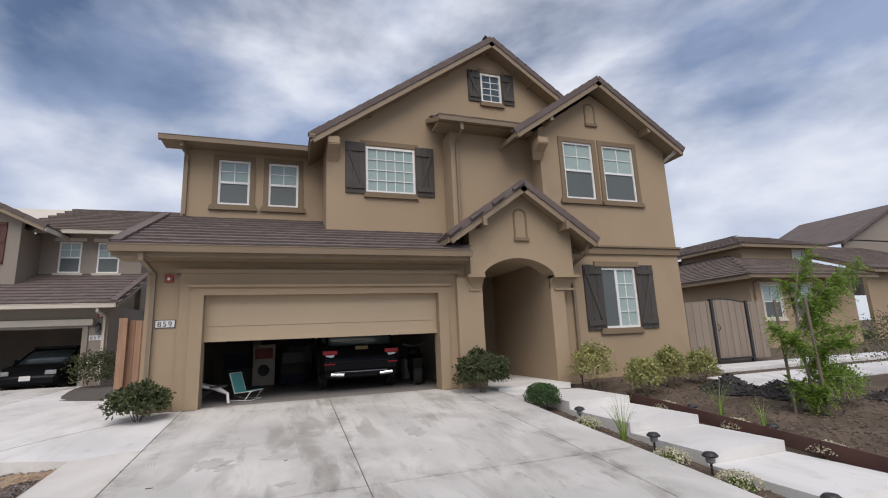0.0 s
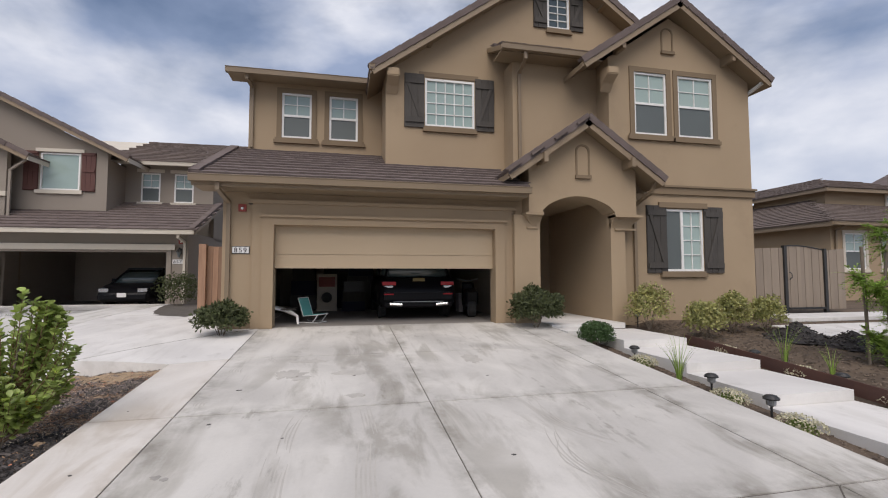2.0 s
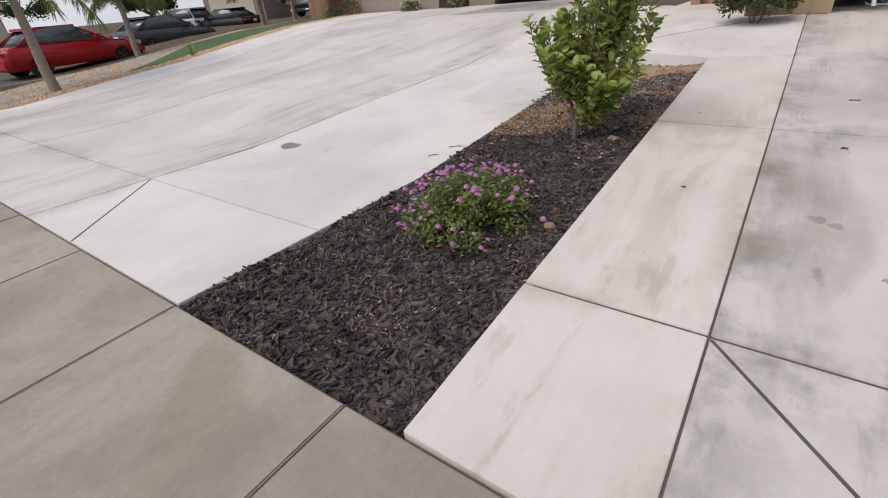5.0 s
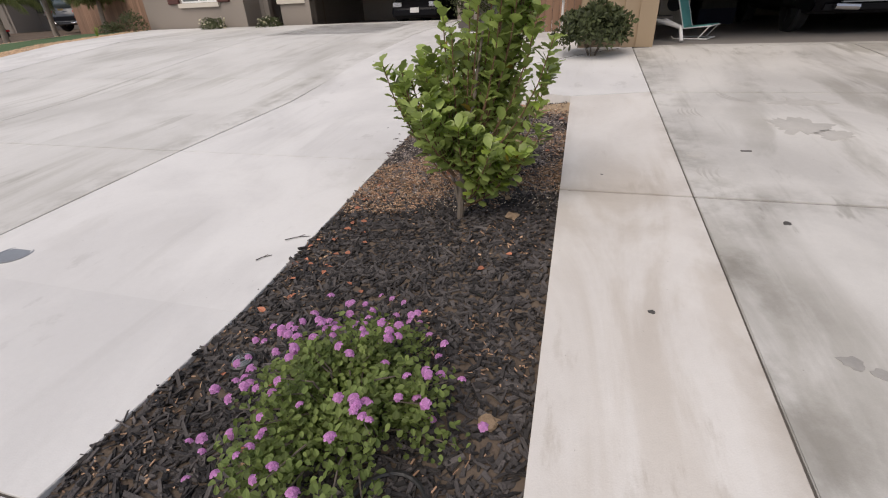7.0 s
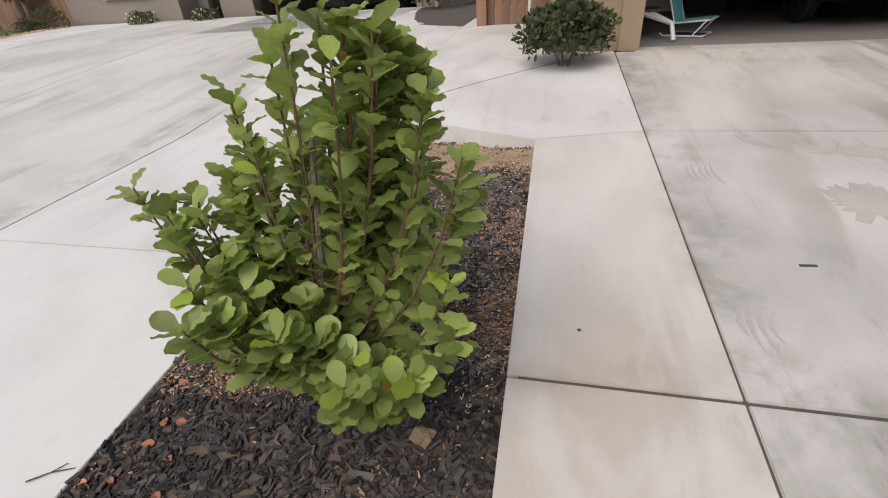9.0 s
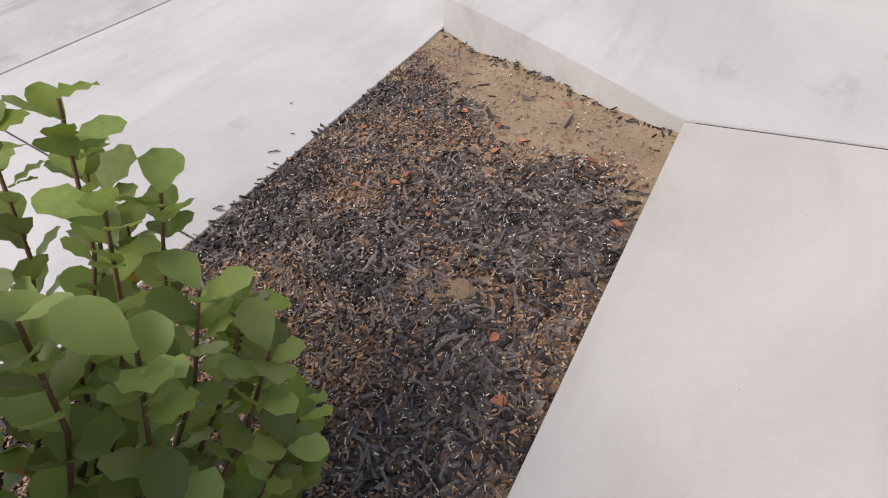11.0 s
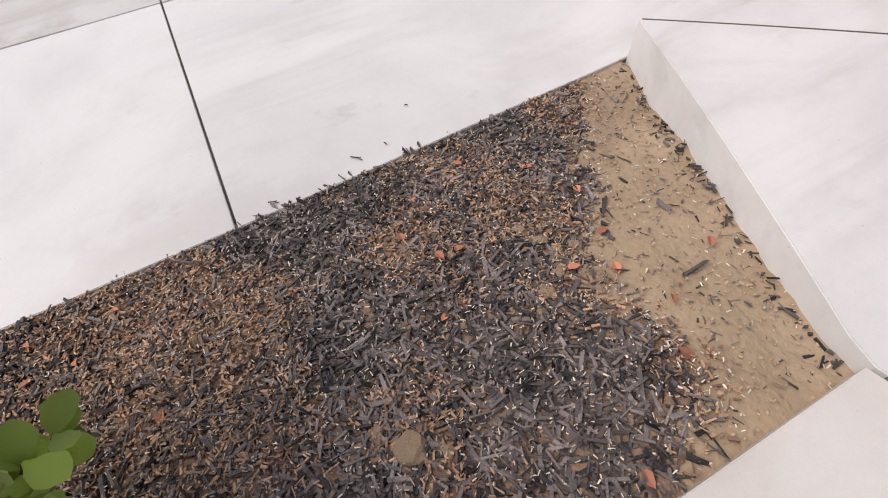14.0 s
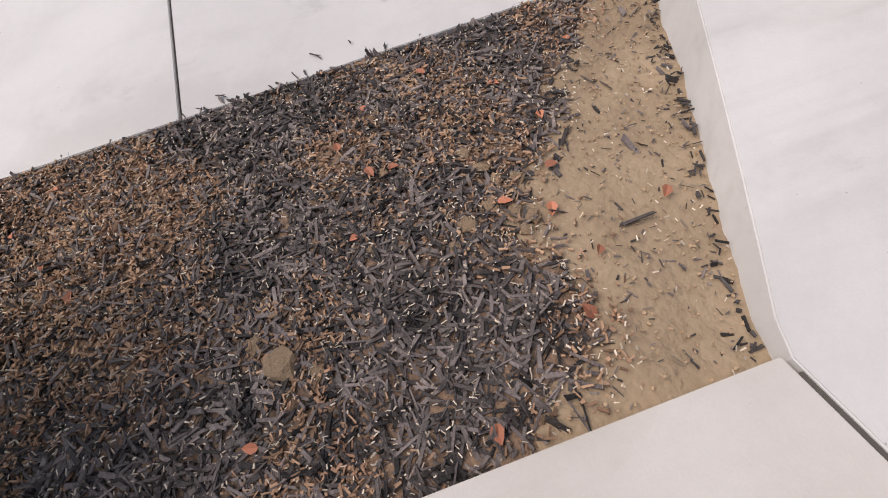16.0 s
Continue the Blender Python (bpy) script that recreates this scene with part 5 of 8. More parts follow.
def lantern(m, parent=None):
    """Dark metal carriage lamp on a wall plate."""
    t = thing("wall_lantern", "dark bronze carriage lantern on grey stucco", "lamp", m, "lanterns of the grey house")
    b = bmesh.new()
    box(b, -0.05, 0.05, -0.02, 0.0, -0.08, 0.12)
    part("back_plate", b, BLACKMETAL, t, bevel=0.006)
    b = bmesh.new()
    tube(b, [(0, -0.01, 0.1), (0, -0.1, 0.16), (0, -0.15, 0.12)], 0.012, 6)
    part("arm", b, BLACKMETAL, t)
    b = bmesh.new()
    turned(b, [(0.03, -0.2), (0.09, -0.02), (0.08, 0.0)], 8, (0, -0.15, 0))
    part("lamp_glass", b, SCREEN, t)
    b = bmesh.new()
    turned(b, [(0.11, 0.0), (0.06, 0.08), (0.015, 0.13)], 8, (0, -0.15, 0))
    part("cap", b, BLACKMETAL, t)
    return t


ln = lantern(NM @ pose(5.45, 0, 2.05))
copy_thing(ln, NM @ pose(-0.75, 0, 1.95))


def strobe(m, grp):
    t = thing("alarm_strobe", "small red fire alarm strobe under the eave", "alarm", m, grp)
    b = bmesh.new()
    box(b, -0.075, 0.075, -0.06, 0, -0.075, 0.075)
    part("body", b, REDPLASTIC, t, bevel=0.01)
    b = bmesh.new()
    turned(b, [(0.03, 0), (0.028, 0.02), (0.012, 0.035)], 10)
    o = part("lens", b, WHITE, t)
    o.matrix_basis = pose(0, -0.055, -0.01, 90)
    return t


strobe(NM @ pose(5.47, 0, 2.42), "alarm strobes")
strobe(pose(-0.62, YG, 2.5), "alarm strobes")
b = bmesh.new()
box(b, -0.05, 0.05, -0.05, 0, -0.04, 0.04)
solid("eave_sensor", b, BLACKMETAL, "small dark sensor box on tan stucco", "sensor", m=pose(-0.45, YG, 2.62), bevel=0.008)
plate = thing("house_number_sign", "white house number plate reading 859", "sign", pose(-0.8, YG - 0.002, 1.56))
b = bmesh.new()
box(b, 0, 0.32, -0.025, 0, 0, 0.13)
part("plate", b, WHITE, plate, bevel=0.008)
b = bmesh.new()
box(b, -0.012, 0.332, -0.015, 0, -0.012, 0.142)
part("plate_frame", b, BLACKMETAL, plate)
for k, ch in enumerate("859"):
    cu = bpy.data.curves.new("digit", "FONT")
    cu.body, cu.size, cu.extrude = ch, 0.145, 0.003
    o = new("digit", cu)
    o.data.materials.append(BLACKINK)
    o.parent = plate
    o.matrix_basis = pose(0.03 + 0.09 * k, -0.029, 0.013, 90)

# ---- fences ----
def fence(name, label, p0, p1, h, z0, material, step=0.15):
    t = thing(name, label, "fence")
    p0, p1 = Vector((*p0, z0)), Vector((*p1, z0))
    d = p1 - p0
    n = max(2, int(d.length / step))
    w = d.length / n
    ang = math.degrees(math.atan2(d.y, d.x))
    b = bmesh.new()
    box(b, 0.004, w - 0.004, -0.012, 0.012, -0.3, h)
    me = mesh_of("board", b, material, bevel=0.003)
    for k in range(n):
        piece("board", me, t, Matrix.Translation(p0 + d * k / n) @ pose(0, 0, 0.012 * math.sin(k * 5.1), 0, 0, ang))
    for zz in (0.25, h - 0.3):
        b = bmesh.new()
        box(b, 0, d.length, 0.016, 0.06, zz, zz + 0.09)
        o = part("rail", b, material, t)
        o.matrix_basis = Matrix.Translation(p0) @ pose(0, 0, 0, 0, 0, ang)
    return t


fence("wooden_fence", "short red-brown cedar fence beside the tan house", (-2.18, 3.5), (-1.02, 3.45), 1.85, 0.05, WOODFENCE, 0.14)
b = bmesh.new()
box(b, -0.09, 0.09, -0.09, 0.09, -0.3, 1.9)
solid("fence_post", b, WOODFENCE, "thick cedar end post of the short fence", "post", m=pose(-2.27, 3.45, 0.05), bevel=0.008)
fence("side_fence", "weathered cedar board fence between grey houses", (-24.0, 11.2), (-17.3, 9.4), 1.8, 0.1, WOODFENCE, 0.15)
meter = thing("water_meter_box", "blue-grey utility meter on a white pipe", "meter", pose(-1.35, 2.4, 0.0))
b = bmesh.new()
tube(b, [(0, 0, -0.1), (0, 0, 0.75)], 0.025, 8)
part("pipe", b, WHITE, meter)
b = bmesh.new()
box(b, -0.13, 0.13, -0.09, 0.09, 0.62, 0.92)
part("meter_body", b, STEEL, meter, bevel=0.03)
b = bmesh.new()
turned(b, [(0.06, 0.92), (0.06, 1.02), (0.03, 1.05)], 12)
part("dial_cap", b, STEEL, meter)
gate = thing("side_gate", "taupe board gate and fence with black metal posts", "gate")
for x0, x1, arc_ in ((12.35, 14.35, 0), (14.45, 15.85, 1), (15.95, 16.7, 0)):
    n = int((x1 - x0) / 0.14)
    w = (x1 - x0) / n
    for k in range(n):
        f = (k + 0.5) / n
        hh = 1.85 + (0.12 * math.sin(math.pi * (0.35 + 0.65 * f)) if arc_ else 0.06 * f)
        b = bmesh.new()
        box(b, x0 + k * w + 0.004, x0 + (k + 1) * w - 0.004, 1.2 - 0.008 * (k % 2), 1.225, 0.05, hh)
        part("board", b, GATE_MAT, gate, bevel=0.004)
for x, hh in ((14.4, 1.98), (15.9, 1.9)):
    b = bmesh.new()
    box(b, x - 0.05, x + 0.05, 1.14, 1.24, -0.2, hh)
    part("post", b, BLACKMETAL, gate, bevel=0.006)
b = bmesh.new()
tube(b, [(14.45 + 1.4 * k / 10, 1.19, 1.86 + 0.12 * math.sin(math.pi * (0.35 + 0.65 * k / 10))) for k in range(11)], 0.018, 6)
part("top_rail", b, BLACKMETAL, gate)
b = bmesh.new()
box(b, 14.5, 15.85, 1.15, 1.19, 0.06, 0.12)
part("bottom_rail", b, BLACKMETAL, gate)
b = bmesh.new()
tube(b, [(14.5, 1.13, 0.95), (14.56, 1.1, 1.02), (14.56, 1.1, 1.12), (14.5, 1.13, 1.18)], 0.015, 6)
part("latch", b, BLACKMETAL, gate)

# ---- tan house on the far side ----
rh = thing("tan_neighbour_house", "tan stucco house with hipped brown tile roof", "house")


def rbox(name, x0, x1, y0, y1, z0, z1, m_=None):
    b = bmesh.new()
    box(b, x0, x1, y0, y1, z0, z1)
    return part(name, b, m_ or STUCCO, rh)


WQ1, WQ2 = (23.7, 24.9, 1.35, 3.0), (25.9, 27.2, 1.35, 3.0)
b = bmesh.new()
wall_band(b, lambda z: 22.9, lambda z: 30.5, (-0.2, 3.35), [WQ1, WQ2], 6.3, 6.5)
part("front_wall", b, STUCCO, rh)
window(rh, *WQ1, 6.3, "hung", CREAM, CREAM)
window(rh, *WQ2, 6.3, "hung", CREAM, CREAM)
rbox("side_wall", 22.9, 23.1, 6.5, 18, -0.2, 3.35)
rbox("back_wall", 18.6, 22.9, 16, 16.2, -0.2, 3.3)
rbox("upper_wall", 27.0, 33.0, 9.6, 9.8, 3.5, 5.7)
rbox("upper_side", 27.0, 27.2, 9.8, 14, 3.5, 5.7)
window(rh, 31.3, 32.2, 4.3, 5.5, 9.55, "plain", CREAM, None)


def hip(poly, tiles_from, u, v, w, l, keep=None):
    b = bmesh.new()
    roof_slab(b, poly, 0.2)
    r = part("roof", b, FASCIA, rh, "brown tile hipped roof")
    tiled(r, tiles_from, u, v, w, l, False, 0.33, 0.36, keep)
    return r


# front slope, side slope, upper roof
hip([(22.3, 5.7, 3.45), (31.5, 5.7, 3.45), (31.5, 9.7, 4.95), (26.3, 9.7, 4.95)], (22.3, 5.65, 3.45), (1, 0, 0), (0, 4, 1.5), 9.2, 4.3, lambda a, c: a > c * 0.94)
hip([(22.3, 18.0, 3.45), (22.3, 5.7, 3.45), (26.3, 9.7, 4.95), (28.3, 18.0, 5.7)], (22.25, 18.0, 3.45), (0, -1, 0), (4, 0, 1.5), 12.3, 6.2, lambda a, c: a < 12.3 - c * 0.94)
hip([(26.4, 9.0, 5.75), (33.8, 9.0, 5.75), (32.0, 11.5, 6.7), (28.9, 11.5, 6.7)], (26.4, 8.95, 5.75), (1, 0, 0), (0, 2.5, 0.95), 7.4, 2.6, lambda a, c: c * 0.94 < a < 7.4 - c * 0.7)
hip([(26.4, 16.0, 5.75), (26.4, 9.0, 5.75), (28.9, 11.5, 6.7), (28.9, 16, 6.7)], (26.35, 16.0, 5.75), (0, -1, 0), (2.5, 0, 0.95), 7.0, 2.6, lambda a, c: a < 7 - c * 0.94)
gutter(rh, (22.25, 5.6), (31.5, 5.6), 3.28)
spout(rh, [(23.1, 5.7, 3.3), (23.1, 6.2, 3.1), (23.1, 6.25, 0.1)])
hip([(34, 7.0, 4.0), (46, 7.0, 4.0), (46, 14, 6.8), (34, 14, 6.8)], (34, 6.95, 4.0), (1, 0, 0), (0, 7, 2.8), 12, 7.4)
rbox("garage_wall", 34.2, 46, 7.6, 7.8, -0.2, 4.0)
rbox("gable_wall", 44.5, 57, 14.2, 14.4, 3, 7.6, GREY_STUCCO)
b = bmesh.new()
roof_slab(b, [(43.9, 13.8, 7.4), (52, 13.8, 11), (52, 22, 11), (43.9, 22, 7.4)], 0.25)
part("gable_roof", b, TILE, rh)
b = bmesh.new()
prism(b, [(44.5, 7.5), (52, 10.8), (57, 8.6), (57, 7.5)], 14.2, 14.4)
part("gable_wall", b, GREY_STUCCO, rh)

# ---- second grey house, far along the street ----
fh = thing("far_grey_house", "second grey stucco house with gabled garage", "house", pose(-34.0, 14.6, 0.0, 0, 0, 22))


def fbox(name, x0, x1, y0, y1, z0, z1, m_=None):
    b = bmesh.new()
    box(b, x0, x1, y0, y1, z0, z1)
    return part(name, b, m_ or GREY_STUCCO, fh)


fbox("front_wall", -1.5, 3.2, 2.5, 2.7, -0.5, 6.0)
fbox("side_wall", 3.2, 12.0, 2.5, 2.7, -0.5, 6.0)
fbox("garage_wall", -4.4, 0.6, 0.0, 0.2, -0.5, 2.9)
fbox("garage_side", 0.5, 0.7, 0.0, 2.5, -0.5, 3.2)
fbox("garage_door", -3.9, -0.1, -0.03, 0.0, -0.3, 2.1, CREAM)
for x0, x1, z0, z1 in ((-0.6, 0.3, 4.2, 5.5), (1.6, 2.6, 4.2, 5.7), (1.2, 2.8, 0.9, 2.4)):
    window(fh, x0, x1, z0, z1, 2.4, "hung", None, CREAM)
    shutter(fh, x1 + 0.04, x1 + 0.45, z0, z1, 2.5, False, SHUTTER, False)
    shutter(fh, x0 - 0.45, x0 - 0.04, z0, z1, 2.5, False, SHUTTER, False)
b = bmesh.new()
roof_slab(b, [(-2.1, 1.9, 6.0), (12.2, 1.9, 6.0), (10, 6, 7.6), (0.4, 6, 7.6)], 0.2)
roof_slab(b, [(-2.1, 10, 6.0), (-2.1, 1.9, 6.0), (0.4, 6, 7.6), (0.4, 10, 7.6)], 0.2)
fr_ = part("roof", b, TILE_J, fh)
tiled(fr_, (-2.1, 1.85, 6.0), (1, 0, 0), (0, 4.1, 1.6), 14.3, 4.4, False, 0.33, 0.36, lambda a, c: c * 0.6 < a < 14.3 - c * 0.5)
b = bmesh.new()
roof_slab(b, [(-5.0, -0.5, 2.9), (1.2, -0.5, 2.9), (1.2, 2.5, 4.2), (-5.0, 2.5, 4.2)], 0.2)
part("garage_roof", b, TILE_J, fh)
gutter(fh, (-2.15, 1.8), (12.2, 1.8), 5.85, material=CREAM)
gutter(fh, (-5.05, -0.62), (1.25, -0.62), 2.75, material=CREAM)

# houses across the side street
for hx, hy, hz in ((-58, -3, 0.0),):
    ah = thing("pale_house", "pale single-storey house across the street", "house", pose(hx, hy, -0.6, 0, 0, 75), "houses across the street")
    b = bmesh.new()
    box(b, -8, 8, 0, 8, 0, 3.0)
    part("wall", b, CREAM, ah)
    b = bmesh.new()
    prism(b, [(-0.6, 2.9), (8.6, 2.9), (4, 5.2)], -8.6, 8.6, "x")
    part("roof", b, TILE_J, ah)
    for k in range(3):
        b = bmesh.new()
        box(b, -6 + 4.5 * k, -4.4 + 4.5 * k, -0.06, 0.02, 1.0, 2.2)
        part("window", b, PANE, ah)

# lawn strip with pebble border
def lawn_edge(y):
    return -12.3 - 0.29 * (y + 8.07)


peb = bmesh.new()
sheet(peb, 0, 0, -7.9, 8.6, lambda x, y: z_nb(y) - 0.02 - 0.02 * (lawn_edge(y) - x), 4, 20, 0.3, fx0=lambda y: lawn_edge(y) - 4.6, fx1=lawn_edge)
solid("pebble_bed", peb, SIDEWALK, "tan pebble bed round the lawn", "gravel", "structure")
tf = bmesh.new()
sheet(tf, 0, 0, -3.2, 8.2, lambda x, y: z_nb(y) + 0.0 - 0.02 * (lawn_edge(y) - x), 6, 30, 0.05, fx0=lambda y: lawn_edge(y) - 1.0 - 2.7 * min(1, (y + 3.2) / 4), fx1=lambda y: lawn_edge(y) - 0.95)
solid("lawn", tf, TURF, "narrow strip of green lawn", "lawn", "structure")
rg = random.Random(3)
pv, pf = [], []
for k in range(5200):
    y = rg.uniform(-7.8, 8.4)
    near = rg.random() < 0.6
    x = lawn_edge(y) - (rg.uniform(0.03, 0.95) if near else rg.uniform(0.05, 4.4))
    if not near and y > -3.4 and lawn_edge(y) - 1.0 - 2.7 * min(1, max(0, (y + 3.2) / 4)) < x < lawn_edge(y) - 0.9:
        continue
    r = rg.uniform(0.02, 0.05)
    z = z_nb(y) - 0.02 - 0.02 * (lawn_edge(y) - x)
    o = len(pv)
    a = rg.uniform(0, 6)
    for j in range(5):
        pv.append((x + r * math.cos(a + j * 1.2566) * rg.uniform(0.7, 1.2), y + r * math.sin(a + j * 1.2566) * rg.uniform(0.7, 1.2), z))
    pv.append((x, y, z + r * 0.8))
    pf += [(o + j, o + (j + 1) % 5, o + 5) for j in range(5)]
tagged(new("pebbles", raw("pebbles", pv, pf, PLANTPOT)), "loose tan and rust pebbles", "pebbles", kind="stuff")
kb = bmesh.new()
sheet(kb, 0, 0, -7.9, 30, lambda x, y: -0.6 if y < 2 else min(-0.2, -0.6 + 0.02 * (y - 2)), 1, 10, 0.4, fx0=lambda y: lawn_edge(y) - 4.75, fx1=lambda y: lawn_edge(y) - 4.6)
solid("kerb", kb, SIDEWALK, "pale concrete kerb of the side street", "kerb", "structure", bevel=0.02)


# ---- plants ----
LEAF_SHAPE = [(0, 0), (-0.21, 0.28), (-0.36, 0.64), (-0.22, 0.92), (0, 1.0), (0.22, 0.92), (0.36, 0.64), (0.21, 0.28)]
SLIM_SHAPE = [(0, 0), (-0.14, 0.3), (-0.17, 0.6), (-0.08, 0.85), (0, 1.0), (0.08, 0.85), (0.17, 0.6), (0.14, 0.3)]


SLIM_SHAPE_WIDE = [(u * 1.4, v) for u, v in SLIM_SHAPE]


def leaf_geo(p, d, n, size, shape, fold=0.18, curl=0.12):
    """One folded, curled leaf blade from its stalk at p along d, facing n."""
    d = d.normalized()
    s = d.cross(n)
    if s.length < 1e-4:
        s = d.orthogonal()
    s.normalize()
    n = s.cross(d)
    return [p + (s * u + d * v + n * (fold * abs(u) - curl * v * v)) * size for u, v in shape]


LEAF_FACES = [(0, 1, 2, 3, 4), (0, 4, 5, 6, 7)]


def leaf_mesh(name, leaves, material, shape=None, fold=0.18):
    vs, fs = [], []
    for p, d, n, s in leaves:
        o = len(vs)
        vs += leaf_geo(p, d, n, s, shape or LEAF_SHAPE, fold)
        fs += [tuple(i + o for i in f) for f in LEAF_FACES]
    return raw(name, [tuple(v) for v in vs], fs, material)


def rand_dir(rg, up=0.0):
    v = Vector((rg.gauss(0, 1), rg.gauss(0, 1), rg.gauss(0, 1) + up))
    return v.normalized()


# the leathery bush in the bed
def bay_geo(p, d, n, size, r):
    """A broad leathery blade with a sunk midrib and a wavy margin: twenty-two corners from its stalk at p along d, facing n."""
    d = d.normalized()
    s_ = d.cross(n)
    if s_.length < 1e-4:
        s_ = d.orthogonal()
    s_.normalize()
    n = s_.cross(d)
    fold, curl, wave, wid = r.uniform(0.08, 0.3), r.uniform(-0.05, 0.25), r.uniform(0.015, 0.05), r.uniform(0.85, 1.12)
    pts = []
    for k, (v, w) in enumerate(((0.0, 0.025), (0.14, 0.12), (0.3, 0.24), (0.48, 0.33), (0.66, 0.36), (0.82, 0.3), (0.94, 0.17))):
        for side in (-1, 0, 1):
            u = side * w * wid * r.uniform(0.94, 1.06)
            up = fold * abs(u) - curl * v * v + (wave * (1 if (k + side) % 2 else -1) if side else 0.0)
            pts.append(p + (s_ * u + d * v + n * up) * size)
    pts.append(p + (d - n * curl) * size)
    return pts


BAY_FACES = [f for k in range(6) for f in ((3 * k, 3 * k + 1, 3 * k + 4, 3 * k + 3), (3 * k + 1, 3 * k + 2, 3 * k + 5, 3 * k + 4))] + [(18, 19, 21), (19, 20, 21)]


def bay_mesh(name, leaves, material, r):
    vs, fs = [], []
    for p, d, n, s_ in leaves:
        o = len(vs)
        vs += [tuple(v) for v in bay_geo(p, d, n, s_, r)]
        fs += [tuple(i + o for i in f) for f in BAY_FACES]
    return raw(name, vs, fs, material, smooth=True)


rg = random.Random(11)
BX, BY, BZ = -1.64, -4.98, -0.52
bush = thing("bay_leaf_bush", "young upright bush with leathery green leaves in mulch", "bush", pose(BX, BY, BZ))
b = bmesh.new()
tube(b, [(0, 0, -0.05), (0.01, 0.0, 0.15), (0.03, 0.02, 0.4), (0.1, 0.0, 0.75), (0.15, 0.0, 1.1)], 0.025, 8, 0.006)
tube(b, [(0.0, 0, 0.02), (0.07, 0.03, 0.14), (0.16, 0.06, 0.3)], 0.015, 7, 0.008)
tube(b, [(0.0, 0, 0.1), (-0.06, 0.04, 0.3), (-0.2, 0.1, 0.55)], 0.014, 7, 0.006)
tube(b, [(0.02, 0.02, 0.2), (0.05, 0.2, 0.4), (0.0, 0.42, 0.6)], 0.014, 7, 0.006)
part("trunk", b, BARK, bush)
shoots = []
ENV = [(0.3, 0.14), (0.5, 0.36), (0.75, 0.48), (0.95, 0.48), (1.1, 0.38), (1.25, 0.25), (1.4, 0.08)]
for k in range(92):
    a = k * 2.399 + rg.uniform(-0.3, 0.3)
    ze_ = 0.34 + 1.02 * ((k * 0.618) % 1.0)
    reach = lerp_table(ENV, ze_) * (0.3 + 0.75 * math.sqrt(rg.random()))
    if math.cos(a) < 0.3 and ze_ < 0.75:
        reach *= 0.25 + 0.75 * max(0.0, (ze_ - 0.3) / 0.45)
    reach *= 1 + 0.3 * noise.noise((math.cos(a) * 1.7, math.sin(a) * 1.7, ze_ * 3))
    cx = 0.04 + 0.13 * min(1.0, max(0.0, (ze_ - 0.2) / 0.6))
    p2 = Vector((cx + reach * math.cos(a), 0.06 + reach * math.sin(a) * 0.85, ze_))
    p0 = Vector((cx * 0.6 + 0.03 * math.cos(a), 0.03 * math.sin(a), max(0.12, ze_ * 0.45)))
    p1 = Vector((p2.x * 0.8, p2.y * 0.8, p0.z + (ze_ - p0.z) * 0.3))
    shoots.append((p0, p1, p2))
# long outer shoots give the ragged outline
for dx, dy, z1 in ((-0.44, 0.0, 0.95), (-0.4, 0.06, 0.86), (-0.3, -0.06, 0.9), (-0.34, 0.08, 0.68), (-0.08, 0.05, 1.2), (-0.02, 0.0, 1.12), (0.52, 0.0, 1.06), (0.5, 0.06, 0.92), (0.44, 0.0, 1.2), (0.42, 0.05, 1.1), (0.48, -0.06, 0.74),
                   (0.14, 0.0, 1.46), (0.2, 0.05, 1.36), (0.34, 0.0, 1.33), (0.26, -0.05, 1.28), (0.08, 0.02, 1.3), (0.52, 0.2, 0.9), (0.42, -0.12, 0.48), (0.3, -0.14, 0.36), (0.12, -0.12, 0.3), (0.2, -0.16, 0.42), (0.1, -0.1, 0.45), (0.24, -0.05, 0.28), (0.5, -0.1, 0.6),
                   (-0.27, 0.66, 1.0), (-0.1, 0.72, 1.05), (-0.22, 0.74, 0.92), (-0.12, 0.7, 0.82), (-0.02, 0.74, 0.9), (0.03, 0.66, 0.98), (0.0, 0.76, 0.6), (0.05, 0.74, 0.64), (0.1, 0.72, 0.72), (0.14, 0.66, 0.85), (0.2, 0.66, 0.46),
                   (0.24, 0.6, 0.42), (0.14, 0.7, 0.4), (0.28, 0.6, 0.6), (0.2, 0.55, 0.9), (-0.33, 0.5, 0.9), (0.25, 0.66, 0.78), (0.1, 0.5, 0.95), (0.0, 0.5, 0.75), (-0.15, 0.5, 0.8), (0.3, 0.45, 0.75)):
    shoots.append((Vector((dx * 0.12 + 0.02, dy * 0.12, 0.32 * z1)), Vector((dx * 0.8, dy * 0.8, z1 * 0.55)), Vector((dx, dy, z1))))
b = bmesh.new()
leaves = {0: [], 1: [], 2: []}
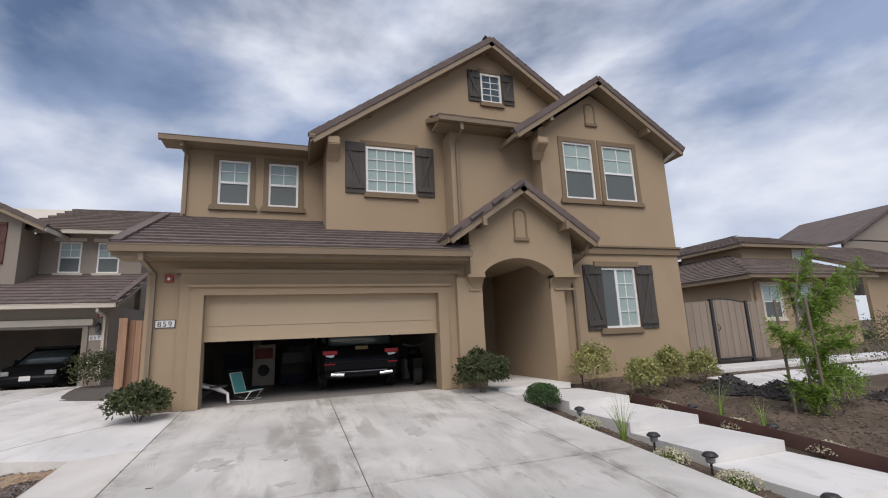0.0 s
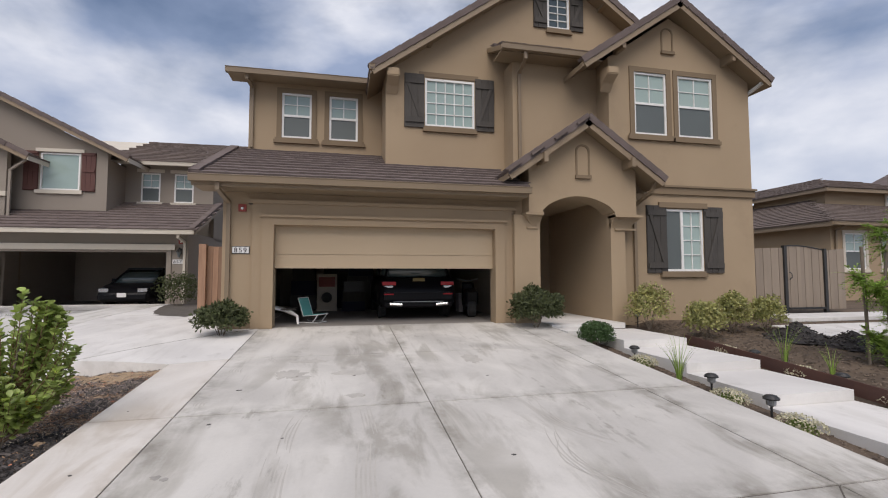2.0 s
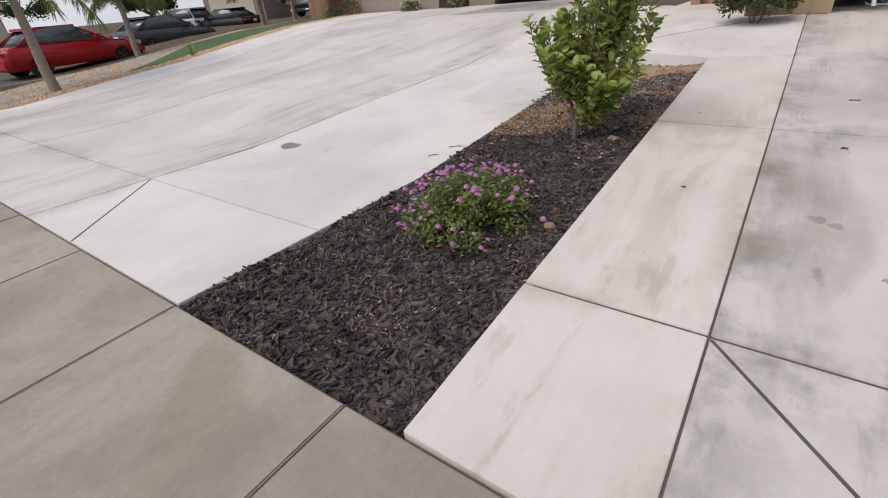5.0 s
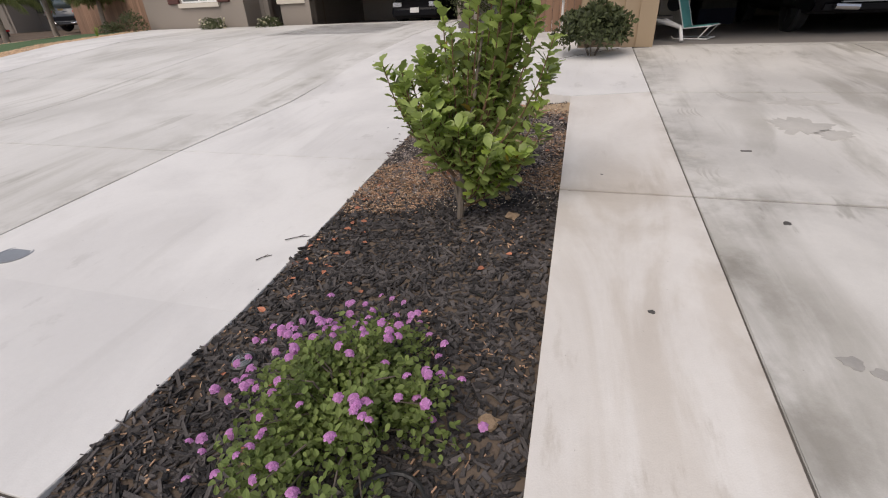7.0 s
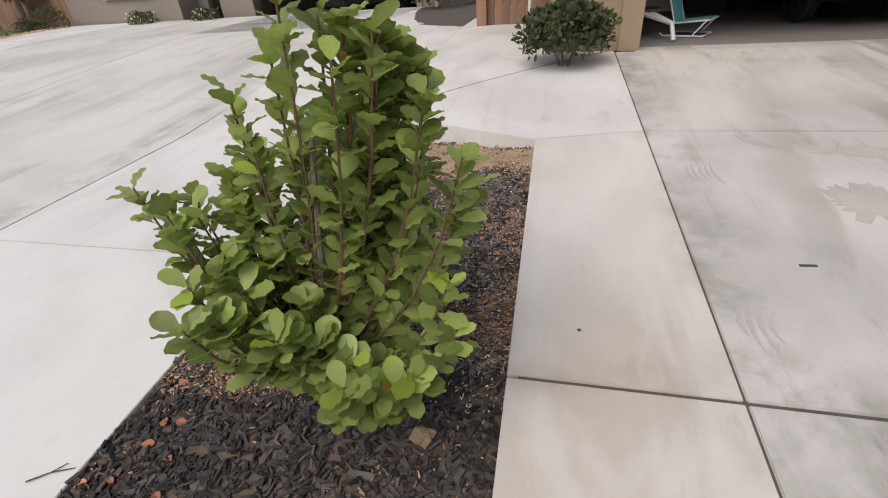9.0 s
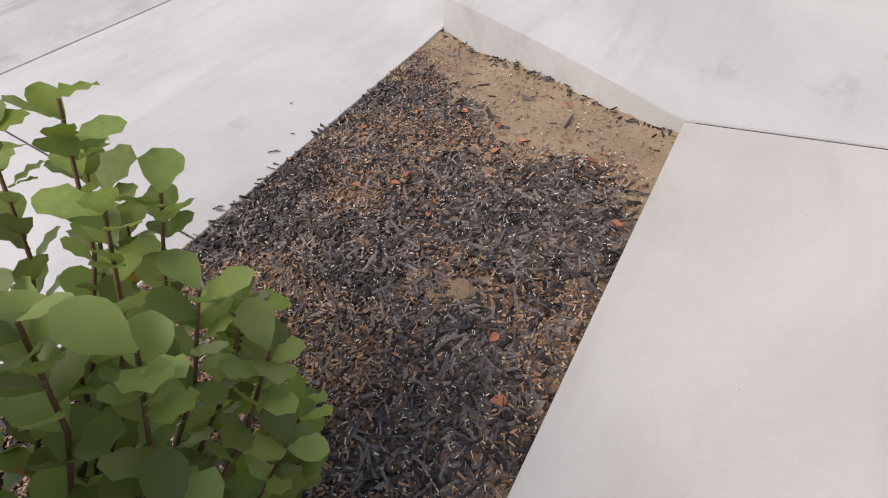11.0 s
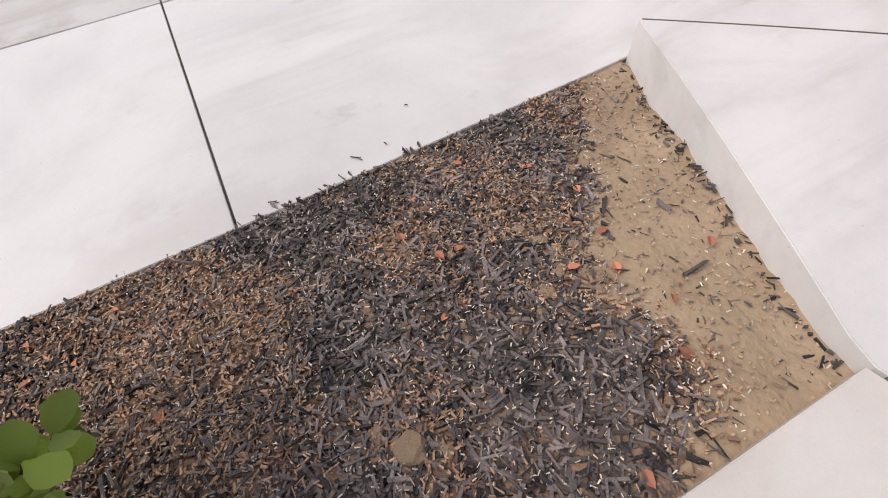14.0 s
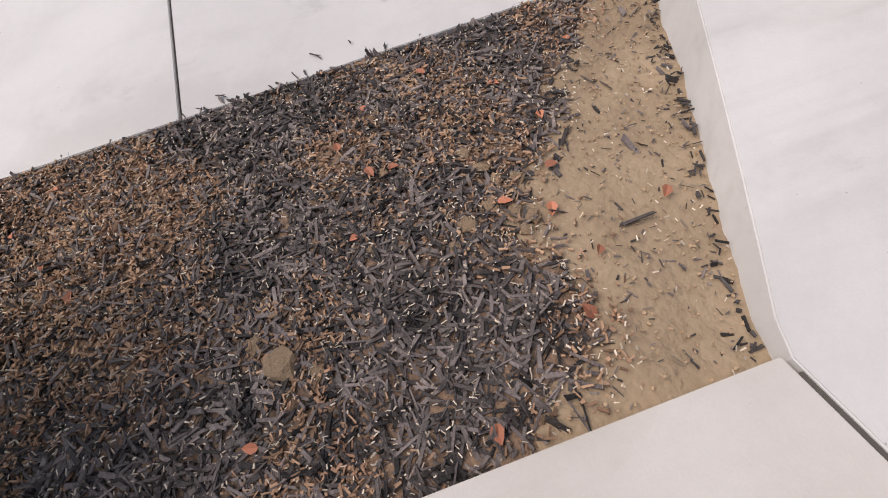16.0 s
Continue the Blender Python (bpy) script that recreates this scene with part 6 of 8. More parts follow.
for p0, p1, p2 in shoots:
    pts = [(1 - t) ** 2 * p0 + 2 * t * (1 - t) * p1 + t * t * p2 for t in (0, 0.25, 0.5, 0.75, 1.0)]
    tube(b, pts, 0.006, 5, 0.003)
    far_side = p2.y > 0.64
    young = far_side and p2.z < 0.68 or p2.z < 0.4
    n = max(8, int((p2 - p0).length / 0.036))
    whorl = 5
    for i in range(n + whorl):
        tip = i >= n
        t = 1.0 - 0.03 * (i - n) if tip else 0.25 + 0.72 * i / (n - 1)
        p = (1 - t) ** 2 * p0 + 2 * t * (1 - t) * p1 + t * t * p2
        ax = (2 * (1 - t) * (p1 - p0) + 2 * t * (p2 - p1)).normalized()
        a = i * 2.399 + rg.uniform(-0.6, 0.6)
        o = ax.orthogonal().normalized()
        o = o * math.cos(a) + ax.cross(o) * math.sin(a)
        d = o * rg.uniform(0.7, 1.1) + ax * rg.uniform(0.3, 0.9) + Vector((0, 0, 0.15)) + rand_dir(rg) * 0.3
        size = (0.88 if far_side else 0.95) * rg.uniform(0.062, 0.1) * (0.8 if tip and i > n + 2 else 1.0)
        m_ = 1 if young and t > 0.55 and rg.random() < 0.8 or tip and rg.random() < 0.15 else 0
        if rg.random() < 0.008:
            m_ = 2
        leaves[m_].append((p, d, ax + Vector((0, 0, 0.5)) + rand_dir(rg) * 0.45, size))
part("branching", b, TWIG_RED, bush, "thin reddish brown shoots")
ones = [bay_mesh("leaf", [(Vector((0, 0, 0)), Vector((0, 1, 0)), Vector((0, 0, 1)), 1.0)], LEAF_PIECE, rg) for k in range(6)]
near = sorted(leaves[0], key=lambda q: -(q[0] + q[1].normalized() * q[3]).length)[:290]
keep_ids = set(id(q) for q in near)
for k, (p, d, n, s) in enumerate(near):
    d = d.normalized()
    x_ = d.cross(n).normalized()
    m_ = Matrix((x_, d, x_.cross(d))).transposed() * s
    m_ = m_.to_4x4()
    m_.translation = p
    piece("leaf", ones[k % 6], bush, m_)
for key, mt, nm in ((0, LEAF, "foliage"), (1, LEAF_YOUNG, "young_foliage"), (2, LEAF_OLD, "fading_foliage")):
    o = new(nm, bay_mesh(nm, [q for q in leaves[key] if id(q) not in keep_ids], mt, rg))
    o.parent = bush
    tagged(o, kind="stuff")


def shrub(name, label, m, rx, ry, h, n, size, material, shape=None, seed=1, flowers=None, group="", rough=0.25, base=0.0, stems=True, category="shrub"):
    """A rounded shrub: stems from the base and small leaves in an uneven shell."""
    r = random.Random(seed)
    t = thing(name, label, category, m, group)
    if stems:
        b = bmesh.new()
        for k in range(7):
            a = k * 0.9 + r.uniform(-0.3, 0.3)
            tube(b, [(0.02 * math.cos(a), 0.02 * math.sin(a), -0.04), (rx * 0.3 * math.cos(a), ry * 0.3 * math.sin(a), h * 0.35), (rx * 0.6 * math.cos(a), ry * 0.6 * math.sin(a), h * 0.7)], 0.008, 5, 0.003)
        part("stems", b, BARK, t)
    ls = []
    for k in range(n):
        d = rand_dir(r, 0.25)
        if d.z < -0.5:
            d.z = -d.z
        f = r.uniform(0.4, 1.0) ** 0.7 + rough * noise.noise(Vector((d.x * 2.2, d.y * 2.2, d.z * 2.2 + seed * 3.7)))
        p = Vector((d.x * rx * f, d.y * ry * f, base + h * 0.5 + d.z * h * 0.5 * f))
        if p.z < 0.02:
            continue
        ls.append((p, d * 0.6 + rand_dir(r, 0.4), d + rand_dir(r) * 0.5, size * r.uniform(0.7, 1.25)))
    o = new("foliage", leaf_mesh("foliage", ls, material, shape))
    o.parent = t
    tagged(o, kind="stuff")
    return t


shrub("shrub", "dark evergreen shrub at the garage corner", pose(-0.82, -0.55, -0.06), 0.47, 0.42, 0.64, 3600, 0.07, LEAF_DARK, SLIM_SHAPE_WIDE, seed=4, rough=0.35)
shrub("shrub", "dark evergreen shrub between garage and porch", pose(5.58, -0.62, -0.06), 0.58, 0.5, 0.86, 5000, 0.075, LEAF_DARK, SLIM_SHAPE_WIDE, seed=5, rough=0.38)
shrub("box_shrub", "low clipped box shrub beside the driveway", pose(6.3, -1.85, -0.33), 0.36, 0.36, 0.52, 5200, 0.03, LEAF_BOX, seed=6, rough=0.08)
for k, (x, y, h, w) in enumerate(((8.3, -0.75, 0.95, 0.5), (8.75, -1.9, 0.72, 0.42), (9.75, -1.6, 0.86, 0.36), (10.75, -1.5, 0.76, 0.42))):
    shrub("variegated_shrub", "yellow variegated shrub in front of tan wall", pose(x, y, z_drive(y) - 0.06), w, w * 0.9, h, 1900, 0.055, LEAF_VARIEG, seed=10 + k, rough=0.4, group="variegated shrubs along the wall")
shrub("rose_shrub", "dark rose shrub by the neighbour's garage", NM @ pose(5.75, -0.9, -0.05), 0.75, 0.5, 1.35, 1500, 0.07, LEAF_DARK, seed=20)
for k, (x, y, h, w) in enumerate(((-1.6, -0.6, 0.6, 0.45), (-3.7, -0.9, 0.62, 0.45), (-7.2, -1.0, 0.95, 0.5), (-8.4, -0.9, 0.6, 0.45))):
    t = shrub("house_shrub", "small shrub in front of the grey house", NM @ pose(x, y, -0.1), w, w, h, 700, 0.06, LEAF_DARK, seed=24 + k, group="shrubs along the grey house")
    if k < 2:
        r = random.Random(k)
        ls = [(Vector((w * 0.9 * math.cos(a), w * 0.9 * math.sin(a), r.uniform(0.25, h))), rand_dir(r), rand_dir(r, 1), 0.09) for a in [r.uniform(0, 6.3) for q in range(40)]]
        o = new("blossom", leaf_mesh("blossom", ls, PETAL_W))
        o.parent = t
        tagged(o, "white blossom", kind="stuff")

# lantana with lilac flower heads
rg = random.Random(21)
lan = thing("lantana", "spreading lantana with lilac flower clusters in mulch", "flowering plant", pose(-1.66, -6.6, -0.66))
ls, heads = [], []
b = bmesh.new()
for k in range(46):
    a, r = rg.uniform(0, 6.283), math.sqrt(rg.random())
    ex, ey, ez = 0.43 * r * math.cos(a), 0.5 * r * math.sin(a), 0.1 + 0.22 * (1 - r * r) + rg.uniform(-0.03, 0.06)
    p0, p1, p2 = Vector((0, 0, 0.02)), Vector((ex * 0.5, ey * 0.5, ez * 0.9)), Vector((ex, ey, ez))
    tube(b, [p0, p1, p2], 0.005, 4, 0.002)
    for i in range(150):
        t = rg.uniform(0.2, 1.0)
        p = (1 - t) ** 2 * p0 + 2 * t * (1 - t) * p1 + t * t * p2 + rand_dir(rg, 0.2) * 0.06
        if p.z < 0.02:
            p.z = 0.02 + rg.random() * 0.05
        ls.append((p, rand_dir(rg, 0.2), Vector((0, 0, 1)) + rand_dir(rg) * 0.5, rg.uniform(0.018, 0.034)))
    for q in range(rg.choice((2, 2, 3, 4))):
        heads.append(p2 + Vector((rg.uniform(-0.1, 0.1), rg.uniform(-0.1, 0.1), rg.uniform(0.045, 0.1))))
part("stems", b, BARK, lan)
o = new("foliage", leaf_mesh("foliage", ls, LEAF_LAN))
o.parent = lan
tagged(o, kind="stuff")
hv, hf = [], []
for i in range(22):
    a, r = i * 2.399, math.sqrt((i + 0.5) / 22)
    c = Vector((0.02 * r * math.cos(a), 0.02 * r * math.sin(a), 0.013 * (1 - r * r)))
    nrm = Vector((c.x, c.y, 0.018)).normalized()
    u = nrm.orthogonal().normalized()
    w = nrm.cross(u)
    k0 = len(hv)
    for j in range(5):
        hv.append(tuple(c + (u * math.cos(j * 1.2566) + w * math.sin(j * 1.2566)) * 0.0068))
    hv.append(tuple(c - nrm * 0.002))
    hf += [(k0 + j, k0 + (j + 1) % 5, k0 + 5) for j in range(5)]
head_me = raw("flower_head", hv, hf, PETAL)
for p in heads:
    m_ = Matrix.Translation(p) @ Euler((rg.uniform(-0.6, 0.6), rg.uniform(-0.6, 0.6), rg.uniform(0, 6))).to_matrix().to_4x4() @ Matrix.Scale(rg.uniform(0.6, 0.92), 4)
    piece("flower_head", head_me, lan, m_)

# low white flowers and grasses by the path
for k, (x, y) in enumerate(((6.25, -5.05), (6.28, -5.95), (8.3, -4.3), (8.3, -5.6), (6.28, -3.3), (8.3, -2.9))):
    t = shrub("alyssum", "low cushion of creamy white flowers", pose(x, y, ground_z(x, y)), 0.14, 0.17, 0.15, 400, 0.03, LEAF_LAN, seed=40 + k, group="white flower cushions along the path", stems=False, category="flowering plant")
    r = random.Random(k)
    ls = []
    for q in range(420):
        d = rand_dir(r, 0.6)
        ls.append((Vector((d.x * 0.2, d.y * 0.25, 0.1 + abs(d.z) * 0.12)), rand_dir(r), d, 0.026))
    o = new("blossom", leaf_mesh("blossom", ls, PETAL_W))
    o.parent = t
    tagged(o, "creamy white blossom", kind="stuff")


def grass(m, n, h, seed, label, material, group):
    r = random.Random(seed)
    t = thing("grass_clump", label, "grass", m, group)
    vs, fs = [], []
    for k in range(n):
        a, lean = r.uniform(0, 6.283), r.uniform(0.1, 0.55)
        L = h * r.uniform(0.6, 1.1)
        u = Vector((math.cos(a), math.sin(a), 0))
        s = Vector((-math.sin(a), math.cos(a), 0)) * 0.006
        o = len(vs)
        for j in range(5):
            f = j / 4
            c = u * (0.03 + L * lean * f * f) + Vector((0, 0, L * f * (1 - 0.25 * lean * f)))
            w = s * (1 - f * 0.9)
            vs += [tuple(c - w), tuple(c + w)]
        fs += [(o + 2 * j, o + 2 * j + 1, o + 2 * j + 3, o + 2 * j + 2) for j in range(4)]
    o = new("blades", raw("blades", vs, fs, material))
    o.parent = t
    tagged(o, kind="stuff")
    return t


grass(pose(6.3, -4.1, ground_z(6.3, -4.1)), 40, 0.75, 1, "spiky green grass clump by the path", LEAF_LIME, "grass clumps")
grass(pose(8.45, -3.9, ground_z(8.45, -3.9)), 24, 0.8, 2, "thin green grass clump behind the edging", LEAF_LIME, "grass clumps")
grass(pose(8.5, -4.6, ground_z(8.5, -4.6)), 16, 0.5, 3, "thin green grass clump behind the edging", LEAF_LIME, "grass clumps")
grass(pose(lawn_edge(-1.2) - 0.55, -1.2, -0.42), 60, 0.6, 4, "spiky agave-like clump in pebbles", LEAF_LIME, "grass clumps")
grass(pose(lawn_edge(6.0) - 0.6, 6.0, 0.05), 40, 0.4, 5, "spiky agave-like clump in pebbles", LEAF_LIME, "grass clumps")

# staked young tree in the front bed
rg = random.Random(31)
TX, TY = 10.1, -4.3
tree = thing("young_tree", "young staked tree with feathery lime foliage", "tree", pose(TX, TY, z_drive(TY) - 0.08))
b = bmesh.new()
tube(b, [(0, 0, -0.1), (0.02, 0, 0.6), (-0.03, 0.02, 1.3), (0.05, 0, 2.0), (0.25, 0, 2.5)], 0.03, 8, 0.01)
part("trunk", b, BARK, tree)
ls = []
b = bmesh.new()
for k, (dx, dy, z0, z1) in enumerate(((0.9, 0.2, 1.2, 2.0), (1.4, 0, 1.6, 2.4), (-0.6, 0.1, 1.0, 1.5), (0.7, -0.3, 0.8, 1.2), (-0.5, -0.2, 0.9, 1.3), (1.1, 0.3, 1.4, 1.5), (0.4, 0.4, 1.7, 2.3), (0.5, -0.2, 0.5, 0.6), (1.0, -0.2, 1.0, 1.1), (-0.3, 0.1, 0.2, 0.5), (-0.1, -0.3, 0.1, 0.4), (0.6, 0.1, 0.6, 0.9), (1.3, 0.1, 1.3, 1.9), (1.7, 0.2, 1.7, 2.1), (1.9, -0.1, 1.6, 2.6), (1.5, 0.0, 1.2, 1.4), (0.8, 0.1, 1.9, 2.8))):
    p0, p2 = Vector((0, 0, z0)), Vector((dx, dy, z1))
    p1 = (p0 + p2) / 2 + Vector((0, 0, 0.12))
    tube(b, [p0, p1, p2], 0.012, 5, 0.003)
    for q in range(62):
        t = 0.2 + 0.8 * q / 61
        c = (1 - t) ** 2 * p0 + 2 * t * (1 - t) * p1 + t * t * p2
        d = rand_dir(rg, 0.1)
        for j in range(9):
            e = c + rand_dir(rg) * 0.012 + d * 0.032 * j + Vector((0, 0, -0.0012 * j * j))
            for s in (-1, 1):
                ls.append((e, d * 0.5 + d.cross(Vector((0, 0, 1))) * s, Vector((0, 0, 1)) + rand_dir(rg) * 0.4, 0.075 * (1 - 0.04 * j)))
part("limbs", b, BARK, tree)
o = new("crown", leaf_mesh("crown", ls, LEAF_LIME, SLIM_SHAPE))
o.parent = tree
tagged(o, kind="stuff")
for x, y in ((-0.28, 0.12), (0.02, -0.2)):
    b = bmesh.new()
    tube(b, [(TX + x, TY + y, z_drive(TY) - 0.15), (TX + x - 0.05, TY + y, 1.55)], 0.025, 8)
    solid("tree_stake", b, BARK, "wooden stake beside the young tree", "stake", group="tree stakes")
for k, (x, y, h, w) in enumerate(((14.5, -3.4, 1.7, 0.9), (16.2, -3.0, 1.5, 1.1), (10.9, -6.0, 0.5, 0.4), (11.2, -4.1, 0.75, 0.4))):
    shrub("bed_shrub", "loose green shrub in the soil bed", pose(x, y, z_drive(y) - 0.08), w, w, h, 1500, 0.06, LEAF_LIME if k > 1 else LEAF_DARK, SLIM_SHAPE, 60 + k, group="loose shrubs in the bed", rough=0.5)
# heaps of dark mulch in the front bed
for k, (x, y, r_, h) in enumerate(((10.6, -2.3, 0.7, 0.36), (11.1, -3.0, 0.7, 0.3), (12.6, -4.2, 0.6, 0.25), (13.2, -5.2, 0.5, 0.2))):
    b = bmesh.new()
    N = 20
    rows_ = []
    for j in range(9):
        f = j / 8
        rows_.append([b.verts.new((r_ * f * math.cos(a) * (1 + 0.2 * noise.noise((math.cos(a) * 2, math.sin(a) * 2, k))), r_ * f * math.sin(a), h * (1 - f) ** 1.3 + 0.06 * noise.noise((f * 6 + k, math.cos(a) * 3, math.sin(a) * 3)) * (1 - f))) for a in [2 * math.pi * i / N for i in range(N)]])
    for p, q in zip(rows_, rows_[1:]):
        for i in range(N):
            b.faces.new((p[i], q[i], q[(i + 1) % N], p[(i + 1) % N]))
    rh_ = random.Random(90 + k)
    for q in range(260):
        a, f = rh_.uniform(0, 6.283), math.sqrt(rh_.random())
        L_ = rh_.uniform(0.03, 0.1)
        box(b, -L_ / 2, L_ / 2, -0.012, 0.012, -0.006, 0.006, Matrix.Translation((r_ * f * math.cos(a), r_ * f * math.sin(a), h * (1 - f) ** 1.3 + 0.02)) @ Euler((rh_.uniform(-0.7, 0.7), rh_.uniform(-0.7, 0.7), rh_.uniform(0, 6))).to_matrix().to_4x4())
    solid("mulch_heap", b, MULCH, "small heap of dark mulch on soil", "mulch heap", m=pose(x, y, z_drive(y) - 0.07), group="mulch heaps")


# ---- palms and far trees ----
def palm(m, h, fr, L, seed, group):
    r = random.Random(seed)
    t = thing("palm_tree", "young queen palm with drooping fronds", "palm", m, group)
    b = bmesh.new()
    tube(b, [(0.04, 0.03, -0.2), (0.03, 0.02, 0.0), (0.0, 0.0, h * 0.2), (0.01, 0.02, h * 0.5), (0.06, 0.01, h * 0.8), (0.1, 0.0, h)], 0.13, 10, 0.07)
    part("trunk", b, PALMBARK, t)
    b = bmesh.new()
    ls = []
    for k in range(fr):
        a = k * 2.399
        el = r.uniform(0.5, 1.4)
        pts = []
        for j in range(9):
            f = j / 8
            rr = L * f * math.cos(el * (1 - f * 0.4))
            zz = h + L * (f * math.sin(el) - 0.98 * f * f * (1.18 - el * 0.4))
            pts.append(Vector((0.1 + rr * math.cos(a), rr * math.sin(a), zz)))
        tube(b, pts, 0.015, 5, 0.003)
        for j in range(95):
            f = 0.15 + 0.85 * j / 94
            i = min(7, int(f * 8))
            c = pts[i].lerp(pts[i + 1], f * 8 - i)
            ax = (pts[i + 1] - pts[i]).normalized()
            sd = ax.cross(Vector((0, 0, 1))).normalized()
            for s in (-1, 1):
                d = sd * s * 0.55 + ax * 0.6 + Vector((0, 0, -1.1)) + rand_dir(r) * 0.35
                ls.append((c, d, Vector((0, 0, 1)) + rand_dir(r) * 0.3, 0.52 * (1 - 0.6 * abs(f - 0.45))))
    part("frond_ribs", b, LEAF_PALM, t)
    o = new("fronds", leaf_mesh("fronds", ls, LEAF_PALM, [(u * 0.085, v) for u, v in SLIM_SHAPE], 0.3))
    o.parent = t
    tagged(o, kind="stuff")
    return t


palm(pose(-14.3, -5.0, -0.64), 2.45, 24, 2.3, 1, "palms along the kerb")
palm(pose(-19.6, -0.7, -0.6), 2.1, 13, 1.5, 2, "palms along the kerb")
palm(pose(-21.3, 6.0, -0.3), 1.7, 12, 1.5, 3, "palms along the kerb")
palm(pose(-22.2, 8.6, -0.3), 1.9, 12, 1.5, 4, "palms along the kerb")
palm(pose(-20.6, 9.6, -0.1), 1.5, 11, 1.2, 5, "palms along the kerb")


def far_tree(m, h, w, seed, group):
    r = random.Random(seed)
    t = thing("far_tree", "dark green broadleaf tree beyond the street", "tree", m, group)
    b = bmesh.new()
    tube(b, [(0, 0, -0.3), (0.1, 0, h * 0.3), (0, 0.1, h * 0.55)], 0.22, 8, 0.1)
    for k in range(6):
        a = k * 1.05
        tube(b, [(0, 0, h * 0.3), (w * 0.3 * math.cos(a), w * 0.3 * math.sin(a), h * 0.5), (w * 0.45 * math.cos(a), w * 0.45 * math.sin(a), h * 0.7)], 0.09, 6, 0.02)
    part("trunk", b, BARK, t)
    ls = []
    blobs = [(rand_dir(r, 0.1), r.uniform(0.25, 0.45)) for k in range(26)]
    for d, s in blobs:
        c = Vector((d.x * w * 0.42, d.y * w * 0.42, h * 0.62 + d.z * h * 0.3))
        for k in range(230):
            e = rand_dir(r)
            ls.append((c + Vector((e.x * w, e.y * w, e.z * h * 0.6)) * s * 0.5 * r.uniform(0.3, 1), rand_dir(r), e, 0.24))
    o = new("crown", leaf_mesh("crown", ls, LEAF_FAR))
    o.parent = t
    tagged(o, kind="stuff")


for k, (x, y, h, w) in enumerate(((-46, 12.6, 4.9, 4.6), (-50, 24, 6.5, 7), (-60, 30, 8, 8), (-62, 42, 7, 8), (-70, 10, 8, 8), (-48, -8, 6, 6), (-75, 55, 9, 10), (-58, 62, 9, 9))):
    far_tree(pose(x, y, -0.6), h, w, 70 + k, "far street trees")

# ---- mulch and litter in the bed ----
def chips(name, n, region, lrange, wrange, material, seed, accept, lift=0.0):
    r = np.random.RandomState(seed)
    vs, fs = [], []
    k = 0
    while k < n:
        x, y = r.uniform(-2.62, -1.035), r.uniform(*region)
        if x < -2.57 - 0.03 * max(0.0, y + 3.92):
            continue
        if y > end_front(x) - 0.01 or not accept(x, y, r):
            k += 0.2
            continue
        k += 1
        l, w = r.uniform(*lrange) * r.uniform(0.6, 1.0), r.uniform(*wrange)
        h = w * r.uniform(0.3, 0.6)
        a, tl, rl = r.uniform(0, 6.283), r.normal(0, 0.3), r.normal(0, 0.5)
        ca, sa = math.cos(a), math.sin(a)
        z = z_soil(x, y) + r.uniform(0.0, 0.014) + lift
        o = len(vs)
        for px, py, pz in ((-l, -w * 0.6, -h), (l, -w, -h), (l * 0.85, w, -h), (-l * 1.1, w * 0.8, -h), (-l * 0.9, -w * 0.6, h), (l * 0.9, -w * 0.9, h), (l * 0.8, w * 0.8, h), (-l, w * 0.7, h)):
            px, py, pz = px * 0.5, py * 0.5, pz * 0.5
            pz += px * tl + py * rl
            vs.append((x + px * ca - py * sa, y + px * sa + py * ca, z + pz))
        fs += [tuple(o + i for i in f) for f in ((4, 5, 6, 7), (0, 1, 5, 4), (1, 2, 6, 5), (2, 3, 7, 6), (3, 0, 4, 7))]
    return tagged(new(name, raw(name, vs, fs, material)), "scattered wood chips over the planting bed", "mulch", kind="stuff")


def brown(x, y):
    """How thickly brown fines lie between the chips."""
    return noise.noise((x * 2.6, y * 2.6, 5)) + 0.9 * max(0, min(0.8, -3.8 - y)) * (0.9 - 0.35 * max(-1.0, min(1.0, (x + 1.6) / 0.5))) + 0.3 * noise.noise((x * 7, y * 7, 8)) - 1.4 * max(0, -4.5 - y)


def on_mulch(x, y, r):
    if r.rand() < min(0.6, 1.1 * brown(x, y)):
        return False
    return bare(x, y) < r.normal(-0.02, 0.06) or r.rand() < 0.008


def near_end(x, y, r):
    return end_front(x) - y < abs(r.normal(0, 0.03)) + 0.01


# paler chips towards the apron: brighter light is part of their colour
chips("mulch", 11000, (-4.75, -1.9), (0.03, 0.12), (0.004, 0.0155), MULCH_LIT_FADED, 1, on_mulch)
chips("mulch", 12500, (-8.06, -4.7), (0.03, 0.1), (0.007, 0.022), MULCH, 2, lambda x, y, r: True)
chips("edge_mulch", 900, (-2.8, -1.9), (0.015, 0.05), (0.004, 0.01), MULCH, 12, near_end, 0.004)
chips("brown_mulch", 15000, (-4.9, -1.9), (0.006, 0.036), (0.003, 0.01), MULCH_BR, 3, lambda x, y, r: brown(x, y) > r.normal(0.06, 0.16) and bare(x, y) < r.normal(0.02, 0.08), 0.006)
chips("brown_mulch", 1500, (-8.06, -4.7), (0.008, 0.035), (0.004, 0.009), MULCH_BR, 4, lambda x, y, r: noise.noise((x * 2.2, y * 2.2, 5)) > r.normal(0.12, 0.16), 0.006)
SPECK = mat("pale_wood_speck", (0.72, 0.63, 0.52), (0.5, 0.4, 0.28), 8, 60, 0.9, 0.1, island=0.35)
chips("pale_specks", 5200, (-4.9, -1.9), (0.005, 0.02), (0.002, 0.005), SPECK, 5, lambda x, y, r: bare(x, y) < 0.1 or r.rand() < 0.15, 0.013)


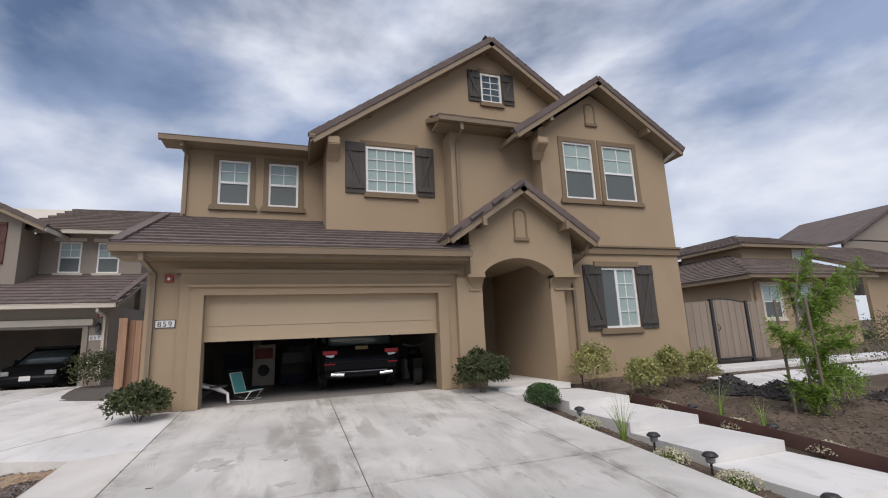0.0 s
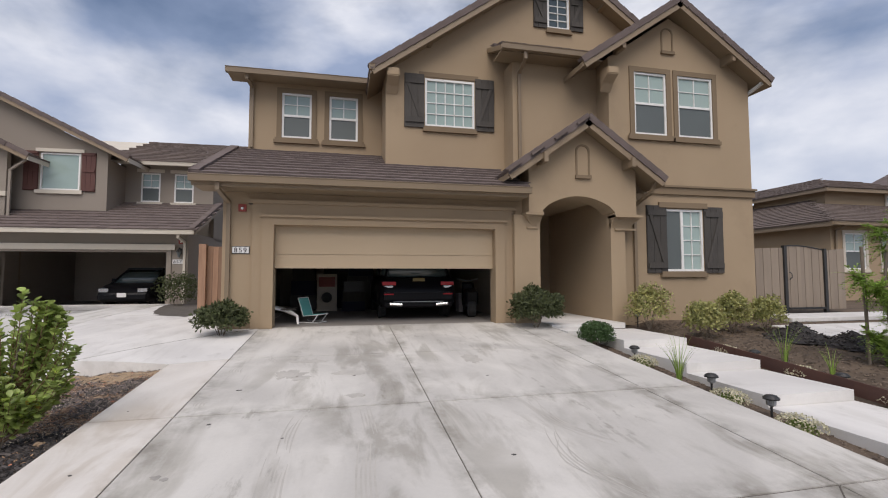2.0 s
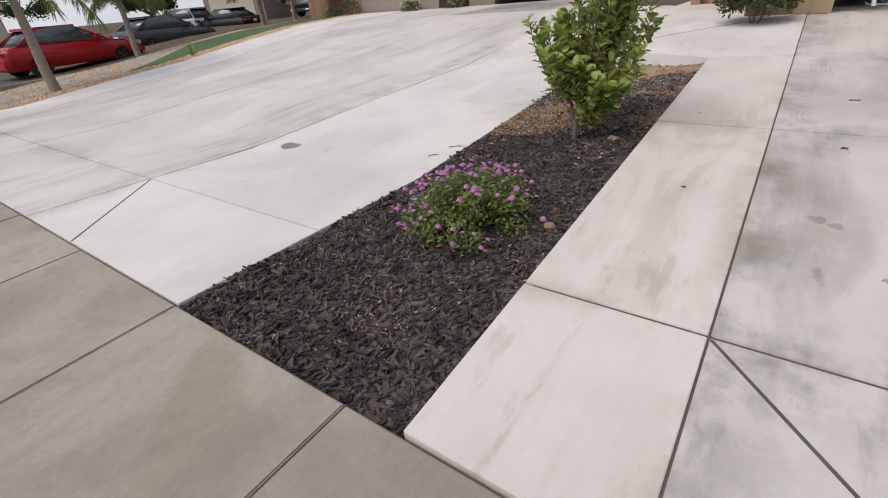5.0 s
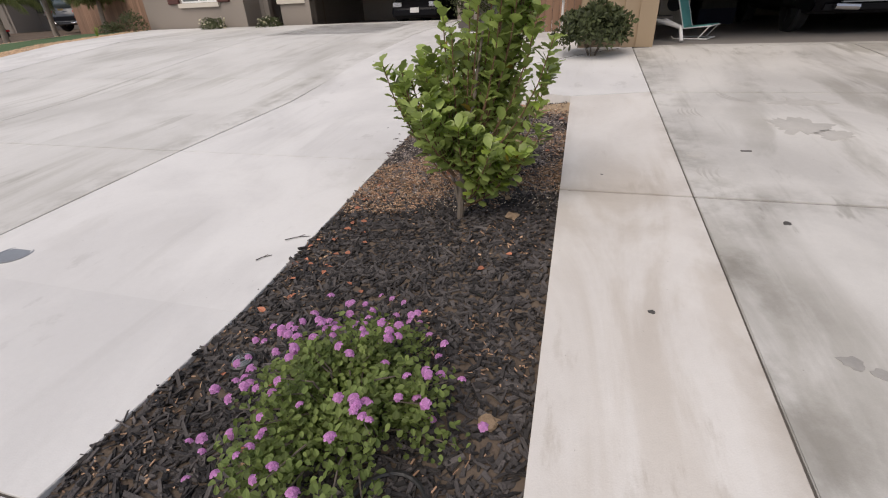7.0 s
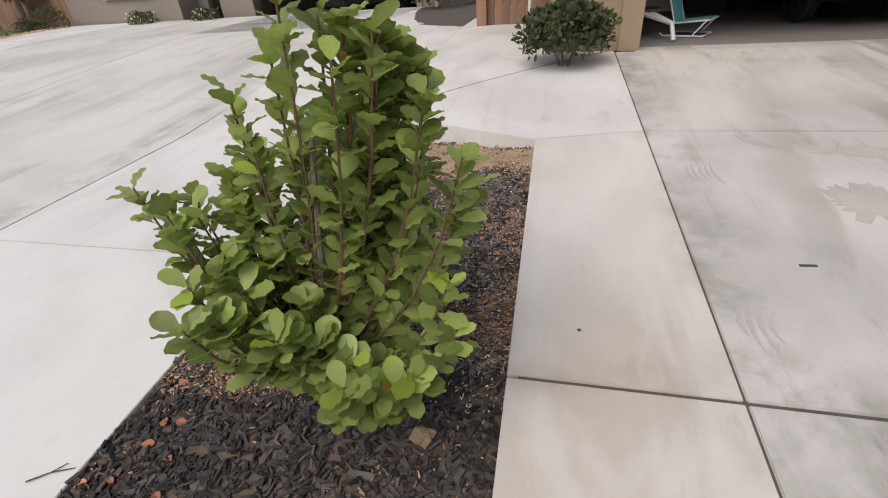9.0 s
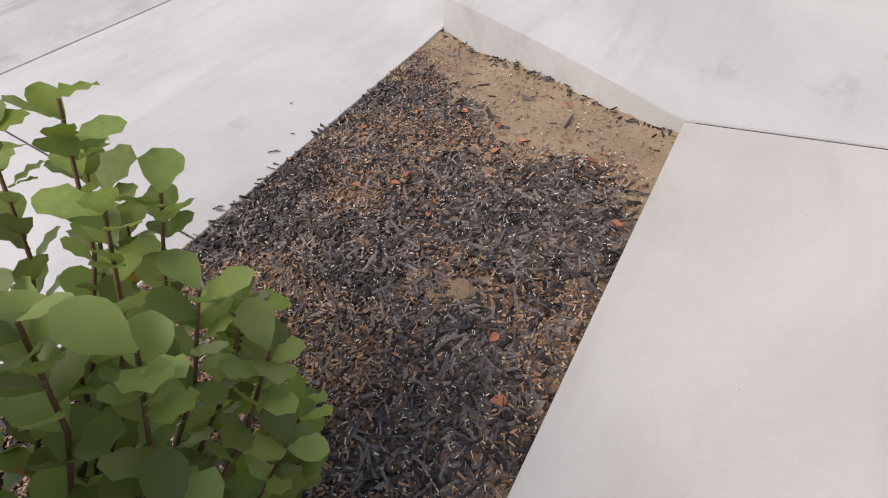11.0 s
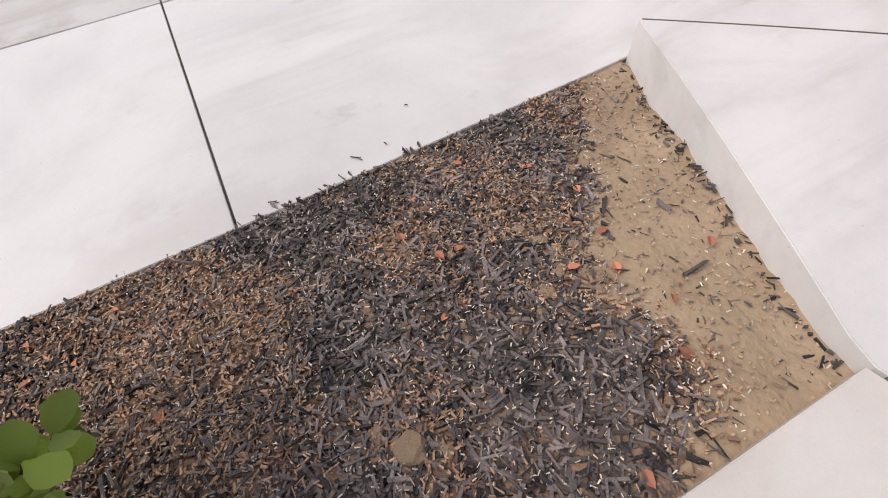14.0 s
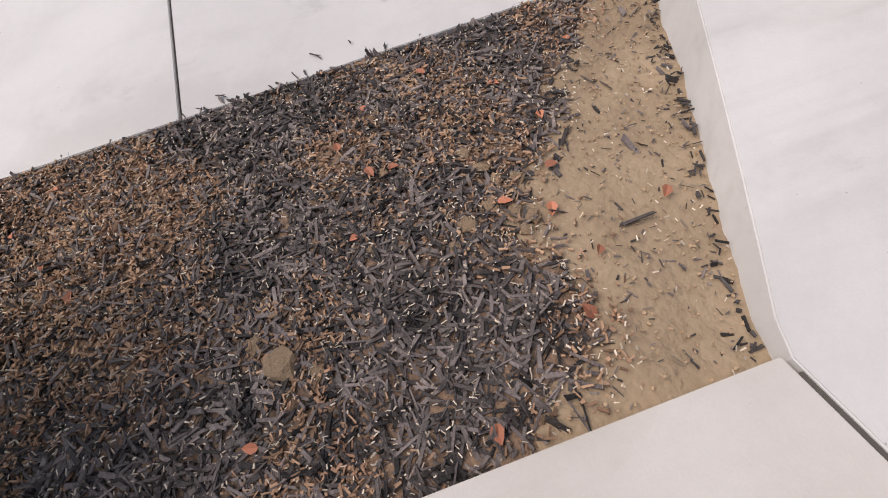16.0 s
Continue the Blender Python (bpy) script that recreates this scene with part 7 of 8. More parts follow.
def clod_mesh(seed, material):
    b = bmesh.new()
    bmesh.ops.create_icosphere(b, subdivisions=2, radius=1.0)
    for v in b.verts:
        v.co *= 1 + 0.6 * noise.noise(v.co * 1.9 + Vector((seed * 5, 0, 0))) + 0.12 * noise.noise(v.co * 4 + Vector((seed, 3, 0)))
        v.co.z *= 0.45
    return mesh_of("dirt_clod", b, material)


CLODMAT = mat("pale_dry_clod", (0.55, 0.39, 0.25), (0.4, 0.275, 0.17), 12, 60, 0.97, 0.8)
chips("soil_crumbs", 900, (-3.6, -1.9), (0.004, 0.014), (0.003, 0.009), CLODMAT, 6, lambda x, y, r: bare(x, y) > r.normal(-0.05, 0.08), 0.0)
# fine chips share the light-brightened colour
chips("fine_mulch", 620, (-3.6, -1.9), (0.008, 0.04), (0.002, 0.006), MULCH_LIT_FADED, 7, lambda x, y, r: bare(x, y) > -0.05, 0.0)
CL = [clod_mesh(k, CLODMAT) for k in range(3)]
rg = random.Random(8)
for k, (x, y, s) in enumerate(((-1.44, -3.665, 0.045), (-1.52, -3.73, 0.024), (-1.39, -3.58, 0.022), (-1.69, -3.36, 0.02), (-1.98, -3.25, 0.018), (-1.86, -2.95, 0.028), (-1.80, -2.92, 0.022),
                               (-1.78, -2.86, 0.024), (-1.70, -2.98, 0.026), (-1.66, -2.92, 0.02), (-1.62, -2.88, 0.024), (-1.58, -2.92, 0.02), (-1.95, -2.98, 0.03), (-1.66, -3.07, 0.03), (-1.6, -3.13, 0.022),
                               (-1.18, -6.52, 0.035), (-1.3, -5.0, 0.04), (-1.2, -4.6, 0.03), (-1.36, -4.75, 0.025))):
    ob = new("dirt_clod", CL[k % 3])
    ob.matrix_basis = Matrix.Translation((x, y, z_soil(x, y) + s * 0.45)) @ Euler((0, 0, rg.uniform(0, 6))).to_matrix().to_4x4() @ Matrix.Scale(s, 4)
    tagged(ob, "dry tan clod of earth on mulch", "clod", "dirt clods")
fl = leaf_mesh("fallen_leaf", [(Vector((0, -0.5, 0.1)), Vector((0, 1, 0)), Vector((0, 0, 1)), 1.0)], DRYLEAF, None, 0.35)
for k in range(58):
    if k < 10:
        x, y = ((-1.09, -3.21), (-2.22, -2.76), (-1.77, -2.75), (-1.53, -2.52), (-2.07, -4.40), (-1.16, -3.95), (-1.43, -2.78), (-1.9, -4.28), (-1.62, -2.82), (-1.75, -3.4))[k]
    elif k < 34:
        y = rg.uniform(-6.0, -4.4)
        x = -2.53 + abs(rg.gauss(0, 0.16))
    else:
        x, y = rg.uniform(-2.5, -1.1), rg.uniform(-7.6, -2.4)
    ob = new("fallen_leaf", fl)
    s = rg.uniform(0.03, 0.05)
    ob.matrix_basis = Matrix.Translation((x, y, z_soil(x, y) + 0.018)) @ Euler((rg.uniform(-.3, .3), rg.uniform(-.3, .3), rg.uniform(0, 6))).to_matrix().to_4x4() @ Matrix.Scale(s, 4)
    tagged(ob, "fallen orange-red dry leaf on mulch", "leaf", "fallen leaves")
rg = random.Random(12)
TWIG = mat("twig_bark", (0.07, 0.06, 0.05), (0.05, 0.04, 0.035), 20, 60, 0.9, 0.2)
for x, y, a, L in ((-2.68, -3.35, 40, 0.06), (-2.62, -3.75, 60, 0.045), (-2.7, -3.2, 10, 0.02), (-2.9, -3.0, 80, 0.015), (-2.66, -5.3, 30, 0.16), (-2.75, -5.55, 50, 0.1)):
    b = bmesh.new()
    tube(b, [(-L / 2, 0, 0.004), (0, L * 0.06, 0.006), (L / 2, 0, 0.004)], 0.0035, 5, 0.002)
    tube(b, [(0, L * 0.06, 0.006), (L * 0.3, L * 0.2, 0.006)], 0.0025, 5, 0.0015)
    solid("twig", b, TWIG, "small dry twig on pale concrete", "twig", m=pose(x, y, z_nb(y) + 0.002, 0, 0, a), group="twigs on the concrete")
# drain grate and irrigation hose in the mulch, cleanout cover in the slab
dr = thing("drain_grate", "round black plastic drain grate in mulch", "drain", pose(-2.33, -6.35, z_soil(-2.33, -6.35) + 0.02))
b = bmesh.new()
turned(b, [(0.062, -0.03), (0.062, 0.0), (0.055, 0.006), (0.05, 0.0), (0.048, -0.02)], 24)
part("rim", b, BLACKMETAL, dr)
for r_ in (0.015, 0.028, 0.041):
    b = bmesh.new()
    tube(b, [(r_ * math.cos(a), r_ * math.sin(a), 0.0) for a in [2 * math.pi * k / 20 for k in range(21)]], 0.004, 5)
    part("ring", b, STEEL, dr)
b = bmesh.new()
tube(b, [(-1.42 + 0.14 * math.cos(a), -6.95 + 0.2 * math.sin(a), z_soil(-1.42, -6.95) + 0.02) for a in [0.5 + 0.25 * k for k in range(14)]], 0.009, 6)
solid("drip_hose", b, BLACKMETAL, "black irrigation hose looping in mulch", "hose")
cv = thing("cleanout_cover", "round grey metal cleanout cover in concrete", "cover", pose(-4.5, -5.8, z_nb(-5.8) + 0.001))
b = bmesh.new()
turned(b, [(0.12, -0.02), (0.12, 0.004), (0.105, 0.005), (0.1, 0.002)], 24)
part("ring", b, STEEL, cv)
b = bmesh.new()
turned(b, [(0.098, -0.01), (0.098, 0.003), (0.09, 0.004)], 24)
part("lid", b, STEEL, cv)


# ---- front bed litter ----
LITTER = mat("dull_bark_litter", (0.16, 0.12, 0.09), (0.09, 0.07, 0.055), 8, 60, 0.9, 0.4, island=0.5)
r = np.random.RandomState(9)
vs, fs = [], []
for k in range(5500):
    x, y = r.uniform(8.32, 13.0), r.uniform(-7.9, 0.1)
    if k % 4 == 0:
        x, y = r.uniform(5.97, 6.58), r.uniform(-7.9, -1.7)
    if k % 9 == 1:
        x, y = r.uniform(7.99, 8.14), r.uniform(-7.9, -2.0)
    z = ground_z(x, y) + r.uniform(0.0, 0.02)
    l, w, a = r.uniform(0.02, 0.09), r.uniform(0.006, 0.03), r.uniform(0, 6.283)
    ca, sa = math.cos(a) * 0.5, math.sin(a) * 0.5
    o = len(vs)
    for px, py, pz in ((-l, -w, 0), (l, -w, 0), (l, w, 0), (-l, w, 0), (-l * 0.8, -w * 0.7, 0.012), (l * 0.8, -w * 0.7, 0.012), (l * 0.8, w * 0.7, 0.012), (-l * 0.8, w * 0.7, 0.012)):
        vs.append((x + px * ca - py * sa, y + px * sa + py * ca, z + pz))
    fs += [tuple(o + i for i in f) for f in ((4, 5, 6, 7), (0, 1, 5, 4), (1, 2, 6, 5), (2, 3, 7, 6), (3, 0, 4, 7))]
tagged(new("bed_litter", raw("bed_litter", vs, fs, LITTER)), "dry brown bark litter over the front bed", "mulch", kind="stuff")


# ---- solar path lights ----
def path_light(m):
    t = thing("path_light", "dark solar path light with clear lens", "garden light", m, "solar lights along the path")
    b = bmesh.new()
    tube(b, [(0, 0, -0.1), (0, 0, 0.16)], 0.014, 8)
    part("stake", b, BLACKMETAL, t)
    b = bmesh.new()
    turned(b, [(0.02, 0.15), (0.05, 0.17), (0.055, 0.24)], 14)
    part("lens", b, STEEL, t)
    b = bmesh.new()
    turned(b, [(0.088, 0.235), (0.09, 0.25), (0.06, 0.28), (0.02, 0.29)], 16)
    part("cap", b, BLACKMETAL, t, smooth=False)
    return t


pl0 = path_light(pose(6.4, -2.9, ground_z(6.4, -2.9)))
for x, y in ((6.4, -4.6), (6.4, -5.5), (6.4, -6.8), (8.28, -3.5), (8.28, -4.9)):
    copy_thing(pl0, pose(x, y, ground_z(x, y)))
copy_thing(pl0, pose(8.35, -0.25, -0.06))


# ---- vehicles ----
SILVERPAINT = mat("silver_car_paint", (0.4, 0.4, 0.4), (0.36, 0.36, 0.36), 1, 10, 0.25)
def loft(bm, prof, W, slices):
    """A side outline of (x, z) carried across the width; slices: (share of half width, inset, lift)."""
    cx = sum(p[0] for p in prof) / len(prof)
    cz = sum(p[1] for p in prof) / len(prof)
    rings = []
    for s, k in slices:
        rings.append([bm.verts.new((cx + (x - cx) * (1 - k), s * W / 2, cz + (z - cz) * (1 - k * 0.8))) for x, z in prof])
    n = len(prof)
    for a, b in zip(rings, rings[1:]):
        for i in range(n):
            bm.faces.new((a[i], a[(i + 1) % n], b[(i + 1) % n], b[i]))
    bm.faces.new(rings[0])
    bm.faces.new(rings[-1][::-1])
    bmesh.ops.recalc_face_normals(bm, faces=bm.faces[:])


def wheel(parent, x, y, rad):
    b = bmesh.new()
    turned(b, [(rad * 0.66, -0.1), (rad * 0.95, -0.1), (rad, -0.07), (rad, 0.07), (rad * 0.95, 0.1), (rad * 0.66, 0.1)], 24)
    w = part("wheel", b, RUBBER, parent)
    w.matrix_basis = pose(x, y, rad, 90)
    b = bmesh.new()
    turned(b, [(rad * 0.64, -0.085), (rad * 0.64, 0.085), (rad * 0.55, 0.095), (rad * 0.5, 0.07)], 20)
    for k in range(5):
        a = 2 * math.pi * k / 5
        m = Matrix.Rotation(a, 4, "Z")
        for zz in (-0.1, 0.075):
            box(b, 0.02, rad * 0.62, -0.03, 0.03, zz, zz + 0.025, m)
    part("rim", b, SILVERPAINT, w)


def car(name, label, m, paint, kind_="sedan", group="", plate_end=1):
    """x forward. A body, glass house, wheels, lamps, bumpers and plate."""
    t = thing(name, label, "car", m, group)
    if kind_ == "suv":
        L, W, R = 4.65, 1.88, 0.36
        body = [(-2.3, 0.35), (-2.34, 0.6), (-2.28, 0.95), (-2.12, 1.08), (0.75, 1.05), (1.9, 0.95), (2.25, 0.8), (2.32, 0.5), (2.25, 0.3), (-2.2, 0.28)]
        cab = [(-2.18, 1.04), (-1.85, 1.55), (-1.5, 1.63), (-0.2, 1.64), (0.3, 1.55), (1.0, 1.04)]
    elif kind_ == "hatch":
        L, W, R = 4.4, 1.72, 0.31
        body = [(-2.2, 0.35), (-2.2, 0.85), (-2.0, 1.0), (0.9, 0.98), (1.75, 0.82), (2.12, 0.62), (2.2, 0.4), (2.1, 0.24), (-2.1, 0.24)]
        cab = [(-2.0, 0.98), (-1.2, 1.4), (-0.2, 1.49), (0.3, 1.44), (1.35, 0.92)]
    else:
        L, W, R = 4.5, 1.76, 0.31
        body = [(-2.22, 0.4), (-2.25, 0.72), (-2.1, 0.92), (-1.4, 0.95), (0.75, 0.92), (1.7, 0.8), (2.15, 0.62), (2.22, 0.4), (2.1, 0.22), (-2.1, 0.24)]
        cab = [(-1.75, 0.93), (-1.05, 1.34), (-0.5, 1.42), (0.1, 1.4), (1.05, 0.9)]
    b = bmesh.new()
    loft(b, body, W, [(-1, 0.06), (-0.97, 0.025), (-0.85, 0.0), (0, 0), (0.85, 0.0), (0.97, 0.025), (1, 0.06)])
    part("body", b, paint, t, bevel=0.045, smooth=True)
    b = bmesh.new()
    loft(b, cab, W * 0.9, [(-1, 0.12), (-0.85, 0.03), (0, 0), (0.85, 0.03), (1, 0.12)])
    g = part("cabin_glass", b, PANE, t, bevel=0.03, smooth=True)
    b = bmesh.new()
    top = sorted(cab, key=lambda p: -p[1])[:3]
    x0, x1 = min(p[0] for p in top) - 0.12, max(p[0] for p in top) + 0.1
    zt_ = max(p[1] for p in cab)
    box(b, x0, x1, -W * 0.37, W * 0.37, zt_ - 0.06, zt_ + 0.02)
    part("roof_panel", b, paint, t, bevel=0.03)
    for s in (-1, 1):
        b = bmesh.new()
        tube(b, [(cab[0][0], s * W * 0.43, cab[0][1]), (cab[1][0], s * W * 0.37, cab[1][1]), (cab[-2][0], s * W * 0.37, cab[-2][1]), (cab[-1][0], s * W * 0.43, cab[-1][1])], 0.035, 6)
        part("window_pillar", b, paint, t)
        b = bmesh.new()
        box(b, 0.55, 0.75, s * W * 0.5, s * (W * 0.5 + 0.16), 0.95, 1.08)
        part("mirror", b, paint, t, bevel=0.03)
        for x in (-1.35, 1.35):
            b = bmesh.new()
            turned(b, [(R * 1.16, -0.03), (R * 1.16, 0.03)], 24)
            o = part("wheel_arch", b, BLACKINK, t)
            o.matrix_basis = pose(x, s * (W * 0.5 - 0.035), R + 0.02, 90)
            wheel(t, x, s * (W * 0.5 - 0.1), R)
        b = bmesh.new()
        y0, y1 = sorted((s * W * (0.3 if kind_ == "suv" else 0.24), s * W * 0.475))
        zl = body[2][1] - (0.06 if kind_ == "suv" else 0.16)
        box(b, -L / 2 - 0.015, -L / 2 + 0.25, y0, y1, zl - 0.035, zl + 0.05)
        part("tail_lamp", b, LAMP_RED, t, bevel=0.03)
        if kind_ == "suv":
            b = bmesh.new()
            prism(b, [(s * W * 0.35, zl - 0.1), (s * W * 0.4, zl - 0.1), (s * W * 0.46, zl - 0.05), (s * W * 0.33, zl - 0.05)], -L / 2 - 0.02, -L / 2 + 0.1, "x")
            part("reversing_lamp", b, CHROME, t, bevel=0.008)
            b = bmesh.new()
            y0, y1 = sorted((s * W * 0.33, s * W * 0.46))
            box(b, -L / 2 - 0.055, -L / 2 - 0.03, y0, y1, 0.62, 0.65)
            part("reflector", b, LAMP_RED, t)
        b = bmesh.new()
        y0, y1 = sorted((s * W * 0.28, s * W * 0.46))
        box(b, L / 2 - 0.36, L / 2 - 0.06, y0, y1, 0.6, 0.73)
        part("headlamp", b, CHROME, t, bevel=0.03)
    for e in (-1, 1):
        b = bmesh.new()
        xx = e * (L / 2 + 0.02)
        box(b, min(xx, xx - e * 0.2), max(xx, xx - e * 0.2), -W * 0.44, W * 0.44, 0.34, 0.42 if kind_ == "suv" and e < 0 else 0.5)
        part("bumper", b, paint, t, bevel=0.03)
        b = bmesh.new()
        zz = (0.95 if kind_ == "suv" else 0.62) if e < 0 else 0.42
        xx = e * (L / 2 + 0.03)
        box(b, min(xx, xx + e * 0.012), max(xx, xx + e * 0.012), -0.15, 0.15, zz, zz + (0.08 if kind_ == "suv" and e < 0 else 0.15))
        part("number_plate", b, PLATE_Y if kind_ == "suv" else WHITE, t)
    if kind_ == "suv":
        b = bmesh.new()
        box(b, -2.38, -2.3, -0.62, 0.62, 0.44, 0.456)
        part("trim_strip", b, STEEL, t, bevel=0.008)
        b = bmesh.new()
        box(b, -2.36, -2.2, -0.84, 0.84, 0.5, 0.68)
        part("lower_bumper", b, BLACKPAINT, t, bevel=0.03)
        for s in (-1, 1):
            b = bmesh.new()
            tube(b, [(-2.42, s * 0.42, 0.38), (-2.42, s * 0.72, 0.4)], 0.045, 8)
            part("exhaust_tip", b, CHROME, t)
    return t


PLATE_Y = mat("yellow_plate", (0.2, 0.14, 0.03), (0.14, 0.1, 0.03), 6, 40, 0.5)
REDPAINT = mat("red_car_paint", (0.42, 0.012, 0.018), (0.38, 0.01, 0.015), 1, 10, 0.2)
GREYPAINT = mat("dark_grey_car_paint", (0.06, 0.065, 0.075), (0.05, 0.055, 0.06), 1, 10, 0.2)
car("suv", "black SUV parked nose-in inside the garage", pose(3.27, 3.55, 0, 0, 0, 90), BLACKPAINT, "suv")
car("hatchback", "dark hatchback parked nose-out in the neighbour's garage", NM @ pose(3.45, 2.5, 0.0, 0, 0, -90), BLACKPAINT, "hatch")
car("coupe", "red coupe parked along the kerb", pose(-21.3, -2.2, -0.7, 0, 0, 97), REDPAINT, "sedan", "parked cars")
car("sedan", "dark grey sedan parked along the kerb", pose(-24.6, 2.9, -0.66, 0, 0, 98), GREYPAINT, "sedan", "parked cars")
car("sedan", "black sedan parked across a drive", pose(-30.5, 9.8, -0.6, 0, 0, 195), BLACKPAINT, "sedan", "parked cars")
car("van", "silver car parked behind the black sedan", pose(-34.0, 8.6, -0.6, 0, 0, 195), SILVERPAINT, "suv", "parked cars")
car("suv_far", "dark SUV parked beside the far house", pose(-26.5, 14.6, 0.0, 0, 0, 100), GREYPAINT, "suv", "parked cars")

# ---- things in our garage ----
ch = thing("folding_chair", "teal folding beach chair with white tube frame", "chair", pose(0.72, 1.15, 0.0, 0, 0, 62) @ Matrix.Scale(0.8, 4))
b = bmesh.new()
for s in (-0.26, 0.26):
    tube(b, [(s, -0.35, 0.02), (s, 0.25, 0.02), (s, 0.3, 0.06)], 0.012, 6)
    tube(b, [(s, -0.38, 0.26), (s, -0.2, 0.03)], 0.012, 6)
    tube(b, [(s, -0.4, 0.25), (s, 0.1, 0.2), (s, 0.28, 0.72)], 0.012, 6)
tube(b, [(-0.26, 0.28, 0.72), (0.26, 0.28, 0.72)], 0.012, 6)
tube(b, [(-0.26, -0.4, 0.25), (0.26, -0.4, 0.25)], 0.012, 6)
tube(b, [(-0.26, -0.35, 0.02), (0.26, -0.35, 0.02)], 0.012, 6)
part("frame", b, WHITE, ch)
b = bmesh.new()
box(b, -0.25, 0.25, -0.38, 0.1, -0.006, 0.006, pose(0, 0, 0.225, -6))
part("seat", b, TEAL, ch)
b = bmesh.new()
box(b, -0.25, 0.25, -0.006, 0.006, 0.0, 0.52, pose(0, 0.11, 0.21, -19))
part("backrest", b, TEAL, ch)
lg = thing("lounge_frame", "white curved lounger lying on the garage floor", "lounger", pose(0.18, 1.1, 0.0))
b = bmesh.new()
for s in (-0.2, 0.2):
    tube(b, [(0.3, -0.55, 0.02), (0.27, -0.45, 0.2), (0.0 + s * 0.3, -0.1, 0.3), (-0.25, s, 0.36), (-0.5, s + 0.3, 0.4)], 0.028, 8)
part("frame", b, WHITE, lg)
b = bmesh.new()
box(b, -0.5, 0.2, -0.15, 0.25, 0.31, 0.34)
part("sling", b, SHUTTER, lg, bevel=0.01)
bx = thing("appliance_box", "white and red printed cardboard box", "box", pose(0.95, 4.9, 0.0))
b = bmesh.new()
box(b, -0.3, 0.3, -0.25, 0.25, 0, 1.15)
part("carton", b, CREAM, bx, bevel=0.01)
b = bmesh.new()
box(b, -0.24, 0.24, -0.256, -0.25, 0.75, 1.05)
part("printed_panel", b, REDPLASTIC, bx)
b = bmesh.new()
turned(b, [(0.16, 0), (0.16, 0.006), (0.1, 0.007)], 20)
o = part("printed_disc", b, BLACKINK, bx)
o.matrix_basis = pose(0, -0.25, 0.42, 90)
BLUE = mat("dark_blue_fabric", (0.02, 0.025, 0.05), (0.03, 0.035, 0.06), 4, 60, 0.9, 0.3)
for k, (x, y, w, d, h) in enumerate(((1.75, 4.6, 0.7, 0.5, 0.9), (2.0, 5.6, 0.9, 0.6, 1.6), (0.2, 5.5, 0.8, 0.6, 1.4), (1.2, 6.3, 0.9, 0.6, 1.8))):
    t = thing("storage_stack", "dark storage boxes stacked in the garage", "boxes", pose(x, y, 0), "storage in the garage")
    for j in range(3):
        b = bmesh.new()
        box(b, -w / 2 + 0.03 * j, w / 2 - 0.02 * j, -d / 2, d / 2, h * j / 3 + 0.002, h * (j + 1) / 3)
        part("storage_box", b, (BLUE, SHUTTER, BLACKMETAL)[(j + k) % 3], t, bevel=0.02)
scb = thing("motor_scooter", "dark scooter and gear beside the SUV", "scooter", pose(4.85, 2.2, 0, 0, 0, 80))
b = bmesh.new()
loft(b, [(-0.7, 0.35), (-0.75, 0.65), (-0.3, 0.75), (0.1, 0.7), (0.15, 0.4), (0.45, 0.35), (0.5, 0.85), (0.6, 0.9), (0.68, 0.4), (0.4, 0.22), (-0.4, 0.25)], 0.34, [(-1, 0.12), (-0.7, 0), (0.7, 0), (1, 0.12)])
part("body", b, BLACKPAINT, scb)
wheel(scb, -0.55, 0, 0.24)
wheel(scb, 0.62, 0, 0.24)
b = bmesh.new()
tube(b, [(0.5, -0.3, 1.0), (0.5, 0, 0.93), (0.5, 0.3, 1.0)], 0.018, 6)
part("handlebar", b, STEEL, scb)
b = bmesh.new()
box(b, -0.25, 0.25, -0.2, 0.2, 0, 0.55)
solid("storage_crate", b, WHITE, "pale crate with folded things in the garage", "crate", m=pose(5.1, 3.6, 0), bevel=0.02)
b = bmesh.new()
box(b, -0.02, 0.02, -0.05, 0.05, -0.06, 0.06)
solid("door_opener_switch", b, WHITE, "small switch plate on the garage wall", "switch", m=pose(-0.74, 2.1, 1.15), bevel=0.004)
dd = thing("side_door", "pale door in the garage side wall", "door", pose(-0.745, 1.0, 0))
b = bmesh.new()
box(b, -0.01, 0.02, -0.3, 0.6, 0, 2.02)
part("leaf", b, WHITE, dd, bevel=0.006)
b = bmesh.new()
turned(b, [(0.012, 0), (0.012, 0.04), (0.03, 0.05), (0.03, 0.08), (0.015, 0.09)], 12)
o = part("knob", b, CHROME, dd)
o.matrix_basis = pose(0.02, 0.52, 0.98, 0, 90)

# ---- marks left on the driveway ----
STAIN = mat("dark_rubber_mark", (0.27, 0.258, 0.238), (0.38, 0.362, 0.335), 6, 60, 0.9, 0.1, fine_amt=0.8)
TAR = mat("dark_spot", (0.06, 0.055, 0.05), (0.09, 0.085, 0.08), 6, 60, 0.8, 0.1)
rg = random.Random(17)


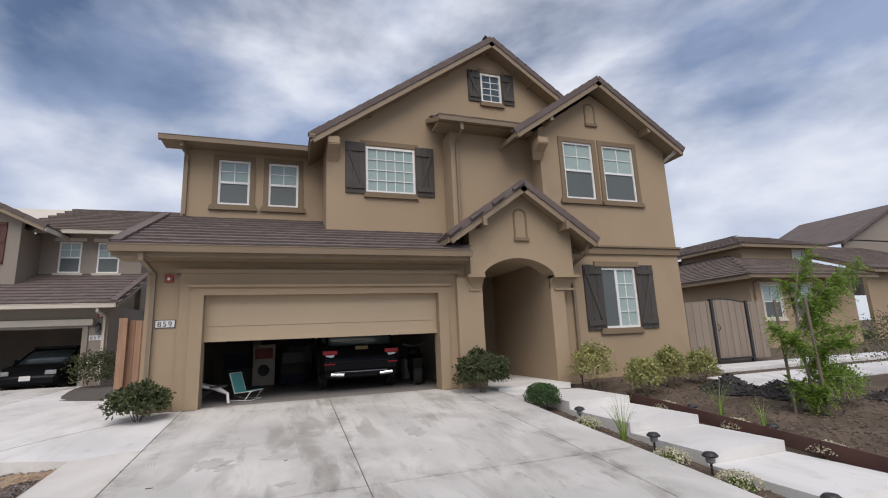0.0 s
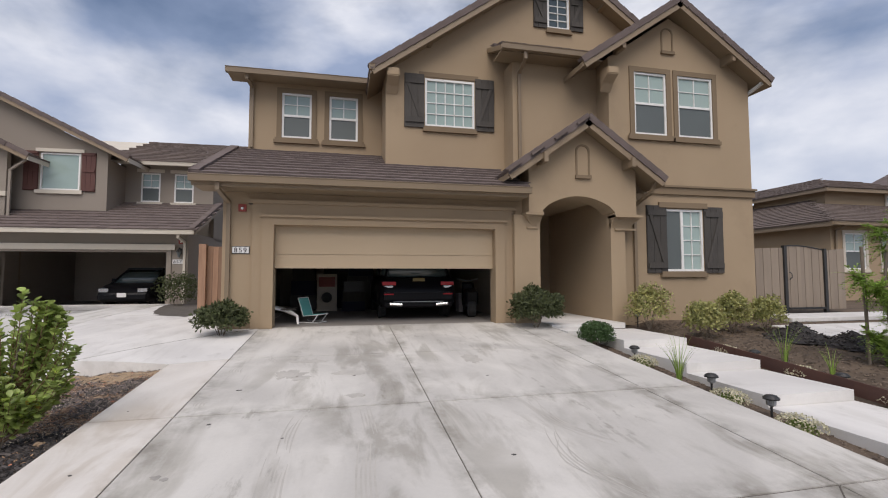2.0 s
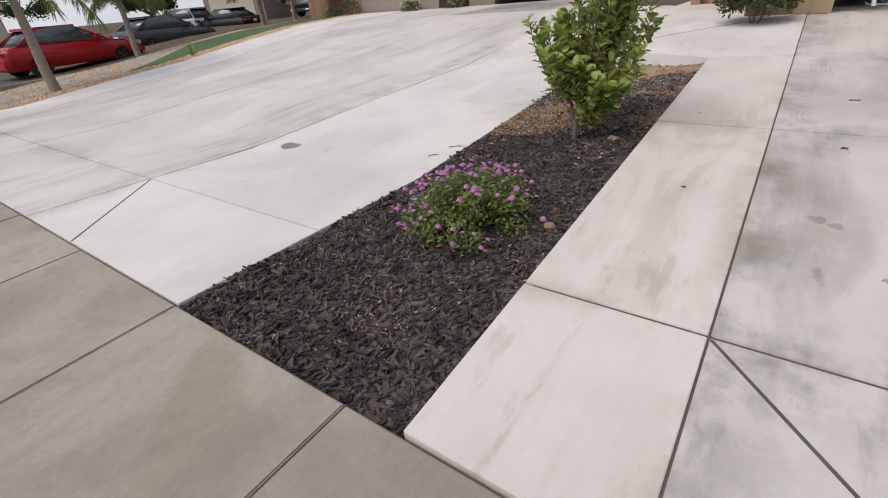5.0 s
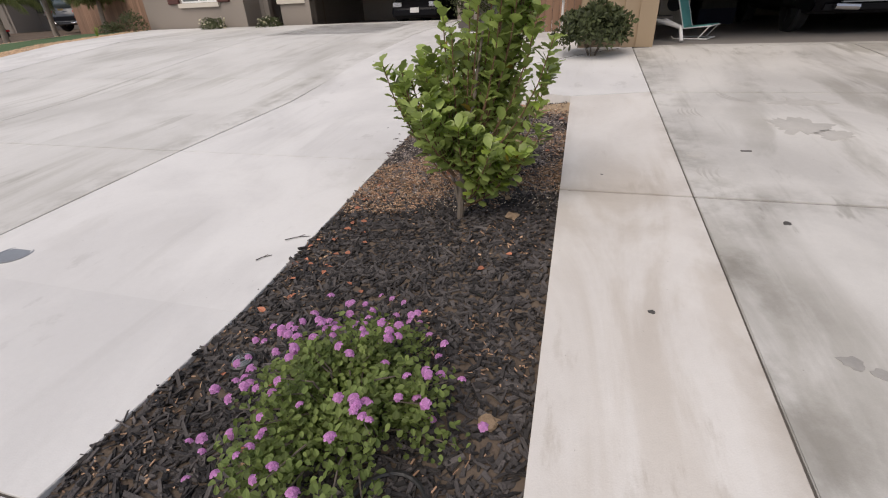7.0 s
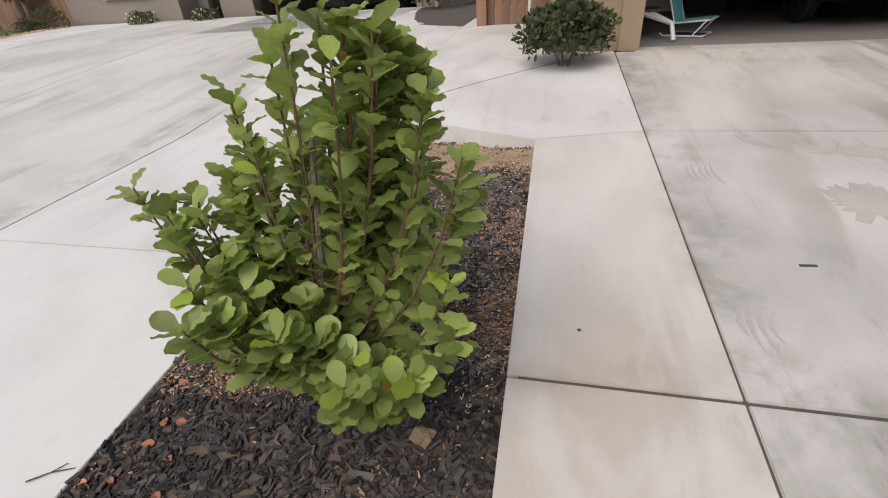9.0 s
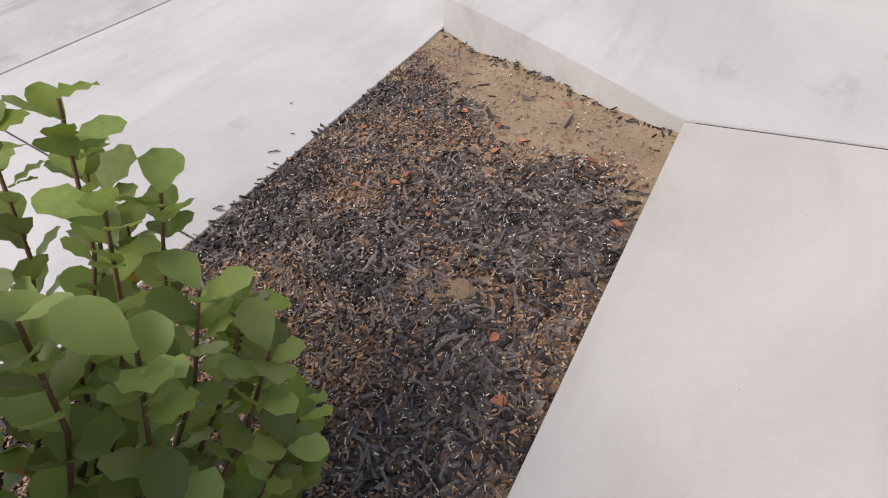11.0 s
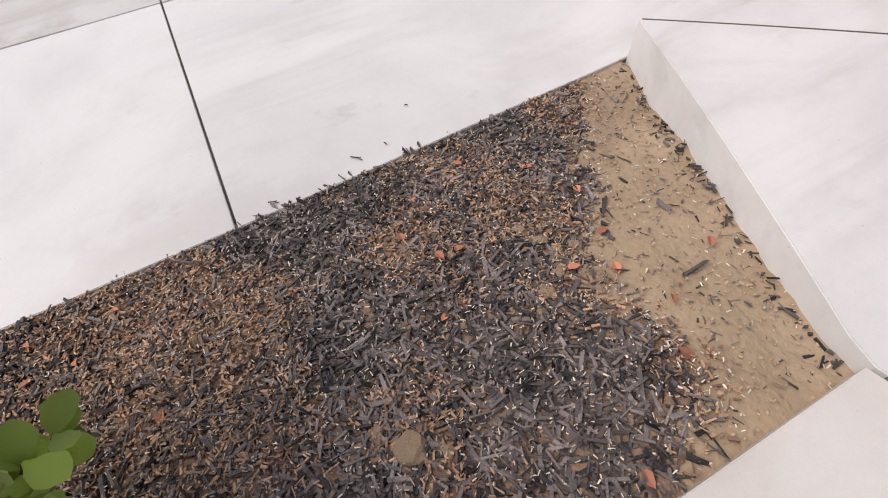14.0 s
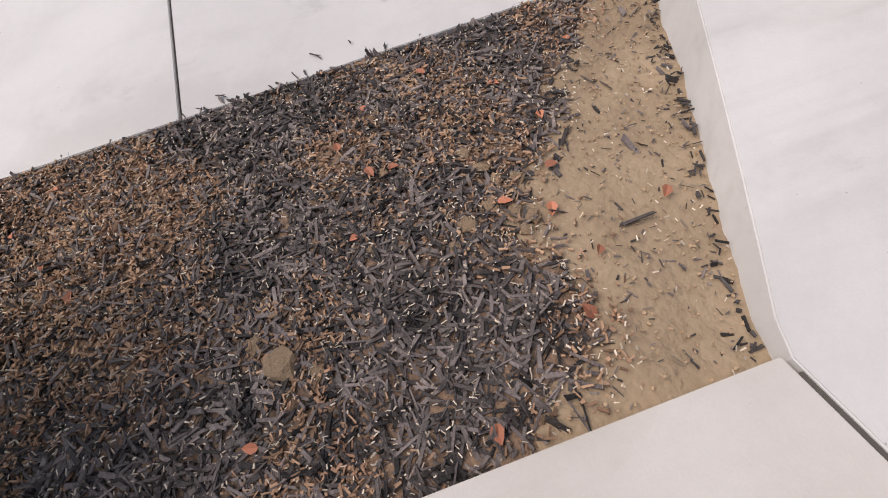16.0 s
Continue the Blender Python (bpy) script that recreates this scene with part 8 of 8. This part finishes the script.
def spot(x, y, rx, ry, m_, label, cat, n=14):
    b = bmesh.new()
    a0 = rg.uniform(0, 6)
    ring = []
    for k in range(n):
        a = 2 * math.pi * k / n
        f = 1 + 0.5 * noise.noise((math.cos(a) * 1.6 + x * 7, math.sin(a) * 1.6 + y * 7, a0)) + 0.45 * noise.noise((math.cos(a) * 6 + x, math.sin(a) * 6 + y, a0))
        px, py = x + rx * f * math.cos(a), y + ry * f * math.sin(a)
        ring.append((px, py))
    top = [b.verts.new((px, py, z_drive(py) + 0.0022)) for px, py in ring]
    low = [b.verts.new((px, py, z_drive(py) - 0.003)) for px, py in ring]
    b.faces.new(top)
    for k in range(n):
        b.faces.new((top[k], low[k], low[(k + 1) % n], top[(k + 1) % n]))
    solid("stain", b, m_, label, cat, group="spots on the driveway")


for x, y, s in ((0.157, -5.04, 0.022), (0.36, -6.73, 0.034), (0.45, -6.85, 0.03), (0.71, -6.83, 0.026), (0.3, -6.5, 0.024), (0.05, -6.06, 0.04), (0.12, -6.1, 0.03), (0.9, -5.5, 0.014), (2.9, -6.2, 0.02), (1.6, -3.6, 0.02), (3.4, -3.9, 0.016), (-0.77, -4.52, 0.008), (-0.6, -5.9, 0.014)):
    spot(x, y, s, s * 0.8, TAR if s < 0.024 else STAIN, "small dark oil spot on concrete", "stain")
b = bmesh.new()
box(b, -0.035, 0.035, -0.006, 0.006, 0, 0.006)
solid("debris_stick", b, TAR, "short dark stick lying on the driveway", "stick", m=pose(0.217, -4.0, z_drive(-4.0), 0, 0, 3), bevel=0.002)


def tyre_mark(x, y, length, ang, n=4, w=0.02, gap=0.034, bend=0.0, m_=None):
    """Parallel rubber streaks left by a turning tyre."""
    t = thing("tyre_mark", "faint grey tyre tread mark on the driveway", "tyre mark", None, "tyre marks on the driveway")
    ca, sa = math.cos(radians(ang)), math.sin(radians(ang))
    for k in range(n):
        b = bmesh.new()
        rows_ = []
        o = (k - (n - 1) / 2) * gap
        for j in range(9):
            f = j / 8
            u = (f - 0.5) * length * (0.75 + 0.25 * math.sin(k * 2.1 + x * 9))
            hw = w * 0.5 * math.sin(math.pi * (0.08 + 0.84 * f)) * (0.8 + 0.3 * noise.noise((k * 3.1, j * 0.9, x * 5)))
            row = []
            for s_ in (-1, 1):
                lx, ly = o + s_ * hw + bend * (f - 0.5) ** 2, u
                px, py = x + lx * ca - ly * sa, y + lx * sa + ly * ca
                row.append(b.verts.new((px, py, z_drive(py) + 0.0018)))
            rows_.append(row)
        for p, q in zip(rows_, rows_[1:]):
            b.faces.new((p[0], p[1], q[1], q[0]))
        part("streak", b, m_ or MARK, t)


MARK = mat("faint_rubber_mark", (0.4, 0.382, 0.352), (0.5, 0.478, 0.44), 5, 50, 0.88, 0.1, fine_amt=0.8)
for x, y, L_, a, n_, bd in ((-0.02, -3.1, 0.3, 4, 5, 0.1), (-0.11, -4.4, 0.3, -6, 4, 0.1), (0.92, -6.5, 1.3, 3, 6, 0.1), (1.62, -6.4, 1.5, -2, 5, 0.1), (1.5, -7.6, 0.9, 2, 5, 0.0),
                            (3.36, -6.4, 1.5, 6, 5, 0.7), (3.62, -5.6, 1.3, 14, 4, 0.6), (0.95, -5.4, 0.9, -4, 4, 0.1), (1.7, -5.2, 0.8, 3, 4, 0.0), (2.9, -7.6, 0.9, 20, 4, 0.3), (0.4, -2.6, 0.5, 30, 3, 0.2)):
    tyre_mark(x, y, L_, a, n_, 0.022, 0.036, bd)
for x, y, rx_, ry_ in ((0.72, -3.4, 0.2, 0.2), (1.55, -3.45, 0.24, 0.1), (1.6, -4.42, 0.12, 0.06), (3.44, -3.0, 0.12, 0.26), (-0.12, -4.1, 0.07, 0.05), (1.0, -2.75, 0.25, 0.08), (0.9, -3.6, 0.12, 0.1)):
    spot(x, y, rx_, ry_, MARK, "faded grey damp patch on concrete", "stain", 48)
